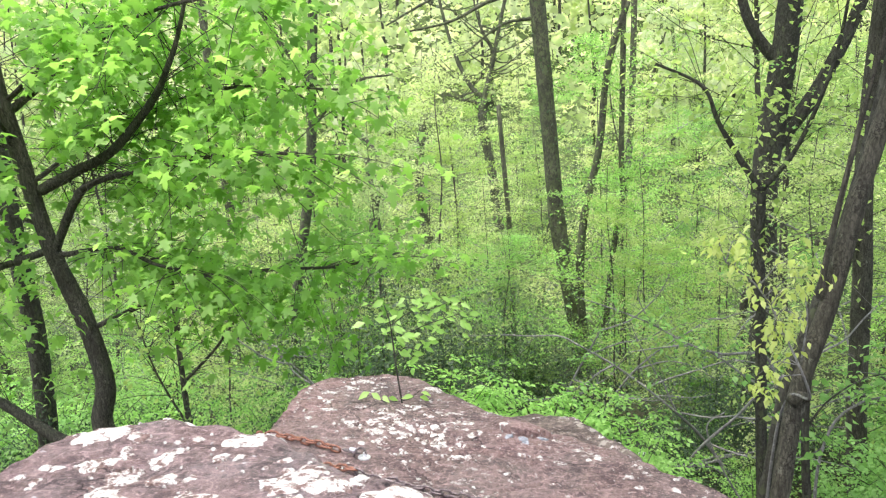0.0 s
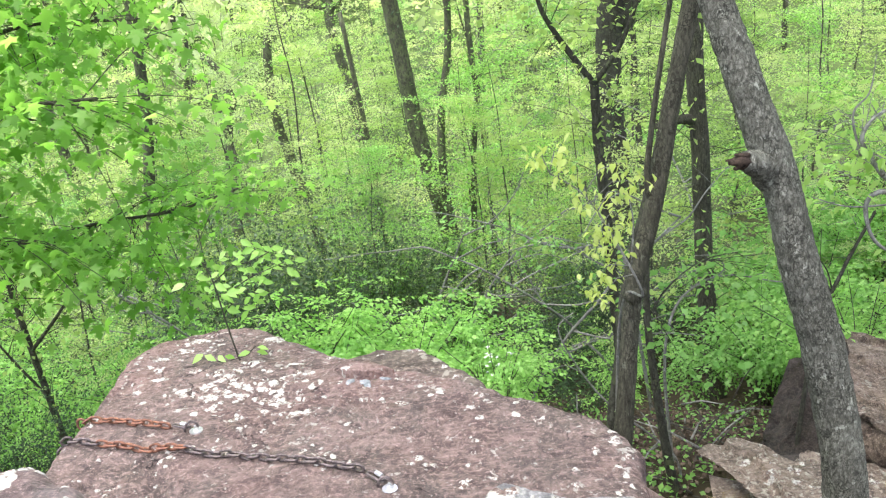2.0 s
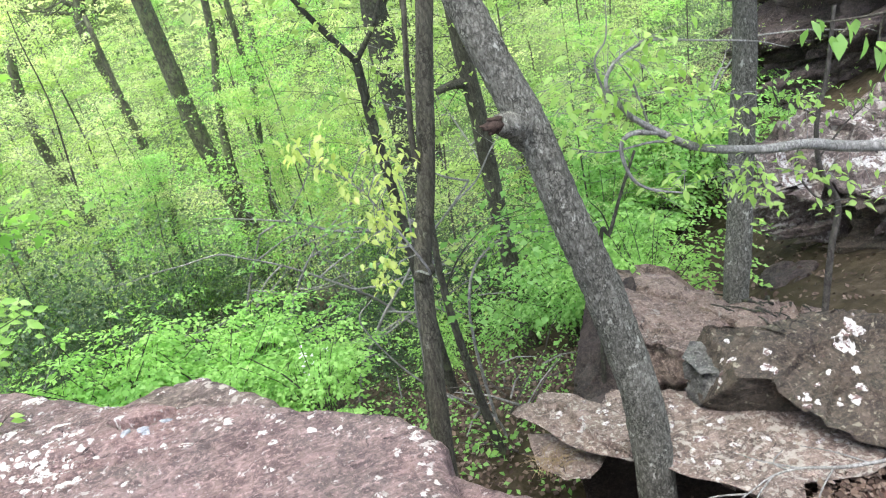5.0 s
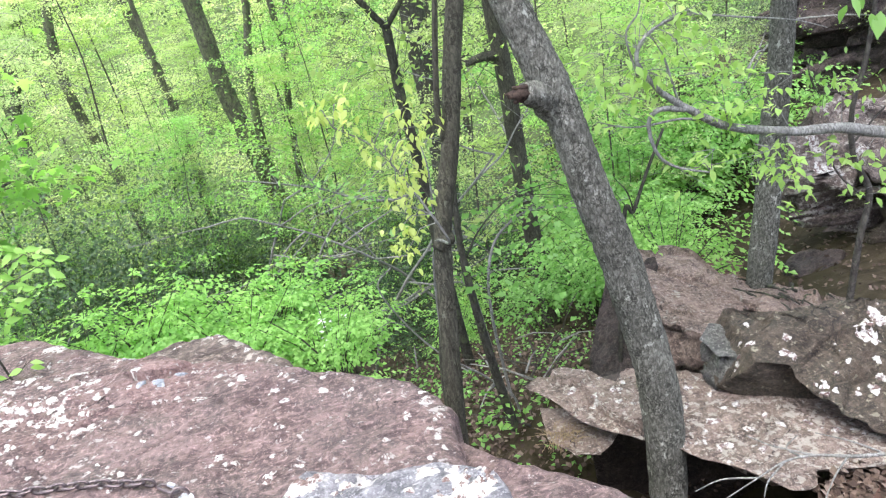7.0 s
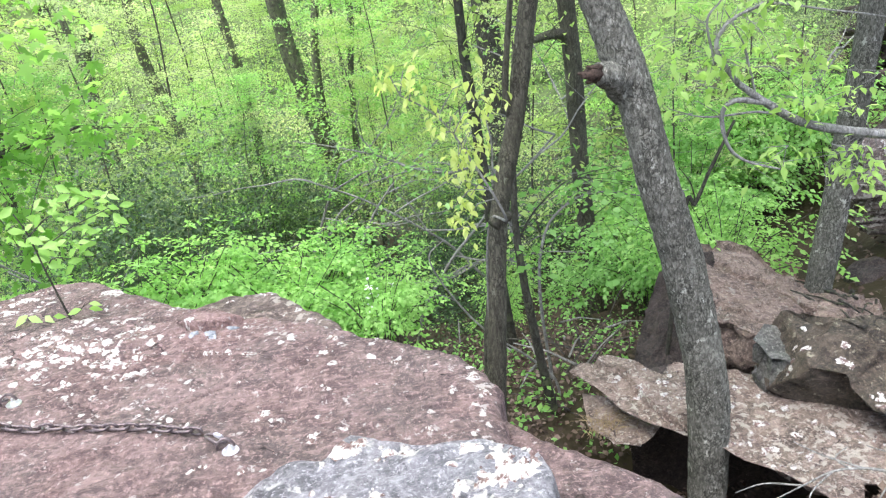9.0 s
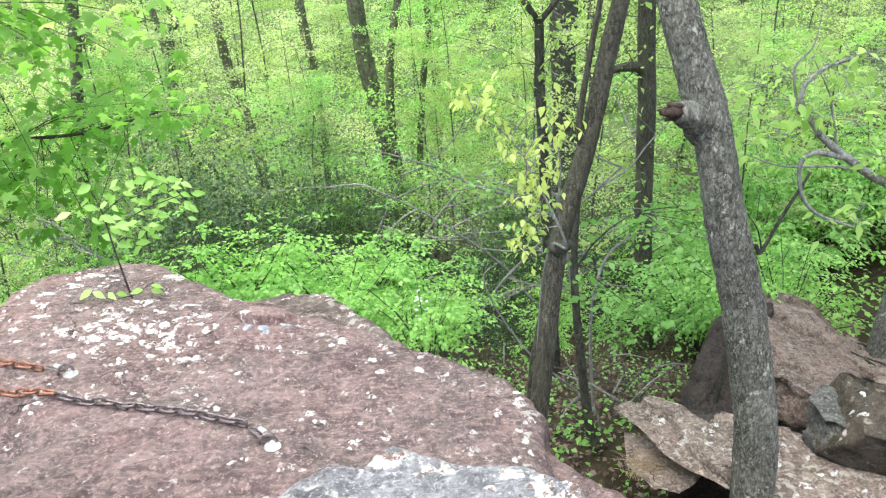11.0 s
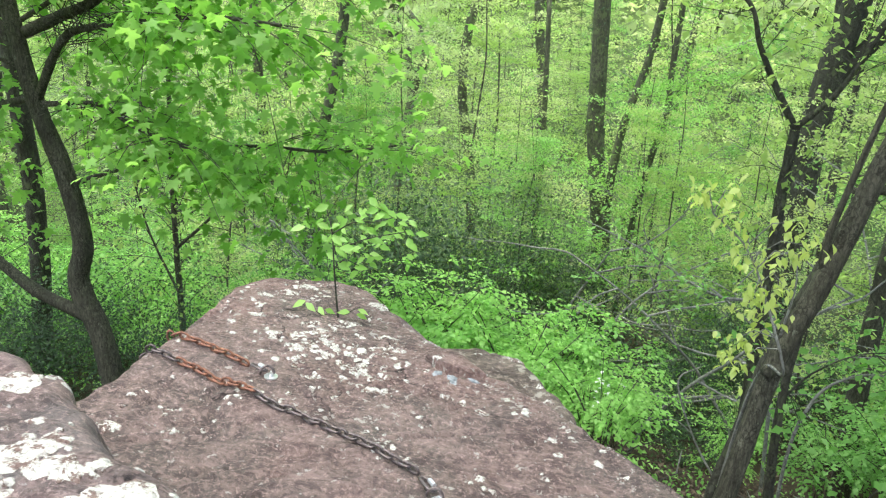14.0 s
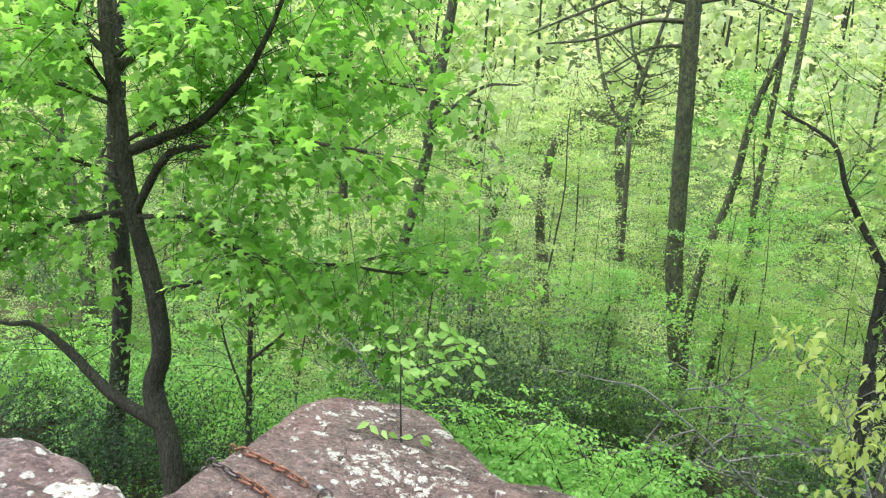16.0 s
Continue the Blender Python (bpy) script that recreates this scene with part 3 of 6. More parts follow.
rock("boulder", "low reddish rock shelf beside the grey boulder", [(0.95, 2.35), (1.09, 2.34), (1.21, 2.18), (1.31, 2.06), (1.44, 1.92), (1.56, 1.7), (1.62, 1.2), (1.2, 1.05), (0.9, 1.5)], 0.0, 1.5, ROCK_RED, (-0.1, -0.05), 0.06, 0.02, 0.06, 160, 26, 16, 5)
rock("rock_ledge", "broad sandstone ledge under the viewpoint", [(-1.1, -1.6), (0.5, -1.9), (2.0, -1.5), (1.75, 0.4), (1.5, 1.2), (0.9, 1.45), (0, 1.3), (-1.1, 1.2)], -0.06, 1.4, ROCK_BROWN, (0, 0), 0.1, 0.02, 0.08, 120, 20, 10, 6)
def slab_breaks(x, y):
    """Broken layers that step down towards the slab's tip and near edge."""
    k = x - 1.93 - 0.25 * (3.1 - y) + 0.07 * noise.noise(Vector((x * 6, y * 6, 2)))
    return -0.04 * (1 if k < 0 else 0) + 0.012 * noise.noise(Vector((x * 2.2, y * 3.4, 7)))


def brown_ledges(x, y):
    """A steep grey flank and a broken ledge across the face."""
    z = -1.6 * max(0.0, 2.57 - x - 0.25 * (3.1 - y) + 0.02 * noise.noise(Vector((x * 8, y * 8, 1))))
    front = 2.83 + 0.05 * noise.noise(Vector((x * 4, 3, 3))) - 0.12 * max(0.0, 2.85 - x) * 2
    return z - (0.035 if x > 2.6 and y < front else 0.0) - (0.02 if x > 2.75 and y < front - 0.17 - 0.05 * noise.noise(Vector((x * 6, 1, 8))) else 0.0)


rock("rock_slab", "thin broken slab with a dark gap beneath", [(1.66, 3.2), (1.72, 3.43), (1.95, 3.32), (1.99, 3.1), (1.9, 3.02), (1.84, 2.99), (1.73, 3.04)], -0.915, 0.05, ROCK_SLAB, (-0.04, 0.02), 0.012, 0.01, -1.2, 140, 20, 8, 7, None, 0.6, 0, 0.06, None, 0.03)
def block_steps(x, y):
    """A raised corner, a lower shelf behind it and open joints across the top."""
    z = -0.1 * min(1, max(0, (x - 3.22 + 0.08 * noise.noise(Vector((x * 3, y * 3, 4)))) * 9))
    z += 0.07 * min(1, max(0, (2.95 - x) * 5)) * min(1, max(0, (y - 3.9) * 4))
    for a, b, c in ((1.0, 0.35, 4.42), (0.25, 1.0, 4.95), (1.0, -0.5, 1.75)):
        gap = abs(a * x + b * y - c + 0.06 * noise.noise(Vector((x * 4, y * 4, c))))
        z -= 0.07 * max(0, 1 - gap / 0.025)
    return z


slab = rock("rock_slab", "broad pale lichened slab with broken edges", [(1.70, 3.43), (1.78, 3.48), (1.89, 3.46), (1.99, 3.38), (2.01, 3.25), (2.06, 3.26), (2.15, 3.35), (2.33, 3.22), (2.6, 3.05), (2.85, 2.82), (3.02, 2.5), (2.95, 2.38), (2.71, 2.34), (2.48, 2.43), (2.43, 2.36), (2.33, 2.38), (2.21, 2.57), (2.12, 2.66), (2.07, 2.77), (1.97, 2.9), (1.88, 2.99), (1.8, 3.1), (1.76, 3.24)], -0.8, 0.075, ROCK_SLAB, (-0.07, 0.03), 0.01, 0.01, -1.2, 300, 44, 8, 17, (2.28, 2.95), 0.5, 0, 0.05, slab_breaks, 0.03)
# Shade of the gap put into colour: a darkened prop and a filler rock.
rock("boulder", "boulder propping up the pale slabs, coloured dark for shade", [(2.0, 3.46), (2.15, 3.52), (2.55, 3.3), (3.25, 2.8), (3.3, 2.5), (3.1, 2.6), (2.9, 2.95), (2.55, 3.25)], -0.93, 1.2, ROCK_DARK, (0, 0), 0.08, 0.02, 0.05, 100, 12, 10, 8)
rock("boulder", "dark filler rock standing in for shade below the slabs", [(1.6, 2.9), (1.75, 3.35), (2.3, 3.25), (2.75, 2.7), (2.7, 2.3), (2.3, 2.1), (1.75, 2.3)], -2.35, 0.9, ROCK_DARK, (0, 0), 0.1, 0.03, 0.05, 90, 14, 8, 18)
brown_rock = rock("boulder", "brown lichened boulder with a grey flank on the slab", [(2.4, 3.0), (2.43, 3.14), (2.5, 3.16), (2.6, 3.14), (2.78, 3.06), (2.95, 3.0), (3.1, 2.97), (3.3, 2.82), (3.7, 2.35), (3.2, 2.1), (2.95, 2.25), (2.79, 2.42), (2.69, 2.52), (2.64, 2.64), (2.6, 2.78), (2.48, 2.86)], -0.595, 0.26, ROCK_BROWN, (0.08, 0.3), 0.02, 0.016, -1.3, 260, 50, 12, 9, (2.85, 2.78), 0.6, 0, 0.06, brown_ledges, 0.07)
# The brown boulder's grey flank, added as a separate overlapping block.
rock("boulder", "grey-green lichened flank of the brown boulder, added as a block", [(2.4, 3.12), (2.5, 3.18), (2.6, 3.1), (2.56, 3.0), (2.49, 2.95), (2.42, 2.99)], -0.6, 0.24, ROCK_MOSSY, (0.1, 0.3), 0.02, 0.016, 0.05, 120, 24, 16, 21, None, 0.6, 0, 0.1, None, 0.06)
block_rock = rock("boulder", "large reddish block with a grey flank", [(2.5, 3.7), (2.62, 4.2), (2.9, 4.62), (3.2, 4.62), (3.4, 4.3), (3.6, 4.1), (3.95, 3.7), (4.1, 3.2), (3.8, 2.75), (3.4, 2.75), (2.85, 3.25)], -1.02, 1.7, ROCK_BLOCK, (-0.18, 0.05), 0.04, 0.03, 0.06, 300, 70, 34, 10, None, 1.1, 0, 0.1, block_steps, 0.09)
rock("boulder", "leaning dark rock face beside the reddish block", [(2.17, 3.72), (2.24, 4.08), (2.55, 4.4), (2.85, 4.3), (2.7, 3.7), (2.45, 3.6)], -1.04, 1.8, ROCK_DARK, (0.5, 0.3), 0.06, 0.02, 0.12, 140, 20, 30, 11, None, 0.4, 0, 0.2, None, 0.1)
overhang = rock("boulder", "overhanging sandstone block with a pale lichened top", [(4.42, 5.15), (4.7, 5.6), (5.6, 5.85), (7.0, 5.6), (7.6, 4.3), (6.4, 3.7), (5.5, 3.95), (4.85, 4.5)], -0.97, 0.5, ROCK_OVER, (0.02, 0.16), 0.05, 0.06, -0.2, 260, 40, 34, 12, None, 1.0, 0, 0.12, None, 0.25)
rock("boulder", "tilted sandstone layer beneath the overhanging block", [(4.62, 4.75), (4.9, 5.2), (5.9, 4.95), (6.5, 4.1), (5.7, 3.6), (5.0, 4.0)], -1.38, 0.5, ROCK_BROWN, (-0.42, 0.1), 0.05, 0.05, -0.35, 200, 30, 24, 19, None, 1.0, 0, 0.12, None, 0.2)
rock("boulder", "smooth reddish rock wall recessed under the overhang", [(4.85, 5.0), (5.1, 5.5), (6.2, 5.5), (7.0, 4.8), (6.4, 3.9), (5.7, 3.95), (5.15, 4.4)], -1.3, 1.7, ROCK_BLOCK, (-0.2, 0.0), 0.08, 0.04, 0.1, 140, 16, 20, 20, None, 0.6, 0, 0.2, None, 0.1)
rock("cliff", "dark shaded sandstone cliff above the path", [(8.3, 9.4), (8.6, 10.8), (11, 12), (16, 12), (18, 9), (15, 7.2), (11, 7.4), (9.2, 8.2)], 2.6, 6.5, ROCK_CLIFF, (0.05, 0.05), 0.3, 0.16, 0.02, 200, 16, 60, 13, None, 0.8, 0, 0.2, None, 0.7)
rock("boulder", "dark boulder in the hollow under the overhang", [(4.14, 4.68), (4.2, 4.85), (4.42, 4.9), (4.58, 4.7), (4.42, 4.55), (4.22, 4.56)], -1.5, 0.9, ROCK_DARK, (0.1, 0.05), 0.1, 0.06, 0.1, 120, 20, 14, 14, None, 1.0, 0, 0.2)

rock("earth_bank", "low bank of red earth strewn with dry leaves", [(2.46, 2.4), (2.6, 2.42), (2.9, 2.32), (3.3, 2.2), (3.6, 1.8), (3.2, 1.4), (2.6, 1.6), (2.4, 2.0)], -0.9, 0.6, EARTH, (0.0, 0.0), 0.1, 0.02, 0.2, 90, 14, 8, 15)
# ---- lichen on the boulders ----
from mathutils.bvhtree import BVHTree


def surface(ob):
    return BVHTree.FromPolygons([v.co for v in ob.data.vertices], [tuple(p.vertices) for p in ob.data.polygons])


main_top, left_top, grey_top = surface(main_rock), surface(left_rock), surface(grey_rock)


def lichens(ob, tree, spots, seed, material=None, n=26, rings=4):
    """Thin crusty patches with ragged rims that follow the rock: x, y, radius."""
    rng = random.Random(seed)
    for x, y, r in spots:
        ph = [rng.uniform(0, 6.3) for _ in range(4)]
        ax, turn = rng.uniform(0.65, 1.0), rng.uniform(0, 3.1)
        V, F = [], []
        ok = True
        for j in range(rings + 1):
            for i in range(n):
                a = 2 * math.pi * i / n
                rr = r * (j / rings) * 0.95 * (1 + 0.22 * math.sin(2 * a + ph[0]) + 0.17 * math.sin(3 * a + ph[1]) + 0.13 * math.sin(7 * a + ph[2]) + 0.1 * math.sin(11 * a + ph[3]))
                u, v = rr * math.cos(a), rr * ax * math.sin(a)
                px, py = x + u * math.cos(turn) - v * math.sin(turn), y + u * math.sin(turn) + v * math.cos(turn)
                hit = tree.ray_cast(Vector((px, py, 3)), Vector((0, 0, -1)))
                if hit[0] is None:
                    ok = False
                    break
                V.append(hit[0] + Vector((0, 0, (0.0045 if j < rings else 0.0005))))
            if not ok:
                break
        if not ok:
            continue
        for j in range(rings):
            for i in range(n):
                a, b = j * n + i, j * n + (i + 1) % n
                F.append((a, a + n, b + n, b))
        mesh_object("lichen_patch", V, F, material or LICHEN, ob)


MAIN_LICHEN = [(-0.51, 3.49, 0.05), (-0.54, 3.38, 0.034), (-0.63, 3.32, 0.031), (-0.16, 3.42, 0.06), (-0.45, 2.97, 0.038), (-0.34, 2.99, 0.041), (-0.31, 2.9, 0.032), (-0.21, 2.91, 0.037), (-0.13, 2.87, 0.026), (-0.35, 3.14, 0.028), (-0.26, 3.12, 0.025), (-0.2, 3.18, 0.034), (-0.56, 3.12, 0.026), (-0.63, 3.02, 0.026), (0.13, 3.18, 0.019), (0.46, 2.86, 0.02), (0.53, 2.8, 0.024), (0.63, 2.67, 0.018), (0.66, 2.59, 0.016), (0.45, 2.4, 0.019), (0.39, 2.75, 0.019), (0.32, 2.79, 0.022), (0.01, 2.73, 0.034), (0.06, 2.75, 0.024), (0.82, 2.71, 0.019), (0.85, 2.55, 0.018), (0.78, 2.59, 0.016), (1.06, 2.37, 0.025), (1.07, 2.43, 0.019), (0.99, 2.33, 0.019), (-0.27, 3.0, 0.02), (-0.23, 2.99, 0.024), (-0.19, 2.97, 0.02), (-0.15, 3.01, 0.028), (-0.1, 2.98, 0.025), (-0.07, 2.89, 0.023), (-0.08, 2.83, 0.017), (-0.06, 2.93, 0.015), (-0.03, 3.04, 0.024), (-0.02, 2.97, 0.015), (-0.25, 2.91, 0.014), (-0.03, 2.75, 0.014), (0.11, 2.85, 0.013), (0.21, 2.64, 0.012), (0.25, 2.81, 0.011), (0.38, 3.02, 0.017), (0.67, 2.74, 0.017), (0.69, 2.7, 0.012), (0.79, 2.66, 0.01), (0.83, 2.41, 0.009), (0.78, 2.43, 0.011), (0.8, 2.29, 0.009), (0.64, 2.46, 0.009), (0.62, 2.48, 0.006), (0.91, 2.24, 0.009), (1.08, 2.28, 0.018), (1.04, 2.24, 0.012), (1.05, 2.19, 0.012), (0.04, 3.05, 0.018), (-0.01, 3.14, 0.018), (0.17, 3.04, 0.017), (-0.45, 3.16, 0.019), (-0.6, 3.21, 0.02), (-0.65, 3.25, 0.011), (-0.67, 3.1, 0.013), (-0.57, 2.91, 0.012), (0.43, 2.36, 0.009), (0.47, 2.35, 0.009), (-0.39, 2.93, 0.014), (-0.59, 3.12, 0.017), (-0.51, 2.4, 0.04), (-0.62, 2.25, 0.03), (-0.46, 2.3, 0.02), (-0.3, 3.07, 0.03), (-0.05, 2.86, 0.03)]
LEFT_LICHEN = [(-0.55, 1.54, 0.074), (-0.39, 1.65, 0.039), (-0.46, 1.5, 0.024), (-0.49, 1.39, 0.036), (-0.37, 1.42, 0.029), (-0.33, 1.34, 0.027), (-0.42, 1.34, 0.031), (-0.4, 1.26, 0.042), (-0.28, 1.24, 0.023), (-0.25, 1.42, 0.018), (-0.23, 1.5, 0.041), (-0.2, 1.56, 0.016), (-0.23, 1.26, 0.031), (-0.16, 1.19, 0.021), (-0.06, 1.34, 0.036), (-0.08, 1.3, 0.047), (-0.06, 1.22, 0.037), (0.05, 1.32, 0.019), (0.12, 1.25, 0.075), (0.2, 1.2, 0.065), (0.04, 1.17, 0.07), (0.25, 1.12, 0.05), (0.12, 1.1, 0.06), (0.0, 1.3, 0.035)]
GREY_LICHEN = [(0.67, 2.04, 0.052), (0.78, 2.0, 0.024), (0.83, 1.98, 0.02), (0.97, 1.94, 0.037), (1.03, 1.88, 0.042), (1.06, 1.82, 0.048), (0.99, 1.83, 0.035), (0.73, 1.86, 0.019), (0.92, 1.82, 0.025), (0.62, 1.88, 0.029), (1.11, 1.88, 0.023)]


def broken_up(spots, seed, least=0.018):
    """Turns each large patch into a cluster of crusts with specks round it."""
    rng, out = random.Random(seed), []
    for x, y, r in spots:
        if r < least:
            out.append((x, y, r))
            continue
        out.append((x + rng.gauss(0, 0.1) * r, y + rng.gauss(0, 0.1) * r, r * 0.72))
        for _ in range(5):
            out.append((x + rng.gauss(0, 0.62) * r, y + rng.gauss(0, 0.5) * r, r * rng.uniform(0.25, 0.45)))
        for _ in range(3):
            out.append((x + rng.gauss(0, 1.3) * r, y + rng.gauss(0, 1.0) * r, r * rng.uniform(0.1, 0.18)))
    return out


lichens(main_rock, main_top, broken_up(MAIN_LICHEN, 61), 3, None, 20, 3)
lichens(main_rock, main_top, [(0.2, 2.925, 0.02), (0.26, 2.915, 0.026), (0.33, 2.94, 0.02)], 12, LICHEN_GREY)
lichens(left_rock, left_top, LEFT_LICHEN + [p for p in broken_up(LEFT_LICHEN, 62) if p[2] < 0.03], 4, None, 22, 3)
lichens(grey_rock, grey_top, broken_up(GREY_LICHEN, 63), 5, None, 22, 3)
lichens(brown_rock, surface(brown_rock), [(3.03, 2.81, 0.055), (3.1, 2.84, 0.04), (2.69, 2.89, 0.022), (2.64, 2.83, 0.024), (2.66, 2.8, 0.016), (2.89, 2.61, 0.03), (2.95, 2.64, 0.02), (2.68, 2.58, 0.016), (2.6, 3.04, 0.016), (2.55, 2.94, 0.018), (2.82, 2.62, 0.014), (2.78, 2.7, 0.014), (2.98, 2.7, 0.018)], 6)
lichens(low_rock, surface(low_rock), broken_up([(0.45, 3.2, 0.03), (0.36, 3.26, 0.022), (0.56, 3.02, 0.024), (0.3, 3.22, 0.016), (0.6, 2.92, 0.02)], 64), 11, None, 20, 3)
ro = random.Random(44)
lichens(overhang, surface(overhang), [(ro.uniform(4.6, 6.6), ro.uniform(4.3, 5.4), ro.uniform(0.03, 0.11)) for _ in range(38)], 9)
lichens(slab, surface(slab), [(1.86, 3.32, 0.03), (2.1, 3.05, 0.026), (2.25, 2.98, 0.02), (2.3, 2.85, 0.03), (2.4, 2.75, 0.02), (2.18, 3.12, 0.018), (2.32, 3.08, 0.02), (2.0, 3.12, 0.02), (1.92, 3.2, 0.016), (2.26, 2.7, 0.03), (2.36, 2.6, 0.024), (2.44, 2.9, 0.016), (2.52, 2.7, 0.02), (2.14, 2.86, 0.018), (2.38, 3.0, 0.014)], 8)


def crumbs(ob, box, count, rmin, rmax, seed):
    """Many small lichen crusts in clusters over the box x0, x1, y0, y1."""
    rng = random.Random(seed)
    spots = []
    while len(spots) < count:
        cx, cy = rng.uniform(box[0], box[1]), rng.uniform(box[2], box[3])
        for _ in range(rng.randrange(1, 7)):
            spots.append((cx + rng.gauss(0, 0.06), cy + rng.gauss(0, 0.05), rng.uniform(rmin, rmax)))
    lichens(ob, surface(ob), spots, seed, None, 14, 2)


crumbs(slab, (1.75, 2.9, 2.4, 3.4), 80, 0.005, 0.018, 31)
crumbs(brown_rock, (2.5, 3.3, 2.4, 3.1), 34, 0.005, 0.018, 32)
crumbs(main_rock, (-0.7, 1.1, 2.0, 3.5), 120, 0.006, 0.014, 33)
crumbs(main_rock, (-0.45, 0.12, 2.84, 3.16), 70, 0.007, 0.02, 35)
crumbs(left_rock, (-0.7, 0.3, 0.9, 1.6), 40, 0.006, 0.016, 34)


# ---- chains ----
def link_mesh(name, material, length, width, wire):
    h, r = (length - width) / 2, width / 2 - wire / 2
    ring = []
    for k in range(8):
        a = -math.pi / 2 + math.pi * k / 7
        ring.append(Vector((h + r * math.cos(a), r * math.sin(a), 0)))
    for k in range(8):
        a = math.pi / 2 + math.pi * k / 7
        ring.append(Vector((-h + r * math.cos(a), r * math.sin(a), 0)))
    V, F, n, s = [], [], len(ring), 6
    for i, p in enumerate(ring):
        d = (ring[(i + 1) % n] - ring[i - 1]).normalized()
        w = Vector((d.y, -d.x, 0))
        for k in range(s):
            a = 2 * math.pi * k / s
            V.append(p + (w * math.cos(a) + Vector((0, 0, 1)) * math.sin(a)) * wire / 2)
    for i in range(n):
        for k in range(s):
            F.append((i * s + k, i * s + (k + 1) % s, ((i + 1) % n) * s + (k + 1) % s, ((i + 1) % n) * s + k))
    me = bpy.data.meshes.new(name)
    me.from_pydata(V, [], F)
    me.shade_smooth()
    me.materials.append(material)
    return me


LINKS = [link_mesh("link", STEEL, 0.052, 0.035, 0.0088), link_mesh("link", RUST, 0.052, 0.035, 0.0088)]


def on_rock(x, y, lift=0.0):
    hit = main_top.ray_cast(Vector((x, y, 3)), Vector((0, 0, -1)))
    return (hit[0] if hit[0] else Vector((x, y, -0.1))) + Vector((0, 0, lift))


def chain(label, way, rusty_from, rusty_to=99):
    path = spline([(x, y, 0) for x, y in way], 30)
    pitch, spots, acc = 0.0335, [], 0.0
    for a, b in zip(path, path[1:]):
        acc += (b - a).length
        if acc >= pitch:
            acc -= pitch
            spots.append((b, (b - a).normalized()))
    first = spots[0][0]
    top = thing("chain", on_rock(first.x, first.y, 0), label, "chain", "anchor chains on the boulder")
    for i, (p, d) in enumerate(spots):
        q = on_rock(p.x, p.y, 0.017)
        q2 = on_rock(p.x + d.x * 0.03, p.y + d.y * 0.03, 0.017)
        t = (q2 - q).normalized()
        ob = new("link", LINKS[1 if rusty_from <= i < rusty_to else 0])
        turn = t.to_track_quat("X", "Z").to_matrix().to_4x4()
        roll = radians(12 if i % 2 else 78) + random.uniform(-0.12, 0.12)
        ob.parent = top
        ob.matrix_basis = Matrix.Translation(q - top.location) @ turn @ Matrix.Rotation(roll, 4, "X")
    return top


def anchor(x, y, toward):
    """A bolt hanger: a bent zinc plate with an eye, held by a bolt, and a long quick link through the eye."""
    o = on_rock(x, y, 0.002)
    top = thing("bolt_hanger", o, "bright zinc bolt hanger screwed into the rock", "hanger", "bolt hangers")
    d = Vector((toward[0], toward[1], 0)).normalized()
    s = Vector((-d.y, d.x, 0))
    V, F, n = [], [], 20
    for lift in (0.0, 0.004):
        for k in range(n):
            a = 2 * math.pi * k / n
            V.append(d * (0.024 * math.cos(a)) + s * (0.022 * math.sin(a)) + Vector((0, 0, lift)))
    F = [tuple(range(n, 2 * n)), tuple(reversed(range(n)))] + [(k, (k + 1) % n, n + (k + 1) % n, n + k) for k in range(n)]
    mesh_object("plate", V, F, ZINC, top, smooth=False)
    V, F = [], []
    tube(V, F, [d * 0.02 + d * (0.022 * math.cos(a)) * 0.6 + Vector((0, 0, 0.004 + 0.03 * math.sin(a))) + s * (0.018 * math.cos(a)) for a in np.linspace(0, math.pi, 12)], 0.0045, 0.0045, 8)
    mesh_object("eye", V, F, STEEL, top)
    V, F = [], []
    tube(V, F, [Vector((0, 0, 0.003)), Vector((0, 0, 0.012))], 0.0085, 0.0085, 6)
    nut = mesh_object("nut", V, F, ZINC, top, smooth=False)
    V, F = [], []
    tube(V, F, [Vector((0, 0, 0.012)), Vector((0, 0, 0.022))], 0.0045, 0.004, 8)
    mesh_object("bolt_end", V, F, ZINC, nut, smooth=False)
    q = new("quick_link", link_mesh("quick_link", STEEL, 0.078, 0.034, 0.0085))
    q.parent = top
    e = on_rock(x + d.x * 0.062, y + d.y * 0.062, 0.016)
    q.matrix_basis = Matrix.Translation(e - o) @ d.to_track_quat("X", "Z").to_matrix().to_4x4() @ Matrix.Rotation(0.35, 4, "X")
    V, F = [], []
    tube(V, F, [e - o + s * -0.0125 + d * -0.014, e - o + s * -0.0125 + d * 0.014], 0.0075, 0.0075, 6)
    mesh_object("sleeve", V, F, ZINC, top, smooth=False)


CHAIN_A = [(0.365, 2.235), (0.308, 2.3), (0.206, 2.36), (0.071, 2.415), (-0.065, 2.465), (-0.211, 2.502), (-0.34, 2.552), (-0.507, 2.6), (-0.666, 2.645), (-0.8, 2.67)]
CHAIN_B = [(-0.308, 2.663), (-0.375, 2.698), (-0.444, 2.72), (-0.575, 2.758), (-0.678, 2.78), (-0.8, 2.81)]
anchor(*CHAIN_A[0], (CHAIN_A[1][0] - CHAIN_A[0][0], CHAIN_A[1][1] - CHAIN_A[0][1]))
anchor(*CHAIN_B[0], (CHAIN_B[1][0] - CHAIN_B[0][0], CHAIN_B[1][1] - CHAIN_B[0][1]))


def past(way, gap):
    a, b = Vector((*way[0], 0)), Vector((*way[1], 0))
    s = a + (b - a).normalized() * gap
    return [(s.x, s.y)] + [p for p in way[1:] if (Vector((*p, 0)) - a).length > gap + 0.03]


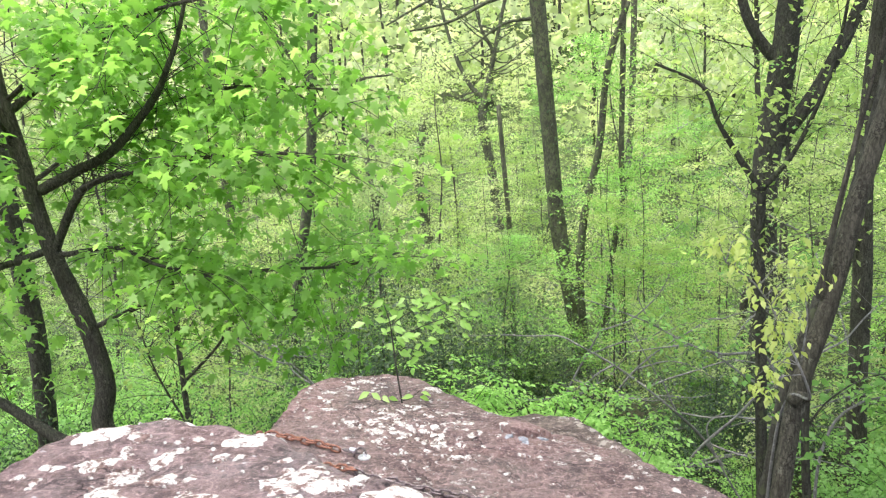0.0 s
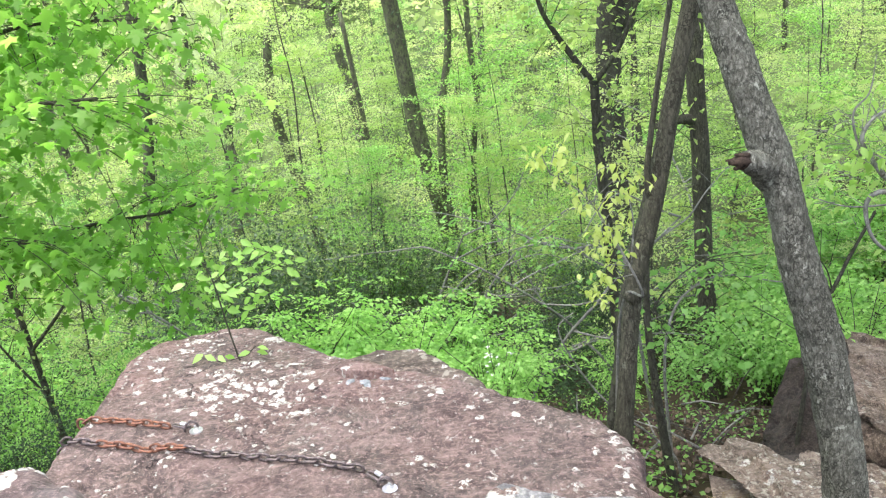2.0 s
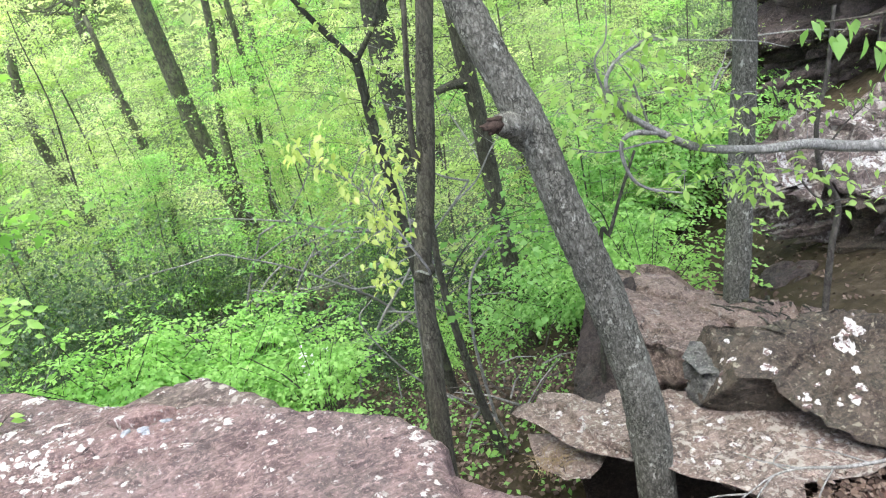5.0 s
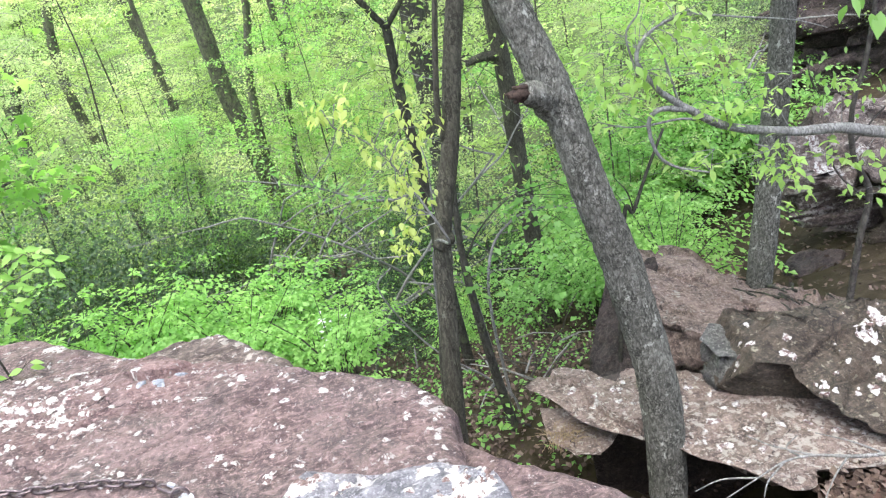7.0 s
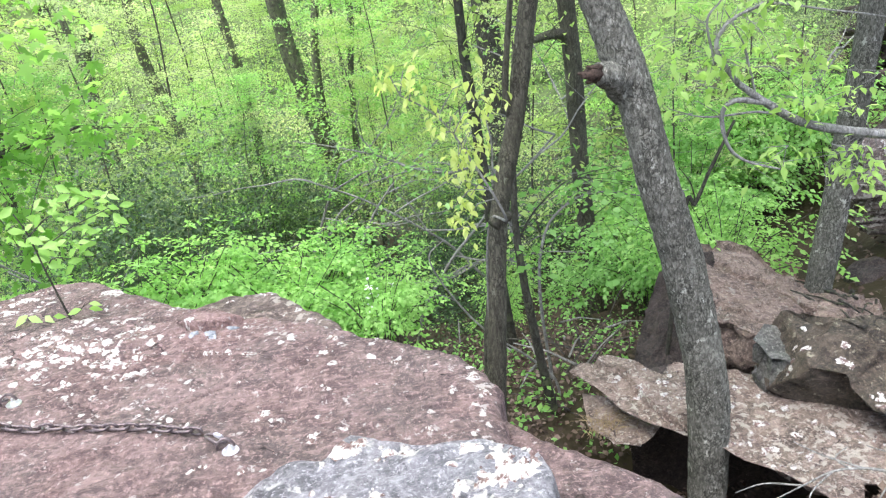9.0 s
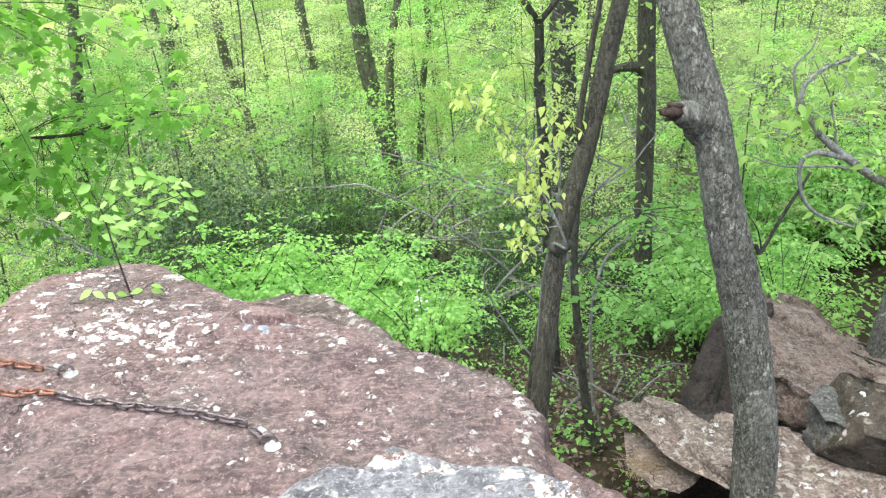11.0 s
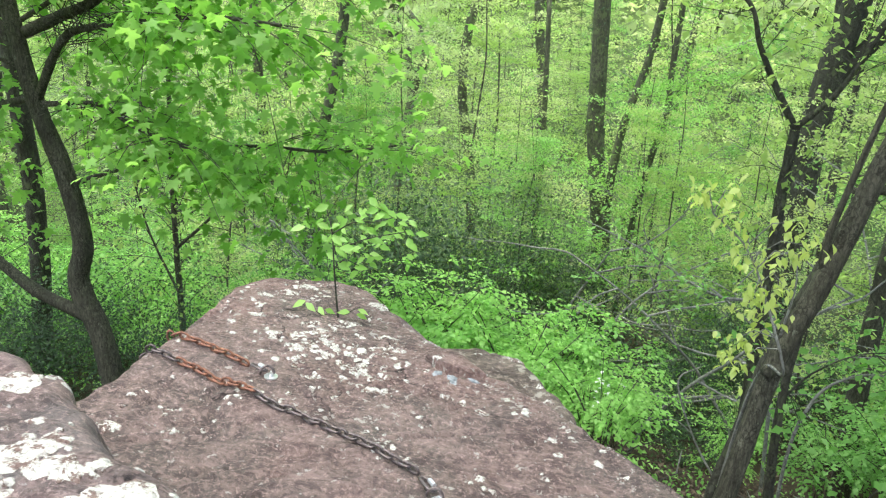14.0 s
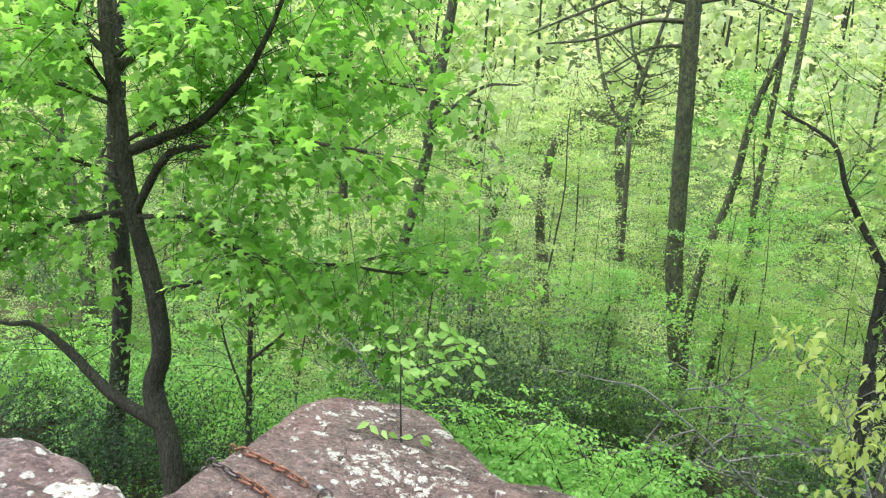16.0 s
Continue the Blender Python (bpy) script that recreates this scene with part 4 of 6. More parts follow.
chain("dark steel chain with a rusty end lying on the boulder", past(CHAIN_A, 0.1), 19, 29)
chain("rusty orange steel chain running over the rock edge", past(CHAIN_B, 0.1), 0)


# ---- trees near the rocks ----
def rel(pts, base):
    return [Vector(p) - base for p in pts]


def tree_near(label, bark, trunk, r0, r1, limbs=(), seg=16, rough=0.12, steps=14, name="tree", category="tree"):
    """A trunk along its points with limbs (points, radius at the foot, at the tip)."""
    base = Vector(trunk[0])
    t = thing(name, base, label, category)
    V, F = [], []
    tube(V, F, spline(rel(trunk, base), steps), r0, r1, seg, rough)
    mesh_object("trunk", V, F, bark, t)
    for pts, a, b in limbs:
        V, F = [], []
        tube(V, F, spline(rel(pts, base), 10), a, b, 8, rough)
        mesh_object("limb", V, F, bark, t)
    return t


def twigs(rng, origin, heading, length, n, spread, droop=0.0):
    """Thin side twigs: a list of polylines that leave a limb."""
    out = []
    for _ in range(n):
        d = (Vector(heading) + Vector((rng.gauss(0, spread), rng.gauss(0, spread), rng.gauss(0, spread * 0.6)))).normalized()
        l = length * rng.uniform(0.5, 1.2)
        a = Vector(origin)
        m = a + d * l * 0.5 + Vector((0, 0, rng.uniform(-0.04, 0.06) * l))
        e = a + d * l + Vector((0, 0, -droop * l))
        out.append([a, m, e])
    return out


def open_side(q, a, wide=0.15):
    """Whether q hangs between the point a of a limb and the open side of the rocks, where the crown is thin."""
    d = Vector((0.65, 0.45, 1.48)) - a
    f = (q - a).dot(d) / d.length_squared
    return -0.02 < f < 0.9 and (q - a - d * f).length < wide * (1 - f)


def leafy(t, bark, lines, seed, per, size, template, material, tilt=0.45, hang=0.25, wide=0.12, flat=0.5, r=0.004, label="", start=0.25, clear=()):
    """Twigs along the given lines and a crown of leaves about them."""
    rng = random.Random(seed)
    base = t.location
    V, F, C = [], [], []
    for ln in lines:
        pts = spline(rel(ln, base), 4)
        tube(V, F, pts, r, r * 0.4, 5, cap=False)
        n = len(pts)
        for _ in range(per):
            f = start + (1 - start) * rng.random() ** 0.8
            p = pts[min(n - 1, int(f * (n - 1) + 0.5))]
            q = Vector((p.x + rng.gauss(0, wide), p.y + rng.gauss(0, wide), p.z + rng.gauss(0, wide * flat)))
            if not any(open_side(q + base, a + base) for a in clear):
                C.append(tuple(q))
    mesh_object("twigwork", V, F, bark, t)["kind"] = "stuff"
    crown(t, C, size, template, material, seed, tilt, hang, label)


def side_twigs(rng, line, n, length, spread, droop=0.1, lean=(0, 0, 0), first=0.3):
    pts = spline(line, 10)
    out = []
    for _ in range(n):
        i = int((first + (1 - first) * rng.random()) * (len(pts) - 2))
        d = (pts[i + 1] - pts[i]).normalized() * 0.5 + Vector(lean)
        out += twigs(rng, pts[i], d, length, 1, spread, droop)
    return out


R = random.Random(11)

# slim leaning trunk beside the flat boulder
T1_TOP = [(1.27, 3.55, -2.0), (1.33, 3.55, -1.0), (1.40, 3.57, -0.37), (1.46, 3.6, 0.03), (1.58, 3.62, 0.44), (1.66, 3.64, 0.79), (1.8, 3.68, 1.32), (2.05, 3.75, 2.1), (2.3, 3.9, 3.4)]
t1 = tree_near("slim leaning tree with smooth brown bark and a knot", BARK_BROWN, T1_TOP, 0.046, 0.034, [([(1.56, 3.62, 0.42), (1.54, 3.6, 0.55), (1.58, 3.58, 0.85), (1.66, 3.56, 1.3), (1.78, 3.54, 1.9), (1.9, 3.5, 2.8)], 0.016, 0.008)])
V, F = [], []
tube(V, F, [Vector((1.415, 3.55, -0.01)) - t1.location, Vector((1.455, 3.57, 0.02)) - t1.location, Vector((1.495, 3.58, 0.01)) - t1.location], 0.03, 0.026, 12, 0.3)
mesh_object("knot", V, F, BARK_BROWN, t1)

# crooked grey trunk with a broken stub
T2_LINE = [(2.0, 2.75, -2.1), (2.04, 2.8, -1.2), (2.06, 2.85, -0.57), (1.99, 2.9, -0.06), (1.90, 2.92, 0.32), (1.84, 2.95, 0.62), (1.78, 2.97, 0.83), (1.71, 3.0, 1.06), (1.62, 3.1, 1.5), (1.6, 3.2, 2.3), (1.75, 3.3, 3.6)]
t2 = tree_near("crooked grey-barked tree with a broken branch stub", BARK_GREY, T2_LINE, 0.086, 0.05, [([(1.8, 2.96, 0.68), (1.75, 2.92, 0.73), (1.705, 2.89, 0.755), (1.675, 2.87, 0.77)], 0.062, 0.034)], 28, 0.15, 26)
for k, (dx, dz, ln, r) in enumerate(((0.0, 0.0, 0.05, 0.03), (0.004, 0.018, 0.035, 0.014), (-0.004, -0.018, 0.03, 0.014), (0.0, 0.006, 0.062, 0.012))):
    V, F = [], []
    tube(V, F, rel([(1.682 + dx, 2.872, 0.767 + dz), (1.67 + dx - ln * 0.4, 2.863, 0.772 + dz), (1.665 + dx - ln, 2.855, 0.775 + dz * 1.4)], t2.location), r, r * 0.35, 14, 0.6)
    if k == 0:
        broken = mesh_object("broken_end", V, F, WOOD_RED, t2, "torn reddish wood")
    else:
        mesh_object("splinter", V, F, WOOD_RED, broken)
# straight trunk on the reddish block
t3 = tree_near("straight grey tree growing behind the brown boulder", BARK_GREY, [(3.38, 4.1, -2.2), (3.42, 4.15, -1.4), (3.54, 4.2, -0.78), (3.61, 4.2, -0.09), (3.67, 4.2, 0.53), (3.8, 4.3, 1.8), (3.9, 4.4, 3.2)], 0.085, 0.06)

# Leafy boughs added above the view to shade the right-hand rocks.
SHADE_BOUGHS = [[(3.75, 4.3, 1.7), (3.3, 4.0, 2.4), (2.7, 3.6, 2.8)], [(3.8, 4.3, 1.9), (4.4, 4.0, 2.6), (5.0, 3.6, 2.9)], [(3.85, 4.35, 2.4), (3.9, 3.6, 2.9), (3.7, 2.8, 3.1)], [(3.85, 4.35, 2.6), (4.0, 5.0, 3.2), (4.3, 5.8, 3.4)]]
cl = []
for p in SHADE_BOUGHS:
    cl += side_twigs(R, p, 26, 0.8, 0.9, 0.1)
leafy(t3, BARK_GREY, cl, 25, 20, 0.1, SIMPLE, LEAF_LIGHT, 0.35, 0.3, 0.16, 0.5, 0.004)

# second dark stem behind the slim leaning tree
tree_near("slim dark stem leaning behind another tree", BARK_DARK, [(1.38, 4.15, -2.2), (1.42, 4.15, -1.24), (1.44, 4.15, -0.98), (1.5, 4.15, -0.62), (1.53, 4.15, -0.36), (1.6, 4.15, -0.05), (1.72, 4.16, 0.35), (1.9, 4.2, 1.0), (2.2, 4.3, 2.4)], 0.036, 0.026)

# thin leaning sapling
t4 = tree_near("thin leaning sapling with few leaves", BARK_DARK, [(1.78, 4.0, -2.1), (1.75, 4.0, -1.62), (1.67, 4.0, -0.97), (1.62, 4.0, -0.32), (1.66, 4.05, 0.2)], 0.035, 0.014, [([(1.62, 4.0, -0.34), (1.75, 4.05, -0.2), (1.95, 4.1, -0.1), (2.2, 4.2, -0.12)], 0.006, 0.002)])
leafy(t4, BARK_DARK, twigs(R, (1.64, 4.0, -0.3), (0.2, 0, 0.2), 0.5, 8, 0.8) + twigs(R, (2.0, 4.1, -0.1), (0.6, 0, 0.0), 0.5, 8, 0.7), 21, 14, 0.05, SIMPLE, LEAF_SHRUB, r=0.0018)

# bare bough reaching in with young leaves
BOUGH = [(4.6, 2.9, -0.2), (3.95, 3.05, -0.02), (3.43, 3.2, 0.09), (3.2, 3.2, 0.17), (2.95, 3.2, 0.22), (2.65, 3.2, 0.32), (2.47, 3.2, 0.44), (2.35, 3.2, 0.54)]
B2_LINE = [(2.47, 3.2, 0.44), (2.34, 3.2, 0.47), (2.29, 3.2, 0.42), (2.32, 3.2, 0.29), (2.40, 3.2, 0.21), (2.56, 3.2, 0.14)]
B3_LINE = [(2.35, 3.2, 0.54), (2.27, 3.2, 0.66), (2.27, 3.2, 0.73), (2.34, 3.2, 0.79), (2.5, 3.2, 0.83)]
t5 = tree_near("tree whose pale grey bough reaches over the rocks", BARK_PALE, [(4.75, 2.8, -1.6), (4.72, 2.8, -0.8), (4.6, 2.9, -0.15), (4.75, 3.0, 1.0), (4.8, 3.1, 3.0)], 0.09, 0.05, [(BOUGH, 0.034, 0.012), (B2_LINE, 0.013, 0.004), (B3_LINE, 0.012, 0.004)])
for pts, a in (([(2.5, 3.2, 0.39), (2.42, 3.2, 0.41), (2.27, 3.2, 0.42), (2.18, 3.2, 0.44), (2.07, 3.2, 0.49)], 0.006), ([(2.46, 3.25, 0.45), (2.41, 3.25, 0.64), (2.39, 3.25, 0.69), (2.32, 3.25, 0.81)], 0.006), ([(2.27, 3.22, 0.62), (2.25, 3.25, 0.78), (2.31, 3.25, 0.86), (2.33, 3.25, 1.0)], 0.006), ([(2.34, 3.2, 0.79), (2.54, 3.3, 0.79), (2.77, 3.3, 0.73), (3.03, 3.3, 0.66), (3.2, 3.3, 0.59)], 0.006)):
    V, F = [], []
    tube(V, F, spline(rel(pts, t5.location), 8), a, 0.002, 7, 0.1)
    mesh_object("limb", V, F, BARK_PALE, t5)
SPRAY = [(2.61, 3.2, 0.43), (2.76, 3.2, 0.41), (2.79, 3.2, 0.38), (2.5, 3.2, 0.18), (2.89, 3.2, 0.06), (2.86, 3.2, 0.1), (2.92, 3.2, 0.03), (2.78, 3.2, 0.14), (3.0, 3.2, 0.07), (3.1, 3.2, 0.08), (3.56, 3.2, -0.16), (3.41, 3.2, -0.17), (3.19, 3.2, 0.39), (3.31, 3.2, 0.0), (2.23, 3.2, 0.55), (2.17, 3.2, 0.58), (2.29, 3.2, 0.68), (2.15, 3.2, 0.76), (2.3, 3.2, 0.63), (2.4, 3.2, 0.75), (2.05, 3.2, 0.66), (2.1, 3.4, 0.69), (2.26, 3.4, 0.77), (2.31, 3.3, 0.56), (2.44, 3.3, 0.6), (2.56, 3.2, 0.42), (2.69, 3.2, 0.4), (2.8, 3.2, 0.12), (2.77, 3.2, 0.21), (2.58, 3.2, 0.24), (2.63, 3.3, 0.69), (2.5, 3.3, 0.77), (2.89, 3.3, 0.47), (2.27, 3.4, 0.38), (2.73, 3.3, 0.58)]
lines = side_twigs(R, B3_LINE, 12, 0.3, 0.8, 0.2)
for x, y, z in SPRAY:
    near = min(BOUGH + B2_LINE + B3_LINE, key=lambda p: (p[0] - x) ** 2 + (p[2] - z) ** 2)
    lines += [[near, ((near[0] + x) / 2, y, (near[2] + z) / 2 + 0.03), (x, y, z)]] + [[(x, y, z), (x + R.gauss(0, 0.04), y + R.gauss(0, 0.05), z - 0.01), (x + R.gauss(0, 0.09), y + R.gauss(0, 0.08), z - 0.04)] for _ in range(2)]
leafy(t5, BARK_PALE, lines, 31, 5, 0.045, OVATE, LEAF_BEECH, 0.4, 0.5, 0.035, 0.7, 0.002, start=0.6)

# twig of large fresh leaves close by
t8 = tree_near("young tree with large drooping fresh green leaves", BARK_BROWN, [(3.3, 2.1, -1.0), (3.25, 2.15, 0.0), (3.05, 2.25, 0.7), (2.81, 2.3, 0.93)], 0.016, 0.006, [([(2.81, 2.3, 0.93), (2.7, 2.3, 0.92), (2.59, 2.3, 0.93), (2.45, 2.3, 0.95)], 0.005, 0.002), ([(2.7, 2.3, 0.92), (2.68, 2.3, 0.86), (2.7, 2.3, 0.78)], 0.003, 0.0015), ([(2.59, 2.3, 0.93), (2.55, 2.3, 0.9), (2.52, 2.3, 0.88)], 0.003, 0.0015)], 8)
crown(t8, [Vector(p) - t8.location for p in ((2.51, 2.3, 0.9), (2.54, 2.3, 0.9), (2.56, 2.3, 0.93), (2.59, 2.3, 0.93), (2.63, 2.3, 0.87), (2.66, 2.3, 0.83), (2.65, 2.28, 0.85), (2.69, 2.3, 0.79), (2.71, 2.3, 0.76), (2.44, 2.3, 0.96), (2.46, 2.3, 0.96), (2.43, 2.3, 0.94), (2.7, 2.3, 0.9), (2.69, 2.3, 0.82))], 0.06, OVATE, LEAF_FRESH, 14, 0.25, 1.15, name="leaves")

# crooked sapling before the overhang and a dark dead stem
t9 = tree_near("crooked slim sapling with few leaves", BARK_MID, [(3.71, 3.7, -1.2), (3.77, 3.7, -0.74), (3.82, 3.7, -0.48), (3.71, 3.7, -0.24), (3.69, 3.7, 0.02), (3.76, 3.7, 0.27), (3.81, 3.7, 0.6)], 0.02, 0.01, [([(3.7, 3.7, 0.05), (3.6, 3.7, 0.13), (3.48, 3.7, 0.17), (3.43, 3.7, 0.28), (3.44, 3.7, 0.35)], 0.006, 0.002), ([(3.71, 3.7, -0.16), (3.87, 3.7, -0.03), (4.0, 3.7, 0.04), (4.06, 3.7, 0.14)], 0.006, 0.002), ([(3.79, 3.7, -0.5), (3.63, 3.7, -0.33), (3.55, 3.7, -0.16), (3.6, 3.7, -0.03)], 0.007, 0.003)], 10, 0.12, 10)
leafy(t9, BARK_MID, side_twigs(R, [(3.7, 3.7, 0.05), (3.6, 3.7, 0.13), (3.48, 3.7, 0.17), (3.43, 3.7, 0.28)], 12, 0.2, 0.8, 0.2) + side_twigs(R, [(3.71, 3.7, -0.16), (3.87, 3.7, -0.03), (4.0, 3.7, 0.04), (4.06, 3.7, 0.14)], 12, 0.2, 0.8, 0.2), 33, 3, 0.038, OVATE, LEAF_FRESH, 0.4, 0.9, 0.02, 1.0, 0.002)
t10 = tree_near("dark dead stem leaning over the rocks", BARK_DARK, [(2.3, 3.9, -1.9), (2.47, 3.9, -0.38), (2.54, 3.9, -0.28), (2.62, 3.9, -0.11), (2.74, 3.9, 0.12)], 0.014, 0.007, [([(2.54, 3.9, -0.27), (2.51, 3.9, -0.16), (2.45, 3.9, -0.07)], 0.005, 0.002)], 8)
t11 = tree_near("bare pale bent twig arching over the litter", BARK_PALE, [(1.82, 4.2, -1.9), (1.82, 4.2, -1.43), (1.67, 4.2, -1.2), (1.45, 4.2, -0.97), (1.29, 4.2, -0.72), (1.18, 4.2, -0.44), (1.27, 4.2, -0.34)], 0.009, 0.003, [([(1.29, 4.2, -0.72), (1.2, 4.2, -0.66), (1.12, 4.2, -0.68)], 0.003, 0.0015)], 7)
t12 = tree_near("thin pale sapling with curling bare twigs", BARK_PALE, [(1.9, 4.5, -2.0), (1.83, 4.45, -1.0), (1.87, 4.4, -0.55), (2.01, 4.4, -0.38), (2.21, 4.4, -0.34), (2.52, 4.4, -0.43), (2.75, 4.4, -0.44)], 0.011, 0.003, [([(2.1, 4.4, -0.37), (2.18, 4.4, -0.29), (2.12, 4.4, -0.21), (2.01, 4.4, -0.19)], 0.005, 0.002)], 7)
leafy(t12, BARK_PALE, side_twigs(R, [(1.87, 4.4, -0.55), (2.01, 4.4, -0.38), (2.21, 4.4, -0.34), (2.52, 4.4, -0.43)], 16, 0.25, 0.8, 0.15), 35, 8, 0.04, OVATE, LEAF_SHRUB, 0.4, 0.4, 0.05, 0.5, 0.002)
t13 = tree_near("pale bough arching among the bushes", BARK_PALE, [(2.2, 6.1, -2.4), (2.05, 6.0, -1.2), (1.95, 6.0, -0.7), (1.6, 6.0, -0.66), (1.35, 6.0, -0.57), (1.1, 6.0, -0.42), (0.77, 6.0, -0.28), (0.54, 6.0, -0.2)], 0.016, 0.003, [([(1.1, 6.0, -0.42), (1.0, 6.0, -0.2), (1.05, 6.0, 0.0)], 0.005, 0.002)], 7)
leafy(t13, BARK_PALE, side_twigs(R, [(1.95, 6.0, -0.7), (1.6, 6.0, -0.66), (1.35, 6.0, -0.57), (1.1, 6.0, -0.42), (0.77, 6.0, -0.28)], 22, 0.35, 0.8, 0.1), 36, 12, 0.045, OVATE, LEAF_SHRUB, 0.35, 0.3, 0.08, 0.4, 0.002)

# slender forked tree with bare dark twigs
FORK = [(1.95, 5.7, -2.9), (1.85, 5.65, -1.5), (1.79, 5.6, -0.19), (1.77, 5.6, 0.25), (1.77, 5.6, 0.64)]
FORK_A = [(1.77, 5.6, 0.64), (1.6, 5.6, 0.9), (1.48, 5.6, 1.11), (1.37, 5.6, 1.35), (1.05, 5.6, 1.52)]
FORK_B = [(1.77, 5.6, 0.64), (1.99, 5.6, 0.93), (2.2, 5.6, 1.5), (2.3, 5.6, 2.2)]
t6 = tree_near("slender forked tree with sparse young leaves", BARK_DARK, FORK, 0.045, 0.03, [(FORK_A, 0.024, 0.008), (FORK_B, 0.02, 0.008)], 10)
leafy(t6, BARK_DARK, side_twigs(R, FORK_A, 16, 0.6, 0.8) + side_twigs(R, FORK_B, 18, 0.6, 0.8) + side_twigs(R, FORK, 20, 0.7, 0.9), 41, 16, 0.055, SIMPLE, LEAF_LIGHT, 0.5, 0.3, 0.1, 0.8, 0.003)

# hanging yellow young leaves
YS = [(1.33, 3.75, -2.0), (1.36, 3.75, -1.0), (1.4, 3.73, -0.3), (1.42, 3.6, 0.0), (1.43, 3.35, 0.11), (1.31, 3.35, 0.4), (1.21, 3.35, 0.58), (1.08, 3.35, 0.69)]
t7 = tree_near("young tree with drooping yellow-green spring leaves", BARK_PALE, YS, 0.009, 0.003, [([(1.39, 3.35, 0.25), (1.4, 3.33, 0.44), (1.39, 3.33, 0.54)], 0.005, 0.002)], 8, 0.05)
C, H, V, F = [], [], [], []
for x, z in ((1.35, 0.7), (1.4, 0.63), (1.25, 0.45), (1.35, 0.47), (1.27, 0.33), (1.33, 0.28), (1.22, 0.19), (1.24, 0.13), (1.03, 0.76), (1.13, 0.78), (1.13, 0.7), (1.21, 0.59), (1.31, 0.39), (1.27, 0.54), (1.29, 0.23), (1.37, 0.56)):
    p = Vector((x, 3.35 + R.gauss(0, 0.05), z)) - t7.location
    a = min((Vector(q) - t7.location for q in spline(YS, 8)), key=lambda q: (q - p).length)
    tube(V, F, [a, a.lerp(p, 0.5) + Vector((0, 0, 0.04)), p], 0.003, 0.0015, 4, cap=False)
    for k in range(17):
        C.append(tuple(p + Vector((R.gauss(0, 0.035), R.gauss(0, 0.03), R.gauss(-0.005, 0.03)))))
        H.append(6.28 * k / 17 + R.gauss(0, 0.3))
mesh_object("twigwork", V, F, BARK_PALE, t7)["kind"] = "stuff"
crown(t7, C, 0.037, OVATE, LEAF_YELLOW, 51, 0.3, 0.75, headings=H)


def shade_crown(t, centre, wide, tall, n, seed, material):
    """An unseen leafy tree top on boughs high over the slope, added for shade."""
    rng = random.Random(seed)
    V, F, C = [], [], []
    c = Vector(centre) - t.location
    foot = c - Vector((0, 0, tall * 1.1))
    for k in range(16):
        ang = rng.uniform(0, 6.28)
        d = Vector((math.cos(ang) * wide, math.sin(ang) * wide, rng.uniform(-0.7, 1.0) * tall)) * rng.uniform(0.5, 1.0)
        tube(V, F, spline([foot, foot.lerp(c + d, 0.5) + Vector((0, 0, 0.2)), c + d], 4), 0.03, 0.008, 5, cap=False)
        for _ in range(n // 16):
            C.append(tuple(c + d * rng.uniform(0.35, 1.05) + Vector((rng.gauss(0, 0.3) * wide, rng.gauss(0, 0.3) * wide, rng.gauss(0, 0.25) * tall))))
    mesh_object("boughs", V, F, BARK_DARK, t)["kind"] = "stuff"
    crown(t, C, 0.17, SIMPLE, material, seed, 0.45, 0.3)


shade_crown(t1, (2.5, 4.2, 5.2), 1.9, 1.1, 1500, 81, LEAF_LIGHT)
shade_crown(t2, (2.0, 3.3, 5.6), 2.2, 1.2, 1700, 82, LEAF_LIGHT)
shade_crown(t3, (4.0, 4.6, 5.4), 2.2, 1.3, 1700, 83, LEAF_LIGHT)

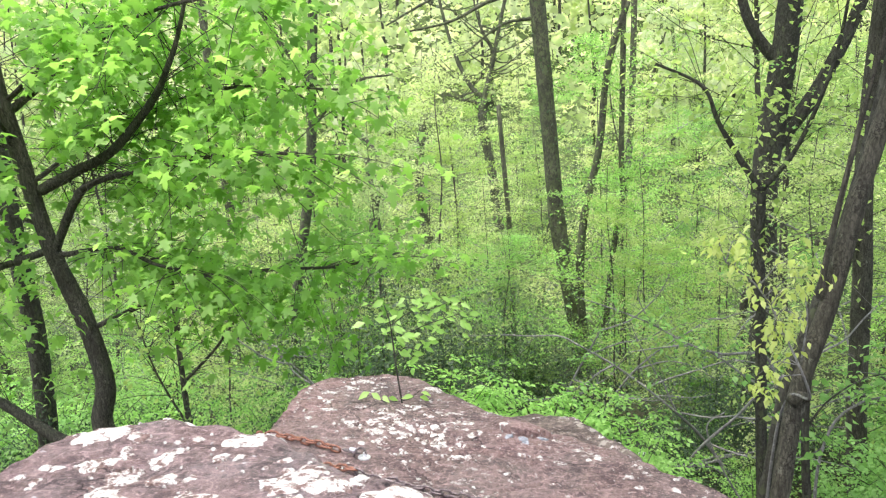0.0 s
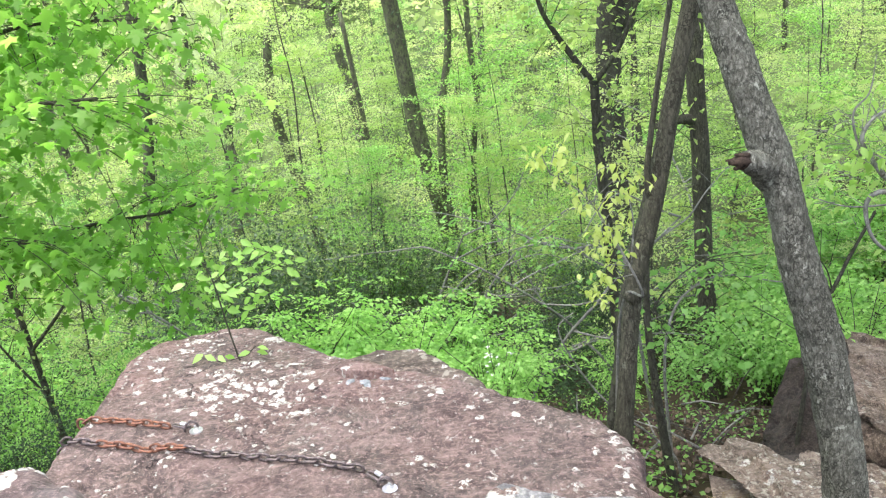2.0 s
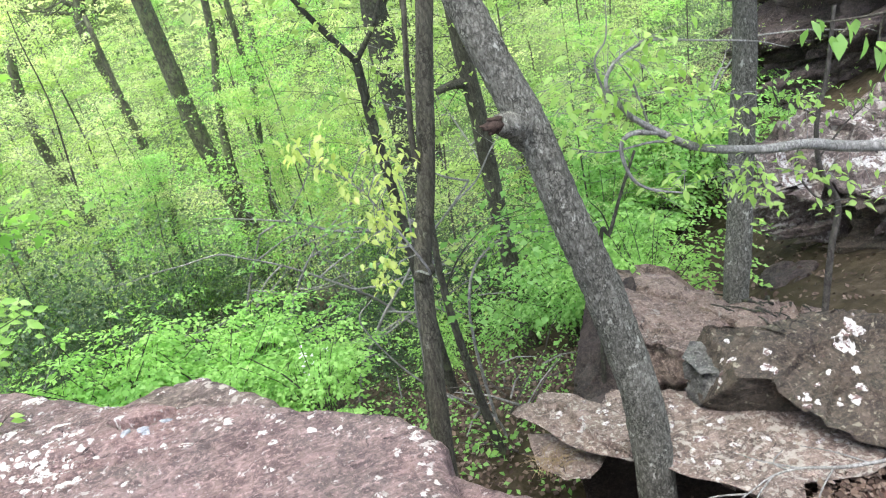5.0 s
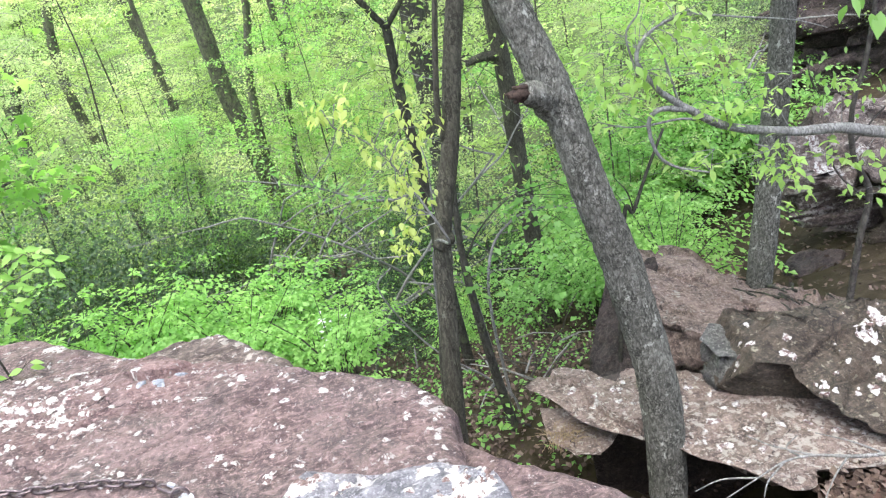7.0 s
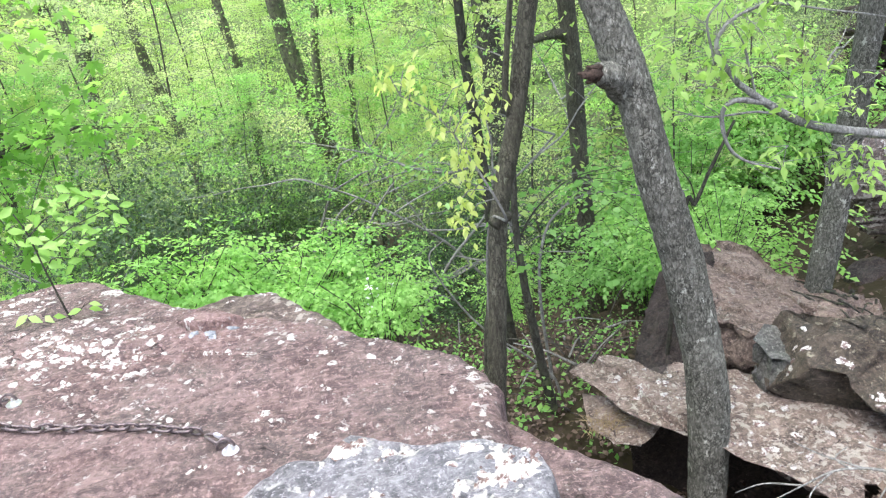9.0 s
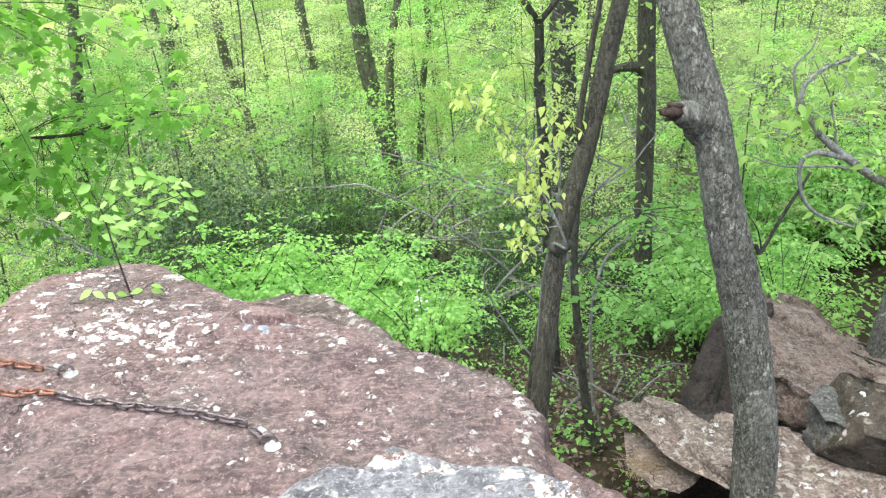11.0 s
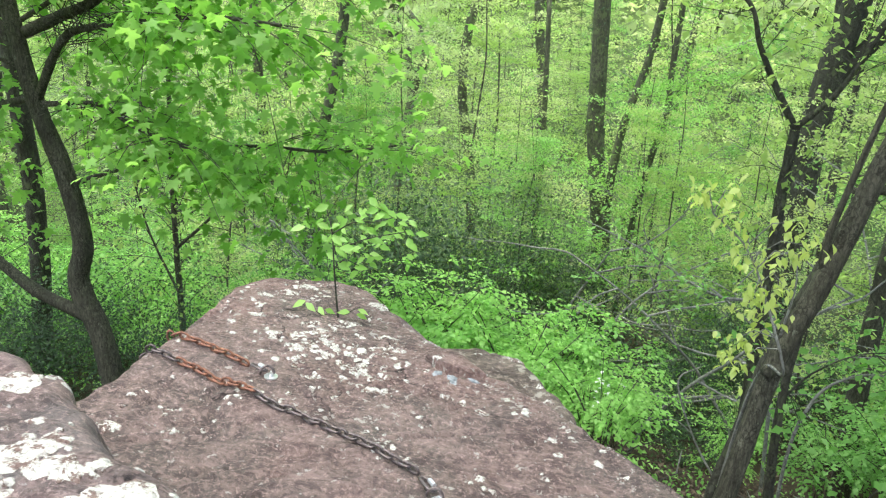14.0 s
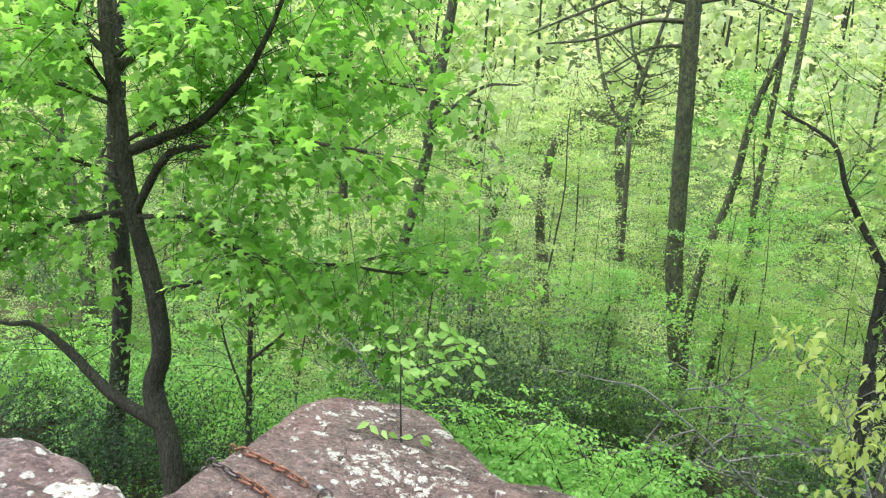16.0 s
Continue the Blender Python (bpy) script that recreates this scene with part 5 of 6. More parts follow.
# maple
MT = [(-2.8, 5.3, -2.3), (-2.86, 5.3, -1.77), (-2.93, 5.3, -1.36), (-3.07, 5.3, -0.97), (-3.0, 5.3, -0.63), (-3.09, 5.3, -0.12), (-3.27, 5.3, 0.42), (-3.42, 5.3, 1.23), (-3.51, 5.3, 1.89), (-3.6, 5.4, 3.2), (-3.5, 5.5, 5.0)]
ML = [
    [(-3.27, 5.3, 0.85), (-2.95, 5.25, 0.98), (-2.62, 5.2, 1.12), (-2.27, 5.15, 1.43), (-2.11, 5.1, 1.63), (-1.96, 5.1, 1.96), (-1.7, 5.0, 2.7)],
    [(-3.24, 5.3, 0.4), (-2.95, 5.2, 0.79), (-2.71, 5.1, 0.92), (-2.17, 4.9, 1.02), (-1.59, 4.7, 1.1), (-1.1, 4.6, 1.1)],
    [(-3.27, 5.3, 0.41), (-3.98, 5.2, 0.19), (-4.6, 5.1, -0.16), (-5.3, 5.0, -0.3)],
    [(-3.25, 5.3, 0.36), (-2.7, 5.2, 0.43), (-2.3, 5.0, 0.35), (-1.8, 4.8, 0.3)],
    [(-2.98, 5.3, -1.25), (-3.45, 5.3, -1.09), (-3.89, 5.3, -0.8), (-4.23, 5.3, -0.65), (-4.6, 5.3, -0.69), (-5.2, 5.2, -0.5)],
    [(-3.05, 5.3, -0.2), (-2.5, 5.6, 0.0), (-1.9, 5.8, 0.1), (-1.3, 5.9, 0.1), (-0.8, 5.9, 0.2)],
    [(-3.45, 5.3, 1.4), (-2.9, 5.7, 1.9), (-2.2, 5.9, 2.2), (-1.4, 5.9, 2.3)],
    [(-3.45, 5.3, 1.5), (-4.1, 5.1, 2.0), (-4.8, 4.9, 2.2)],
    [(-3.4, 5.3, 1.15), (-3.9, 5.1, 1.3), (-4.5, 4.95, 1.2), (-5.0, 4.9, 1.1)],
    [(-3.42, 5.3, 1.5), (-2.8, 5.1, 1.8), (-2.0, 4.9, 2.0), (-1.2, 4.7, 2.05)],
    [(-3.35, 5.3, 0.9), (-2.7, 5.5, 1.3), (-1.9, 5.6, 1.5), (-1.1, 5.6, 1.45)],
    [(-3.42, 5.3, 1.2), (-3.3, 4.8, 1.6), (-2.9, 4.4, 1.8)],
    [(-3.3, 5.3, 0.6), (-3.8, 5.15, 0.75), (-4.4, 5.0, 0.55), (-4.8, 4.9, 0.4)],
]
MR = [0.045, 0.035, 0.03, 0.02, 0.055, 0.02, 0.03, 0.03, 0.018, 0.02, 0.018, 0.016, 0.016]
maple = tree_near("maple with slim brown trunk and broad bright green leaves", BARK_BROWN, MT, 0.095, 0.04, [(p, r, 0.008) for p, r in zip(ML, MR)], 14, 0.12)
lines = []
for i, p in enumerate(ML):
    lines += side_twigs(R, p, (52, 62, 26, 34, 10, 44, 46, 36, 36, 54, 50, 30, 34)[i], 0.8, 0.8, 0.15, (0, 0, 0.0), 0.18)
leafy(maple, BARK_BROWN, lines, 61, 22, 0.086, LOBED, LEAF_MAPLE, 0.4, 0.6, 0.15, 0.5, 0.004, clear=rel(spline(MT[:9], 5) + spline(ML[0], 4) + spline(ML[1][:3], 4) + spline(ML[4], 3), maple.location))

# seedling in the crack at the tip of the flat boulder
o = on_rock(-0.276, 3.23, -0.01)


def over(x, z, y=0.0):
    return (o.x + x, o.y + y, o.z + z)


seed_tree = tree_near("young broad-leaved seedling rooted in a rock crack", BARK_DARK, [over(0, 0), over(-0.01, 0.1), over(-0.02, 0.22), over(-0.03, 0.37), over(-0.05, 0.45)], 0.0045, 0.0025, [
    ([over(-0.03, 0.36), over(0.05, 0.41, 0.02), over(0.14, 0.43), over(0.22, 0.46)], 0.003, 0.0015),
    ([over(-0.02, 0.3), over(0.06, 0.34, -0.03), over(0.14, 0.38, -0.04), over(0.28, 0.42, -0.03)], 0.003, 0.0015),
    ([over(-0.02, 0.22), over(0.04, 0.28, -0.05), over(0.1, 0.27, -0.06)], 0.003, 0.0015),
    ([over(0, 0.02), over(0.05, 0.05, -0.04), over(0.09, 0.09, -0.05)], 0.002, 0.001),
    ([over(0, 0.02), over(-0.07, 0.02, -0.01), over(-0.15, 0.05, -0.01)], 0.002, 0.001), ([over(0, 0.03), over(0.04, 0.04), over(0.09, 0.07)], 0.002, 0.001)], 8, 0.05, 6, "seedling", "plant")
SPOTS = [(-0.06, 0.46), (-0.1, 0.38), (-0.03, 0.38), (0.0, 0.41), (0.05, 0.44), (0.01, 0.35), (0.09, 0.47), (0.14, 0.5), (0.2, 0.5), (0.16, 0.46), (0.18, 0.44), (0.17, 0.39), (0.2, 0.4), (0.12, 0.35), (0.15, 0.36), (0.08, 0.37), (0.07, 0.4), (-0.06, 0.27), (0.0, 0.26), (0.06, 0.3),
         (0.08, 0.28), (0.12, 0.28), (0.08, 0.23), (0.11, 0.24), (0.24, 0.44), (0.28, 0.43), (0.3, 0.43), (0.26, 0.39), (0.3, 0.39), (-0.15, 0.05), (-0.13, 0.07), (-0.1, 0.04), (-0.07, 0.025), (0.05, 0.045), (0.08, 0.05), (0.09, 0.075)]
C = [(x + R.gauss(0, 0.008), R.gauss(0, 0.04), z) for x, z in SPOTS] + [(x - 0.03 + R.gauss(0, 0.02), R.gauss(0.03, 0.05), z + R.gauss(0, 0.02)) for x, z in SPOTS[:29]] + [(x + 0.02 + R.gauss(0, 0.02), R.gauss(-0.03, 0.04), z - 0.02 + R.gauss(0, 0.02)) for x, z in SPOTS[:17]]
sides = [1 if R.random() < 0.65 else -1 for _ in C]
crown(seed_tree, C, 0.045, OVATE, LEAF_FRESH, 71, 0.25, 0.4, name="leaves", headings=[(0.0 if k > 0 else math.pi) + R.gauss(0, 0.35) for k in sides], leans=np.array([0.75 * k for k in sides]))

# big dark trunks further down the slope
def sprays(t, pts, r0, rng, material):
    """Short leafy shoots out of the trunk, thicker towards its foot."""
    way = [p for p in spline(rel(pts, t.location), 8)]
    C = []
    for _ in range(int(9 * (way[-1].z - way[0].z))):
        p = way[int(len(way) * rng.random() ** 1.6)]
        a, d = rng.uniform(0, 6.28), r0 + abs(rng.gauss(0, 0.22))
        q = p + Vector((math.cos(a) * d, math.sin(a) * d, rng.gauss(0, 0.15)))
        w = rng.uniform(0.1, 0.24)
        C += [(q.x + rng.gauss(0, w), q.y + rng.gauss(0, w), q.z + rng.gauss(0, w * 0.35)) for _ in range(rng.randrange(9, 20))]
    crown(t, C, 0.05 + 0.0012 * pts[0][1], BLADE, material, int(pts[0][0] * 10) + 700, 0.5, 0.3, "leafy shoots out of the trunk", name="foliage")


def stem(label, bark, pts, r0, r1, limbs=(), seg=12, leaf=None):
    wind = random.Random(int(pts[0][0] * 50) + int(pts[0][1] * 9))
    pts = [p if i == 0 else (p[0] + wind.gauss(0, 0.5) * r0, p[1], p[2]) for i, p in enumerate(pts)]
    x, y, z = pts[0]
    g = ground_z(x, y)
    t = tree_near(label, bark, [(x, y, g - 0.3)] + list(pts), r0, r1, limbs, seg, 0.1, 8)
    rng = random.Random(int(x * 100) + int(y * 37))
    lines = side_twigs(rng, list(pts), 30, 0.09 * y ** 0.7 + 0.35, 0.9, 0.1, (0, 0, 0), 0.05)
    for p, a, b in limbs:
        lines += side_twigs(rng, list(p), 10, 0.09 * y ** 0.7 + 0.3, 0.8, 0.1)
    leafy(t, bark, lines, int(x * 10) + 300, 11, 0.05 + 0.001 * y, BLADE if y > 13 else SIMPLE, leaf or LEAF_LIGHT, 0.5, 0.3, 0.12, 0.8, 0.005)
    if y > 10:
        sprays(t, list(pts), r0, rng, leaf or LEAF_SHRUB)
    return t


oak = stem("stout dark-barked oak with a heavy fork", BARK_DARK, [(2.95, 11, -4.2), (3.08, 11, -2.2), (3.2, 11, 0), (3.36, 11, 1.8), (3.5, 11, 4), (3.6, 11, 7)], 0.19, 0.15,
     [([(3.32, 11, 1.4), (2.95, 11, 1.9), (2.75, 11, 2.5), (2.5, 11, 4)], 0.08, 0.05), ([(3.25, 11, 0.4), (3.8, 11, 1.2), (4.3, 11, 2.4), (4.6, 11, 4)], 0.11, 0.06)], 14)
straight = stem("dark straight trunk with a short side limb", BARK_BROWN, [(3.25, 7.5, -3.0), (3.2, 7.5, -1.8), (3.15, 7.5, -0.5), (3.2, 7.5, 0.8), (3.3, 7.5, 3.5)], 0.1, 0.075, [([(3.15, 7.5, -0.15), (2.95, 7.45, -0.1), (2.7, 7.4, -0.12)], 0.06, 0.03)])
furrowed = stem("thick dark furrowed trunk behind the maple", BARK_DARK, [(-4.72, 6.75, -2.7), (-4.68, 6.75, -1), (-4.67, 6.75, 0.56), (-4.7, 6.8, 3), (-4.7, 6.8, 6)], 0.1, 0.08)
stem("slim sapling with a fork", BARK_BROWN, [(-3.26, 7, -2.15), (-3.29, 7, -1.32), (-3.29, 7, -0.51), (-3.25, 7, 0.5)], 0.035, 0.02, [([(-3.29, 7, -1.32), (-2.9, 7, -0.95), (-2.58, 7, -0.56), (-2.2, 7, -0.2)], 0.018, 0.006), ([(-3.27, 7, -1.8), (-3.55, 7, -1.2), (-3.7, 7, -0.6)], 0.014, 0.006)])
stem("small dark understorey trunk", BARK_MOSSY, [(-3.75, 11.6, -3), (-3.56, 11.6, -1.71), (-3.29, 11.6, 0.09), (-3.15, 11.6, 1.67), (-2.9, 11.6, 4)], 0.095, 0.07, [([(-3.2, 11.6, 0.9), (-2.5, 11.6, 1.5), (-1.9, 11.6, 1.6)], 0.04, 0.01), ([(-3.15, 11.6, 1.6), (-3.7, 11.6, 2.4), (-4, 11.6, 3.4)], 0.05, 0.02)])
stem("small dark understorey trunk", BARK_MOSSY, [(-4.95, 13, -3), (-5.1, 13, -1.5), (-5.3, 13, 1.5), (-5.3, 13, 4)], 0.1, 0.06)
stem("pale crooked snag with a broken top", BARK_MOSSY, [(-4.6, 20, -4), (-4.4, 20, -1.9), (-4.2, 20, -1.2), (-4.12, 20, -0.9), (-4.3, 20, -0.2), (-4.5, 20, 0.2)], 0.14, 0.08)
stem("crooked dark trunk without lower limbs", BARK_MOSSY, [(-2.6, 20, -4.5), (-2.74, 20, -3.18), (-3.05, 20, -1.61), (-2.98, 20, -0.31), (-2.8, 20, 0.6)], 0.14, 0.1)
fork_tree = stem("forked dark tree on the valley floor", BARK_MOSSY, [(-1.3, 24, -4), (-1.42, 24, -1.76), (-1.6, 24, 0.3), (-1.67, 24, 0.9)], 0.15, 0.13,
     [([(-1.67, 24, 0.85), (-2.15, 24, 1.45), (-2.62, 24, 2.69), (-3, 24, 4.5)], 0.085, 0.035), ([(-1.67, 24, 0.85), (-1.4, 24, 1.83), (-1.09, 24, 3.1), (-0.6, 24, 5)], 0.09, 0.035), ([(-1.6, 24, 0.7), (-2.4, 24, 0.85), (-3.2, 24, 0.4)], 0.06, 0.02), ([(-1.3, 24, 2.2), (-1.7, 24, 3), (-1.9, 24, 4)], 0.06, 0.02)])
rt = random.Random(8)
for ln, n in (([(-1.67, 24, 0.85), (-2.15, 24, 1.45), (-2.62, 24, 2.69), (-3, 24, 4.5)], 12), ([(-1.67, 24, 0.85), (-1.4, 24, 1.83), (-1.09, 24, 3.1), (-0.6, 24, 5)], 12), ([(-1.6, 24, 0.7), (-2.4, 24, 0.85), (-3.2, 24, 0.4)], 7), ([(-1.3, 24, 2.2), (-1.7, 24, 3), (-1.9, 24, 4)], 6)):
    way = spline(rel(ln, fork_tree.location), 6)
    for k in range(n):
        a = way[rt.randrange(3, len(way))]
        side = rt.choice((-1, 1))
        d = Vector((side * rt.uniform(0.5, 1.0), rt.uniform(-0.5, 0.5), rt.uniform(-0.1, 0.8))) * rt.uniform(0.7, 1.5)
        V, F = [], []
        tube(V, F, spline([a, a + d * 0.5 + Vector((0, 0, -0.1)), a + d + Vector((side * 0.2, 0, rt.uniform(0, 0.3)))], 4), 0.03, 0.01, 5, 0.1)
        mesh_object("limb", V, F, BARK_MOSSY, fork_tree)
stem("tall dark trunk hung with ivy", BARK_MOSSY, [(0.6, 15, -4.5), (0.57, 15, -3.76), (0.42, 15, -1.5), (0.34, 15, -0.6), (0.26, 15, 1.38), (0.12, 15, 3.26), (0.0, 15, 7)], 0.175, 0.13, [([(0.15, 15, 2.9), (-0.6, 14.8, 2.85), (-1.4, 14.6, 2.5), (-2.2, 14.4, 2.35)], 0.05, 0.015), ([(0.12, 15, 3.2), (-0.8, 14.9, 3.3), (-1.8, 14.8, 2.9), (-2.6, 14.7, 2.5)], 0.05, 0.015), ([(0.15, 15, 2.5), (-0.5, 14.8, 2.4), (-1.2, 14.6, 1.9)], 0.04, 0.012), ([(0.1, 15, 3.2), (0.9, 14.9, 3.3), (1.8, 14.8, 3.0)], 0.045, 0.012)], leaf=LEAF_DARK)
stem("dark trunk leaning among young trees", BARK_MOSSY, [(0.93, 14, -3.94), (0.81, 14, -2.33), (0.85, 14, -1.05), (1.11, 14, 0.2), (1.37, 14, 1.57), (1.6, 14, 2.6)], 0.085, 0.05)
stem("slim dark trunk among young trees", BARK_MOSSY, [(2.0, 20, -4), (2.11, 20, -1.6), (2.19, 20, 0.26), (2.3, 20, 4)], 0.09, 0.07)
stem("slim dark trunk among young trees", BARK_MOSSY, [(-0.38, 14, -4), (-0.43, 14, -3), (-0.45, 14, -1.75), (-0.6, 14, 1)], 0.06, 0.04)
stem("slim dark trunk among young trees", BARK_MOSSY, [(-3.2, 16, -4), (-3.28, 16, -2.6), (-3.3, 16, -2.0), (-3.4, 16, 0)], 0.09, 0.06)
stem("slim dark trunk among young trees", BARK_MOSSY, [(1.2, 14, -3.5), (1.39, 14, -1.68), (1.52, 14, -0.65), (1.56, 14, 0.17), (1.6, 14, 3)], 0.06, 0.045)
stem("dead trunk with tangled bare limbs", BARK_MOSSY, [(-9.8, 12, -3), (-10.02, 12, -1.56), (-10.44, 12, 0.05), (-10.6, 12, 2)], 0.17, 0.08, [([(-10.1, 12, -1), (-9.5, 12, -0.2), (-9.2, 12, 0.8)], 0.05, 0.02), ([(-10.3, 12, -0.4), (-10.9, 12, 0.3), (-11.4, 12, 0.6)], 0.05, 0.02)])


shade_crown(oak, (3.7, 10.6, 8.2), 3.6, 1.9, 2600, 84, LEAF_LIGHT)
shade_crown(straight, (3.3, 7.4, 5.6), 2.8, 1.4, 2200, 85, LEAF_LIGHT)
shade_crown(furrowed, (-5.0, 7.6, 7.2), 2.8, 1.4, 1300, 86, LEAF_LIGHT)
shade_crown(maple, (-3.6, 6.2, 6.0), 2.2, 1.2, 700, 87, LEAF_MAPLE)


# ---- woods: repeated forest trees and shrubs ----
def forest_tree(seed, label, bark, height, foot, leaves, size, material, low=0.2, airy=1.0):
    rng = random.Random(seed)
    t = thing("tree", (0, 0, 0), label, "tree", "trees of the valley woods")
    line, x, y = [], 0.0, 0.0
    for k in range(7):
        line.append((x, y, height * k / 6 - 0.4))
        x += rng.gauss(0, 0.035) * height * 0.35
        y += rng.gauss(0, 0.035) * height * 0.35
    V, F = [], []
    pts = spline(line, 5)
    tube(V, F, pts, foot, foot * 0.2, 6, 0.08)
    mesh_object("trunk", V, F, bark, t)
    V, F, C = [], [], []
    for _ in range(int(22 * airy)):
        f = low + (0.97 - low) * rng.random()
        a = pts[int(f * (len(pts) - 1))]
        ang, l = rng.uniform(0, 6.28), height * (0.1 + 0.2 * (1 - f)) * rng.uniform(0.6, 1.2)
        d = Vector((math.cos(ang), math.sin(ang), rng.uniform(0.15, 0.8)))
        b = a + d * l
        m = a + d * l * 0.5 + Vector((rng.gauss(0, 0.06), rng.gauss(0, 0.06), rng.gauss(0, 0.04))) * l
        ln = spline([a, m, b], 4)
        tube(V, F, ln[::2], foot * 0.28 * (1.1 - f), 0.006, 4, cap=False)
        for _ in range(4):
            p = ln[rng.randrange(2, len(ln))]
            e = p + Vector((rng.gauss(0, 0.25), rng.gauss(0, 0.25), rng.gauss(0.02, 0.15))) * l
            tube(V, F, [p, e], 0.007, 0.003, 3, cap=False)
            for _ in range(max(1, int(leaves / (22 * airy * 4)))):
                q = p.lerp(e, rng.uniform(0.2, 1.1))
                C.append((q.x + rng.gauss(0, 0.17), q.y + rng.gauss(0, 0.17), q.z + rng.gauss(0, 0.04)))
    mesh_object("branchwork", V, F, BARK_PALE if bark is BARK_MID else bark, t)["kind"] = "stuff"
    crown(t, C, size, BLADE, material, seed, 0.5, 0.25)
    return t


def leaf_spray(C, H, rng, p, ang, length, n):
    """A flat spray: leaves set left and right along three short twigs that fan out from p."""
    for turn in (-0.65, 0.0, 0.65):
        a = ang + turn + rng.gauss(0, 0.15)
        l = length * rng.uniform(0.7, 1.15)
        for k in range(n):
            f = (k + 0.7) / n
            side = 1 if k % 2 else -1
            C.append((p.x + math.cos(a) * l * f, p.y + math.sin(a) * l * f, p.z + rng.gauss(0, 0.02) * length - 0.25 * l * f * f))
            H.append(a + side * (1.15 - 0.8 * f) + rng.gauss(0, 0.25))


def shrub(seed, label, height, stems, per, size, material, bark, template, spread=0.6):
    """Arching stems that bear flat sprays of leaves in storeys, with open shade between them."""
    rng = random.Random(seed)
    t = thing("shrub", (0, 0, 0), label, "shrub", "shrubs of the valley woods")
    V, F, C, H = [], [], [], []
    for k in range(stems):
        ang = 6.283 * k / stems + rng.gauss(0, 0.3)
        tall, wide = height * rng.uniform(0.55, 1.05), height * spread * rng.uniform(0.3, 1.1)
        a = Vector((rng.gauss(0, 0.05), rng.gauss(0, 0.05), -0.15))
        way = spline([a, Vector((math.cos(ang) * wide * 0.35, math.sin(ang) * wide * 0.35, tall * 0.62)), Vector((math.cos(ang) * wide, math.sin(ang) * wide, tall))], 6)
        tube(V, F, way[::2], 0.007, 0.003, 4, cap=False)
        for f in (0.5, 0.68, 0.84, 1.0):
            p = way[int(f * (len(way) - 1))]
            h = ang + (rng.gauss(0, 0.5) if f == 1.0 else rng.choice((-1, 1)) * rng.uniform(0.5, 1.6))
            leaf_spray(C, H, rng, p, h, height * rng.uniform(0.2, 0.34), per)
    mesh_object("stemwork", V, F, bark, t)["kind"] = "stuff"
    crown(t, C, size, template, material, seed, 0.28, 0.3, headings=H)
    return t


def evergreen(seed, label, height, leaves, size, material, bark):
    """A close mound of fine dark foliage on many stems."""
    rng = random.Random(seed)
    t = thing("shrub", (0, 0, 0), label, "shrub", "shrubs of the valley woods")
    V, F, C = [], [], []
    for k in range(46):
        ang, up = rng.uniform(0, 6.28), rng.uniform(0.05, 1.0) ** 0.8
        wide = math.sqrt(max(0.02, 1 - (up * 0.95) ** 2))
        r = height * rng.uniform(0.6, 1.05)
        b = Vector((math.cos(ang) * wide * 0.62, math.sin(ang) * wide * 0.62, up)) * r
        a = Vector((rng.gauss(0, 0.05), rng.gauss(0, 0.05), -0.15))
        if k % 4 == 0:
            tube(V, F, [a, a.lerp(b, 0.5) + Vector((0, 0, 0.12 * height)), b], 0.006, 0.002, 4, cap=False)
        for _ in range(leaves // 46):
            q = a.lerp(b, rng.uniform(0.45, 1.08))
            C.append((q.x + rng.gauss(0, 0.075) * height, q.y + rng.gauss(0, 0.075) * height, q.z + rng.gauss(0, 0.035) * height))
    mesh_object("stemwork", V, F, bark, t)["kind"] = "stuff"
    crown(t, C, size, BLADE, material, seed, 0.5, 0.25)
    return t


def place(ob, x, y, s, turn):
    return Matrix.Translation((x, y, ground_z(x, y))) @ Matrix.Rotation(turn, 4, "Z") @ Matrix.Scale(s, 4)


KINDS = [
    forest_tree(101, "airy young tree in fresh yellow-green leaf", BARK_MID, 9, 0.036, 8500, 0.066, LEAF_LIGHT, 0.24),
    forest_tree(102, "airy young tree in pale spring leaf, whitened for haze", BARK_MID, 10, 0.04, 8500, 0.068, LEAF_PALE_HAZE, 0.24),
    forest_tree(103, "slim woodland tree in mid-green leaf", BARK_MID, 8, 0.034, 8000, 0.064, LEAF_SHRUB, 0.22),
    forest_tree(104, "tall woodland tree with high spring leaf", BARK_DARK, 14, 0.1, 7000, 0.09, LEAF_LIGHT, 0.25),
    forest_tree(105, "tall woodland tree with pale yellow leaf, whitened for haze", BARK_DARK, 15, 0.11, 7000, 0.092, LEAF_PALE_HAZE, 0.25),
]
SHRUBS = [
    shrub(201, "leafy bright green shrub in flat sprays", 1.1, 14, 10, 0.05, LEAF_SHRUB, BARK_BROWN, SIMPLE),
    shrub(202, "leafy green shrub on the slope", 1.5, 15, 11, 0.056, LEAF_SHRUB, BARK_BROWN, SIMPLE),
    shrub(203, "light green understorey shrub", 1.3, 15, 10, 0.05, LEAF_SHRUB, BARK_BROWN, SIMPLE),
    evergreen(204, "dark evergreen understorey shrub, added for shaded gaps", 1.8, 2400, 0.06, LEAF_DARK, BARK_DARK),
    shrub(205, "distant green valley shrub", 1.6, 13, 6, 0.1, LEAF_SHRUB, BARK_DARK, SIMPLE),
    shrub(206, "distant pale green valley shrub", 1.8, 13, 6, 0.105, LEAF_LIGHT, BARK_DARK, SIMPLE),
]


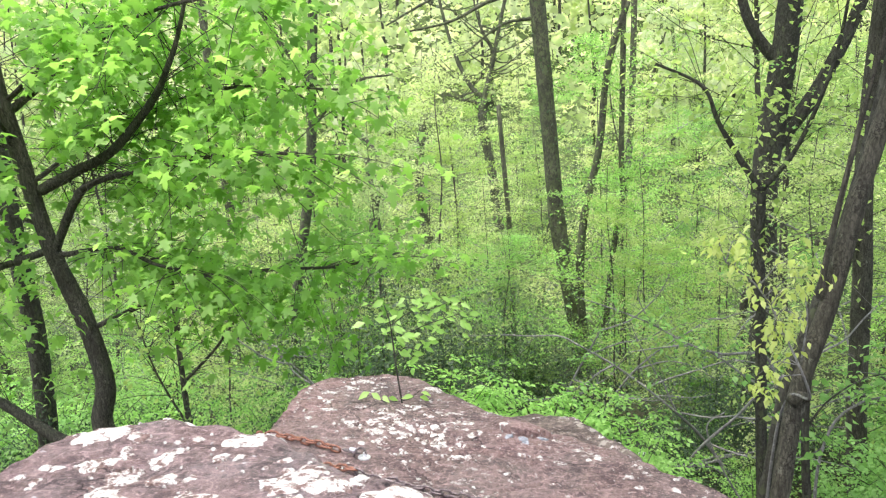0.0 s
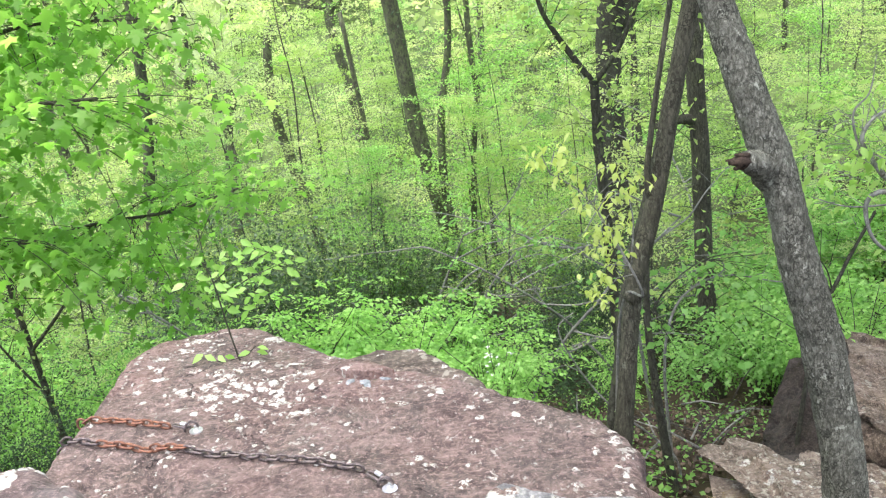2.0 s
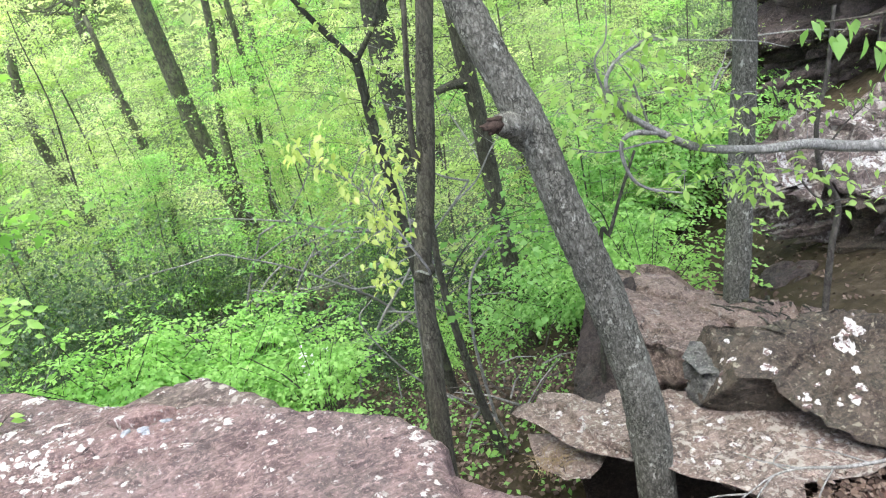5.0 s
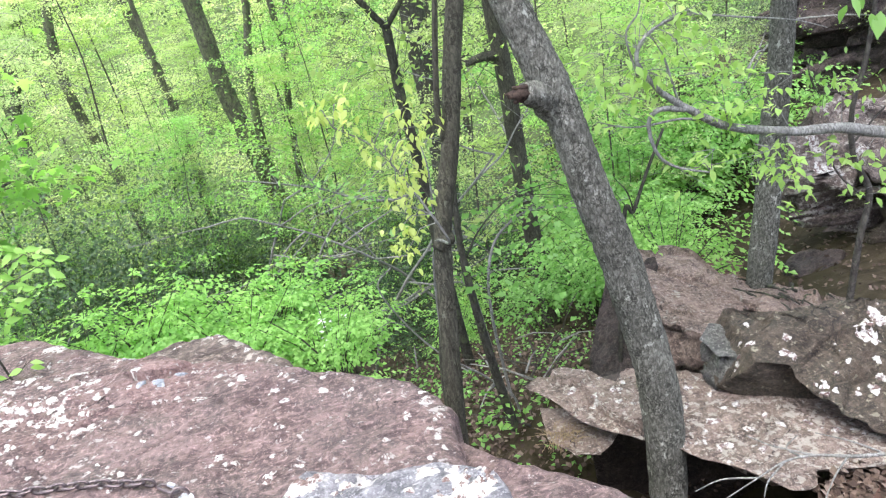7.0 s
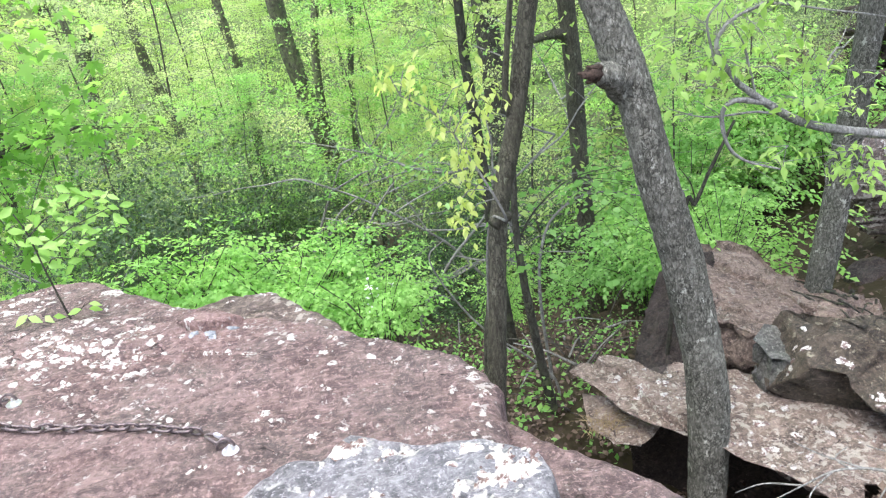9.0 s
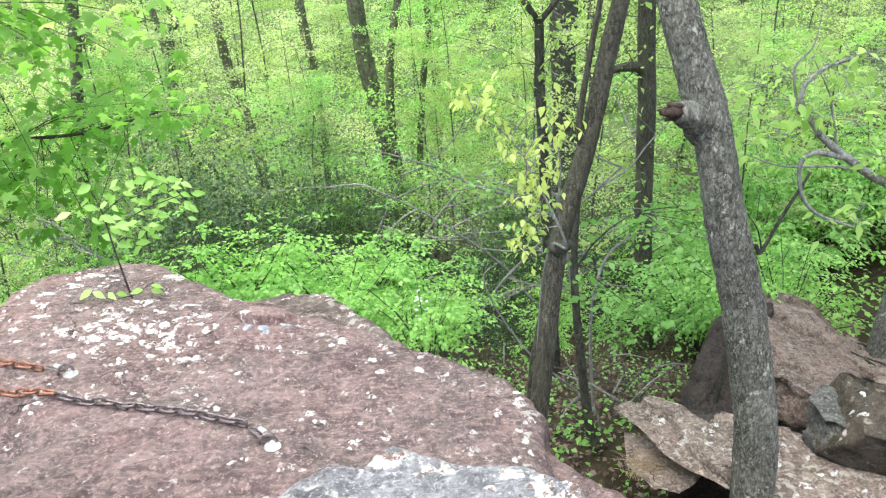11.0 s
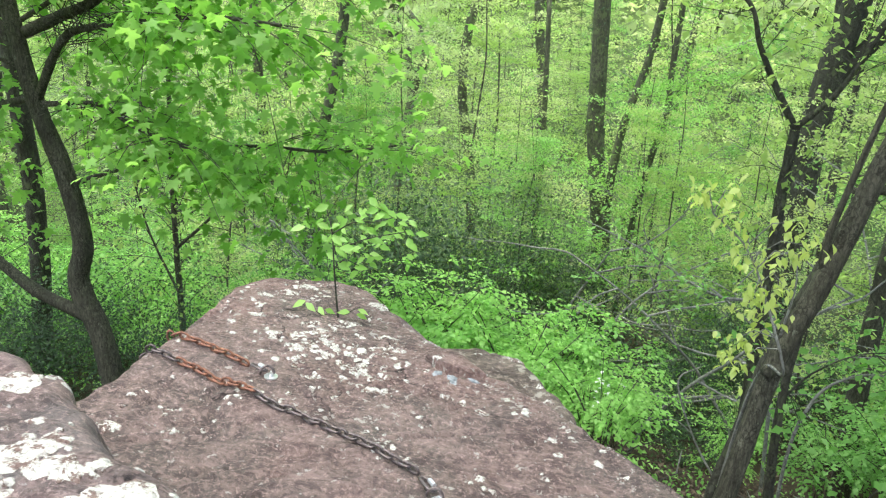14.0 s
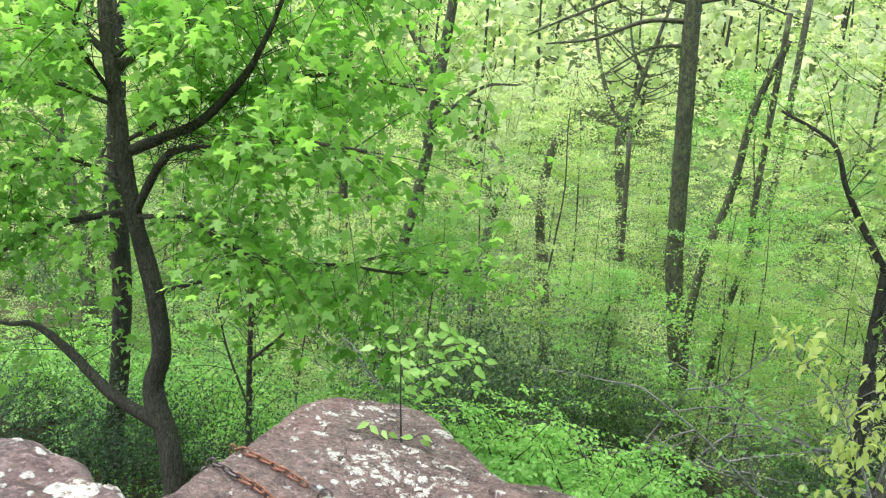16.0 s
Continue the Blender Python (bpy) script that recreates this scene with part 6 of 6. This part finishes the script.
def crooked(seed, label, x, y, h, lean):
    """Half-bare sapling: a bent stem, wandering side boughs, fine twigs and few leaves."""
    rng = random.Random(seed)
    g = ground_z(x, y)
    line, p, d = [(x, y, g - 0.2)], Vector((x, y, g)), Vector((lean * 0.35, 0, 1)).normalized()
    for _ in range(7):
        d = (d + Vector((rng.gauss(lean * 0.12, 0.16), rng.gauss(0, 0.12), 0.05))).normalized()
        p = p + d * h / 7
        line.append(tuple(p))
    boughs = []
    for k in range(7):
        q = Vector(line[2 + k % 6])
        e = Vector((rng.choice((-1, 1, 1 if lean > 0 else -1)) * rng.uniform(0.6, 1), rng.uniform(-0.5, 0.3), rng.uniform(-0.05, 0.5))).normalized()
        way = [tuple(q)]
        for _ in range(5):
            e = (e + Vector((rng.gauss(0, 0.2), rng.gauss(0, 0.2), rng.gauss(0.02, 0.28)))).normalized()
            q = q + e * h * rng.uniform(0.06, 0.12)
            way.append(tuple(q))
        boughs.append(way)
    t = tree_near(label, BARK_PALE, line, 0.02, 0.009, [(w, 0.011, 0.004) for w in boughs], 7)
    twigwork = []
    for w in boughs:
        twigwork += side_twigs(rng, w, 9, 0.3, 0.9, 0.05, first=0.1)
    leafy(t, BARK_PALE, twigwork, seed, 5, 0.04, SIMPLE, LEAF_LIGHT, 0.4, 0.3, 0.06, 0.5, 0.0022, start=0.4)
    return t


for k, (x, y, h, lean) in enumerate(((1.2, 7.4, 2.8, 0.8), (2.5, 8.3, 3.0, -0.7), (-0.3, 8.8, 2.6, 0.5), (3.9, 9.0, 3.2, -0.6), (-1.9, 8.6, 2.6, -0.5), (0.5, 9.6, 3.0, 0.9), (4.9, 8.2, 2.8, 0.6))):
    crooked(900 + k, "crooked half-bare sapling with pale curling twigs", x, y, h, lean)
OPEN = ((2.35, 5.3, 0.95), (2.9, 7.6, 0.75), (0.5, 13.4, 1.3), (5.1, 7.0, 0.75), (4.6, 5.6, 0.6), (1.5, 4.6, 0.45), (4.5, 10.2, 0.9), (1.0, 9.6, 0.6))


def bare(x, y):
    """Places where the leaf litter lies open."""
    return any((x - a) ** 2 + (y - b) ** 2 < r * r for a, b, r in OPEN)


R = random.Random(5)


LANDMARKS = ((-1.6, 24.0, 0.4), (-2.95, 20.0, 0.25), (-4.3, 20.0, 0.25), (0.35, 15.0, 0.4), (1.0, 14.0, 0.25), (-3.4, 11.6, 0.4), (3.2, 11.0, 0.6))


def glade(x, y, marks=LANDMARKS):
    """Open lanes between the rocks and the large trunks of the valley."""
    return any(y < ty + 0.5 and abs(x - 0.65 - (tx - 0.65) * (y - 0.45) / (ty - 0.45)) < w * (0.4 + 0.6 * y / ty) for tx, ty, w in marks)


def scatter(kinds, weights, count, ylo, yhi, clear, smin, smax):
    """Plants copies over the slope, wider with distance, at least clear apart."""
    spots, tries = [], 0
    while len(spots) < count and tries < 6000:
        tries += 1
        y = ylo + (yhi - ylo) * R.random() ** 0.8
        x = R.uniform(-1.1 * y - 1, 0.95 * y + 1.2)
        if any((x - a) ** 2 + (y - b) ** 2 < clear * clear for a, b in spots):
            continue
        if 7.4 < y < 12.5 and -0.42 * y < x < 0.17 * y and R.random() < 0.85:
            continue
        if x > 4.0 and y < 10.5 and x > 0.55 * y + 1.2:
            continue
        if y < 8.5 and (x < -1.3 and (y < 7 or R.random() < 0.7) or 0.9 < x < 3.2 and R.random() < 0.55):
            continue
        if 11 < y < 24 and abs(x - 0.6 + 0.09 * (y - 0.5)) < 0.8:
            continue
        if bare(x, y) or (kinds[0] is KINDS[0] and glade(x, y) and R.random() < 0.85):
            continue
        spots.append((x, y))
        k = R.choices(range(len(kinds)), weights)[0]
        m = place(kinds[k], x, y, R.uniform(smin, smax), R.uniform(0, 6.28))
        copy_thing(kinds[k], m)


scatter(KINDS, (4, 5, 2.2, 0.5, 0.8), 100, 13, 38, 1.25, 0.7, 1.1)
scatter(KINDS[:3], (3, 2, 3), 12, 7.5, 11, 1.5, 0.35, 0.5)
for k in range(22):
    x, y = -5.6 + 0.42 * k + R.uniform(-0.3, 0.3), R.uniform(11.4, 14.0)
    if not glade(x, y, LANDMARKS[3:]):
        copy_thing(KINDS[(0, 2, 1)[k % 3]], place(KINDS[0], x, y, R.uniform(0.48, 0.68), R.uniform(0, 6.28)))
scatter(SHRUBS, (4, 3, 3, 0.6, 0, 0), 80, 5.0, 12, 0.75, 0.45, 0.95)
# The dark shrubs among these stand in for shaded gaps between bushes.
scatter(SHRUBS, (0, 0, 0, 4, 2, 2), 60, 12, 28, 0.9, 0.7, 1.3)
for k in range(13):
    copy_thing(SHRUBS[(0, 2, 0)[k % 3]], place(SHRUBS[0], -1.25 + 0.16 * k + R.uniform(-0.12, 0.12), 6.5 + 0.9 * R.random(), R.uniform(1.0, 1.25), R.uniform(0, 6.28)))
EVERGREEN = evergreen(207, "dark young evergreen tree with dense fine foliage, some copies added for shade", 3.0, 5600, 0.055, LEAF_DARK, BARK_DARK)
# Evergreens behind the rock tip; the others are added as stand-ins for shade.
SPOTS = ((-2.3, 9.6), (-1.5, 10.5), (-1.0, 11.6), (-0.4, 12.2), (0.3, 12.6), (-1.9, 11.4), (2.9, 10.2), (4.1, 10.4), (2.0, 9.6), (2.8, 9.8), (-4.6, 6.4), (-6.4, 7.0), (-2.9, 5.9), (-3.9, 6.0), (-2.0, 6.2), (-5.0, 5.6))
for k, (x, y) in enumerate(SPOTS):
    m = place(EVERGREEN, x, y, R.uniform(0.9, 1.15) * (0.45 if y < 8.6 else 1.05 if x < 0 else 0.65), R.uniform(0, 6.28))
    if k:
        copy_thing(EVERGREEN, m)
    else:
        EVERGREEN.matrix_basis = m
for x, y in ((3.2, 6.2), (3.6, 6.8), (3.0, 7.2), (4.1, 7.6), (3.5, 5.7), (2.8, 6.6), (4.6, 8.4), (5.2, 8.8), (3.9, 8.6), (5.5, 7.4), (4.0, 6.6), (3.3, 7.9), (5.6, 6.6), (2.6, 5.6), (4.4, 7.1), (4.2, 7.3), (5.6, 7.2), (5.3, 8.0), (4.7, 8.0), (5.9, 8.2), (4.3, 8.1), (3.8, 7.4), (5.9, 7.4), (6.3, 8.8), (5.5, 9.2)):
    if bare(x, y):
        continue
    copy_thing(SHRUBS[(0, 1, 2)[int(10 * x) % 3]], place(SHRUBS[0], x, y, R.uniform(0.55, 0.9) * (1.0 if x < 4.1 else 1.4), R.uniform(0, 6.28)))
for k in range(16):
    x, y = -7.6 + 0.38 * k + R.uniform(-0.3, 0.3), R.uniform(7.4, 10)
    copy_thing(SHRUBS[(0, 1, 2)[k % 3]], place(SHRUBS[0], x, y, R.uniform(0.9, 1.3), R.uniform(0, 6.28)))
for k, ob in enumerate(KINDS):
    ob.matrix_basis = place(ob, -14 + 7 * k, 30 + 2 * k, 1.0, k)
for k, ob in enumerate(SHRUBS):
    ob.matrix_basis = place(ob, -5 + 2.1 * k, 9.3 if k < 4 else 15, 1.0, k)


# ---- far hillside woods ----
def far_woods():
    rng = np.random.default_rng(9)
    C, T = [], []
    for _ in range(440):
        y = 40 + 110 * rng.random() ** 1.3
        x = rng.uniform(-1.2 * y, 1.1 * y)
        g = ground_z(x, y)
        h, w = rng.uniform(7, 13), rng.uniform(2.0, 3.6)
        n = 110
        d = rng.normal(size=(n, 3))
        d /= np.linalg.norm(d, axis=1)[:, None]
        rad = rng.uniform(0.35, 1.0, n)[:, None] ** 0.5
        C.append(d * rad * np.array([w, w, h * 0.42]) + np.array([x, y, g + h * 0.55]) + rng.normal(0, 0.3, (n, 3)))
        T.append((x, y, g, h))
    C = np.concatenate(C)
    half = len(C) // 2
    for k, (mat, part_c) in enumerate(((LEAF_FAR_HAZE, C[:half]), (LEAF_PALE_HAZE, C[half:]))):
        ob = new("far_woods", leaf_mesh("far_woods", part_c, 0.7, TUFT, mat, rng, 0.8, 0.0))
        tagged(ob, "spring woods covering the far hillside, paled for haze", "woods", kind="stuff")
    V, F = [], []
    for x, y, g, h in T:
        tube(V, F, [Vector((x, y, g - 0.5)), Vector((x + 0.2, y, g + h * 0.5)), Vector((x + rng.normal(0, 0.5), y, g + h))], 0.16, 0.04, 5, cap=False)
    tagged(mesh_object("far_trunks", V, F, BARK_DARK), "thin dark trunks of the far hillside woods", "woods", kind="stuff")


far_woods()


# ---- undergrowth and litter ----
def undergrowth():
    rng = np.random.default_rng(17)
    for count, y0, y1, size, high, mat in ((5000, 3.9, 12, 0.05, 0.16, LEAF_SHRUB), (26000, 18, 30, 0.075, 0.5, LEAF_SHRUB), (60000, 28, 60, 0.17, 1.8, LEAF_LIGHT), (60000, 50, 130, 0.6, 3.0, LEAF_FAR_HAZE)):
        y = rng.uniform(y0, y1, count * 3)
        x = rng.uniform(-1.15, 1.0, count * 3) * (y + 1.5)
        C = []
        for a, b in zip(x, y):
            d = noise.noise(Vector((a * 0.55, b * 0.55, 3))) + 0.5 * noise.noise(Vector((a * 1.6, b * 1.6, 8)))
            if bare(a, b) or d < (0.12 if y1 < 15 else -0.45 if y1 < 50 else -2) or (a > 2.0 and b < 4.8) or (a > 3.8 and b < 9 and a > 0.5 * b + 1):
                continue
            C.append((a, b, ground_z(a, b) + abs(rng.normal(0, 1)) * high * min(1, 0.5 + abs(d))))
            if len(C) >= count:
                break
        ob = new("undergrowth", leaf_mesh("undergrowth", C, size, SIMPLE if y1 < 15 else BLADE, mat, rng, 0.45, 0.2))
        tagged(ob, "low green undergrowth covering the forest floor", "undergrowth", kind="stuff")
    C = []
    while len(C) < 1300:
        a, b = rng.uniform(0.6, 3.1), rng.uniform(3.5, 6.0)
        d = noise.noise(Vector((a * 1.7, b * 1.7, 5)))
        if d > -0.05:
            C.append((a, b, ground_z(a, b) + 0.03 + abs(rng.normal(0, 0.14)) * (0.6 + d)))
    ob = new("undergrowth", leaf_mesh("undergrowth", C, 0.034, SIMPLE, LEAF_SHRUB, rng, 0.45, 0.2))
    tagged(ob, "small green seedlings among rocks and litter", "undergrowth", kind="stuff")
    C = []
    while len(C) < 7000:
        a, b = rng.uniform(-1, 6), rng.uniform(2.0, 9)
        C.append((a, b, ground_z(a, b) + 0.012 + 0.02 * rng.random()))
    while len(C) < 15000:
        a, b = rng.uniform(0.4, 3.6), rng.uniform(3.2, 6.2)
        C.append((a, b, ground_z(a, b) + 0.012 + 0.03 * rng.random()))
    for _ in range(3500):
        a, b = rng.uniform(2.42, 3.4), rng.uniform(1.5, 2.4)
        C.append((a, b, -0.875 + 0.03 * rng.random()))
    ob = new("leaf_litter", leaf_mesh("leaf_litter", C, 0.036, SIMPLE, LITTER, rng, 0.45, 0.0))
    tagged(ob, "dry brown leaf litter on the ground", "leaf litter", kind="stuff")


undergrowth()


# ---- small things ----
def path_strip():
    V, F, way = [], [], spline([(3.9, 5.0, 0), (4.35, 5.9, 0), (4.7, 6.6, 0), (4.9, 7.6, 0), (4.6, 9, 0)], 8)
    for i, p in enumerate(way):
        d = (way[min(i + 1, len(way) - 1)] - way[max(i - 1, 0)]).normalized()
        for k in range(7):
            u = (k / 6 - 0.5) * (0.75 + 0.15 * noise.noise(p * 2))
            x, y = p.x - d.y * u, p.y + d.x * u
            V.append((x, y, ground_z(x, y) + 0.03 - 0.12 * abs(k / 6 - 0.5)))
    F = [(i * 7 + k, i * 7 + k + 1, i * 7 + k + 8, i * 7 + k + 7) for i in range(len(way) - 1) for k in range(6)]
    tagged(mesh_object("path", V, F, EARTH), "worn red earth path between the rocks", "path", kind="structure")


path_strip()
dead = [[(3.1, 2.2, -0.76), (2.67, 2.31, -0.74), (2.55, 2.36, -0.74), (2.45, 2.42, -0.74), (2.34, 2.44, -0.74), (2.21, 2.42, -0.75), (2.07, 2.41, -0.78)], [(2.45, 2.42, -0.74), (2.35, 2.52, -0.73), (2.29, 2.61, -0.72)], [(2.41, 2.43, -0.74), (2.37, 2.47, -0.71), (2.44, 2.5, -0.7)],
        [(2.34, 2.44, -0.74), (2.24, 2.4, -0.76), (2.2, 2.37, -0.8)], [(2.21, 2.42, -0.75), (2.11, 2.5, -0.78), (2.0, 2.51, -0.8)], [(2.55, 2.36, -0.74), (2.46, 2.32, -0.77), (2.36, 2.26, -0.82)], [(2.67, 2.31, -0.74), (2.6, 2.4, -0.72), (2.52, 2.5, -0.72)]]
t = thing("fallen_branch", dead[0][0], "pale dead branch lying on the slab", "branch")
for i, ln in enumerate(dead):
    V, F = [], []
    tube(V, F, spline(rel(ln, t.location), 6), 0.009 if i == 0 else 0.0045, 0.002, 7, 0.1)
    mesh_object("twig" if i else "stick", V, F, BARK_PALE, t)

t = thing("flowering_plant", (0.88, 6.0, ground_z(0.88, 6.0)), "tall plant with small white flowers on the slope", "plant")
rf = np.random.default_rng(77)
V, F = [], []
for k in range(16):
    a = Vector((rf.normal(0, 0.15), rf.normal(0, 0.12), -0.05))
    tube(V, F, [a, a + Vector((rf.normal(0, 0.05), 0, 0.4)), a + Vector((rf.normal(0, 0.08), 0.02, -1.54 - t.location.z))], 0.005, 0.002, 4, cap=False)
mesh_object("stemwork", V, F, BARK_BROWN, t)["kind"] = "stuff"
crown(t, np.stack([rf.normal(0, 0.12, 20), rf.normal(0, 0.1, 20), -1.53 - t.location.z + rf.normal(0, 0.04, 20)], 1), 0.034, TUFT, PETAL, 5, 0.3, 0, name="blossom")
crown(t, np.stack([rf.normal(0, 0.2, 300), rf.normal(0, 0.16, 300), -1.72 - t.location.z + rf.normal(0, 0.1, 300)], 1), 0.045, SIMPLE, LEAF_SHRUB, 6, 0.3, 0, name="foliage")

block_top = surface(block_rock)
o = block_top.ray_cast(Vector((3.58, 3.85, 2)), Vector((0, 0, -1)))[0]
t = thing("brushwood", o, "heap of dark dead twigs on the reddish block", "brushwood")
rb = random.Random(12)
for k in range(34):
    V, F = [], []
    a = o + Vector((rb.gauss(0, 0.13), rb.gauss(0, 0.17), 0))
    b = a + Vector((rb.uniform(-1, 1), rb.uniform(-1, 1), 0)) * rb.uniform(0.08, 0.2)
    ends = [block_top.ray_cast(Vector((p.x, p.y, 2)), Vector((0, 0, -1)))[0] for p in (a, b)]
    if None in ends:
        continue
    lift = Vector((0, 0, 0.008 + 0.02 * rb.random()))
    a, b = ends[0] - o + lift, ends[1] - o + lift
    tube(V, F, [a, a.lerp(b, 0.5) + Vector((0, 0, 0.01)), b], rb.uniform(0.005, 0.012), 0.004, 6, 0.1)
    mesh_object("twig", V, F, BARK_DARK, t)
t = thing("grass_tuft", (1.74, 3.18, -0.95), "tuft of dry straw-coloured grass on the slab's tip", "grass")
V, F = [], []
for k in range(90):
    a = Vector((rb.gauss(0, 0.04), rb.gauss(0, 0.03), 0.0))
    d = Vector((rb.gauss(0, 0.5), rb.gauss(-0.2, 0.5), 1)).normalized() * rb.uniform(0.06, 0.13)
    tube(V, F, [a, a + d * 0.6, a + d + Vector((d.x * 0.6, d.y * 0.6, -0.03))], 0.0016, 0.0006, 3, cap=False)
mesh_object("straw", V, F, STRAW, t)["kind"] = "stuff"

for bx, by, n in ((1.95, 4.3, 16), (1.2, 4.9, 14), (2.3, 5.0, 12)):
    t = thing("brushwood", (bx, by, ground_z(bx, by)), "dead grey twigs lying among the leaf litter", "brushwood")
    for k in range(n):
        V, F = [], []
        a = Vector((rb.gauss(0, 0.28), rb.gauss(0, 0.25), 0.03 + 0.1 * rb.random()))
        d = Vector((rb.uniform(-1, 1), rb.uniform(-1, 1), rb.uniform(-0.05, 0.5))) * rb.uniform(0.2, 0.5)
        tube(V, F, [a, a + d * 0.5 + Vector((0, 0, 0.03)), a + d], rb.uniform(0.004, 0.01), 0.003, 6, 0.1)
        mesh_object("twig", V, F, BARK_PALE if k % 3 == 0 else BARK_MID, t)
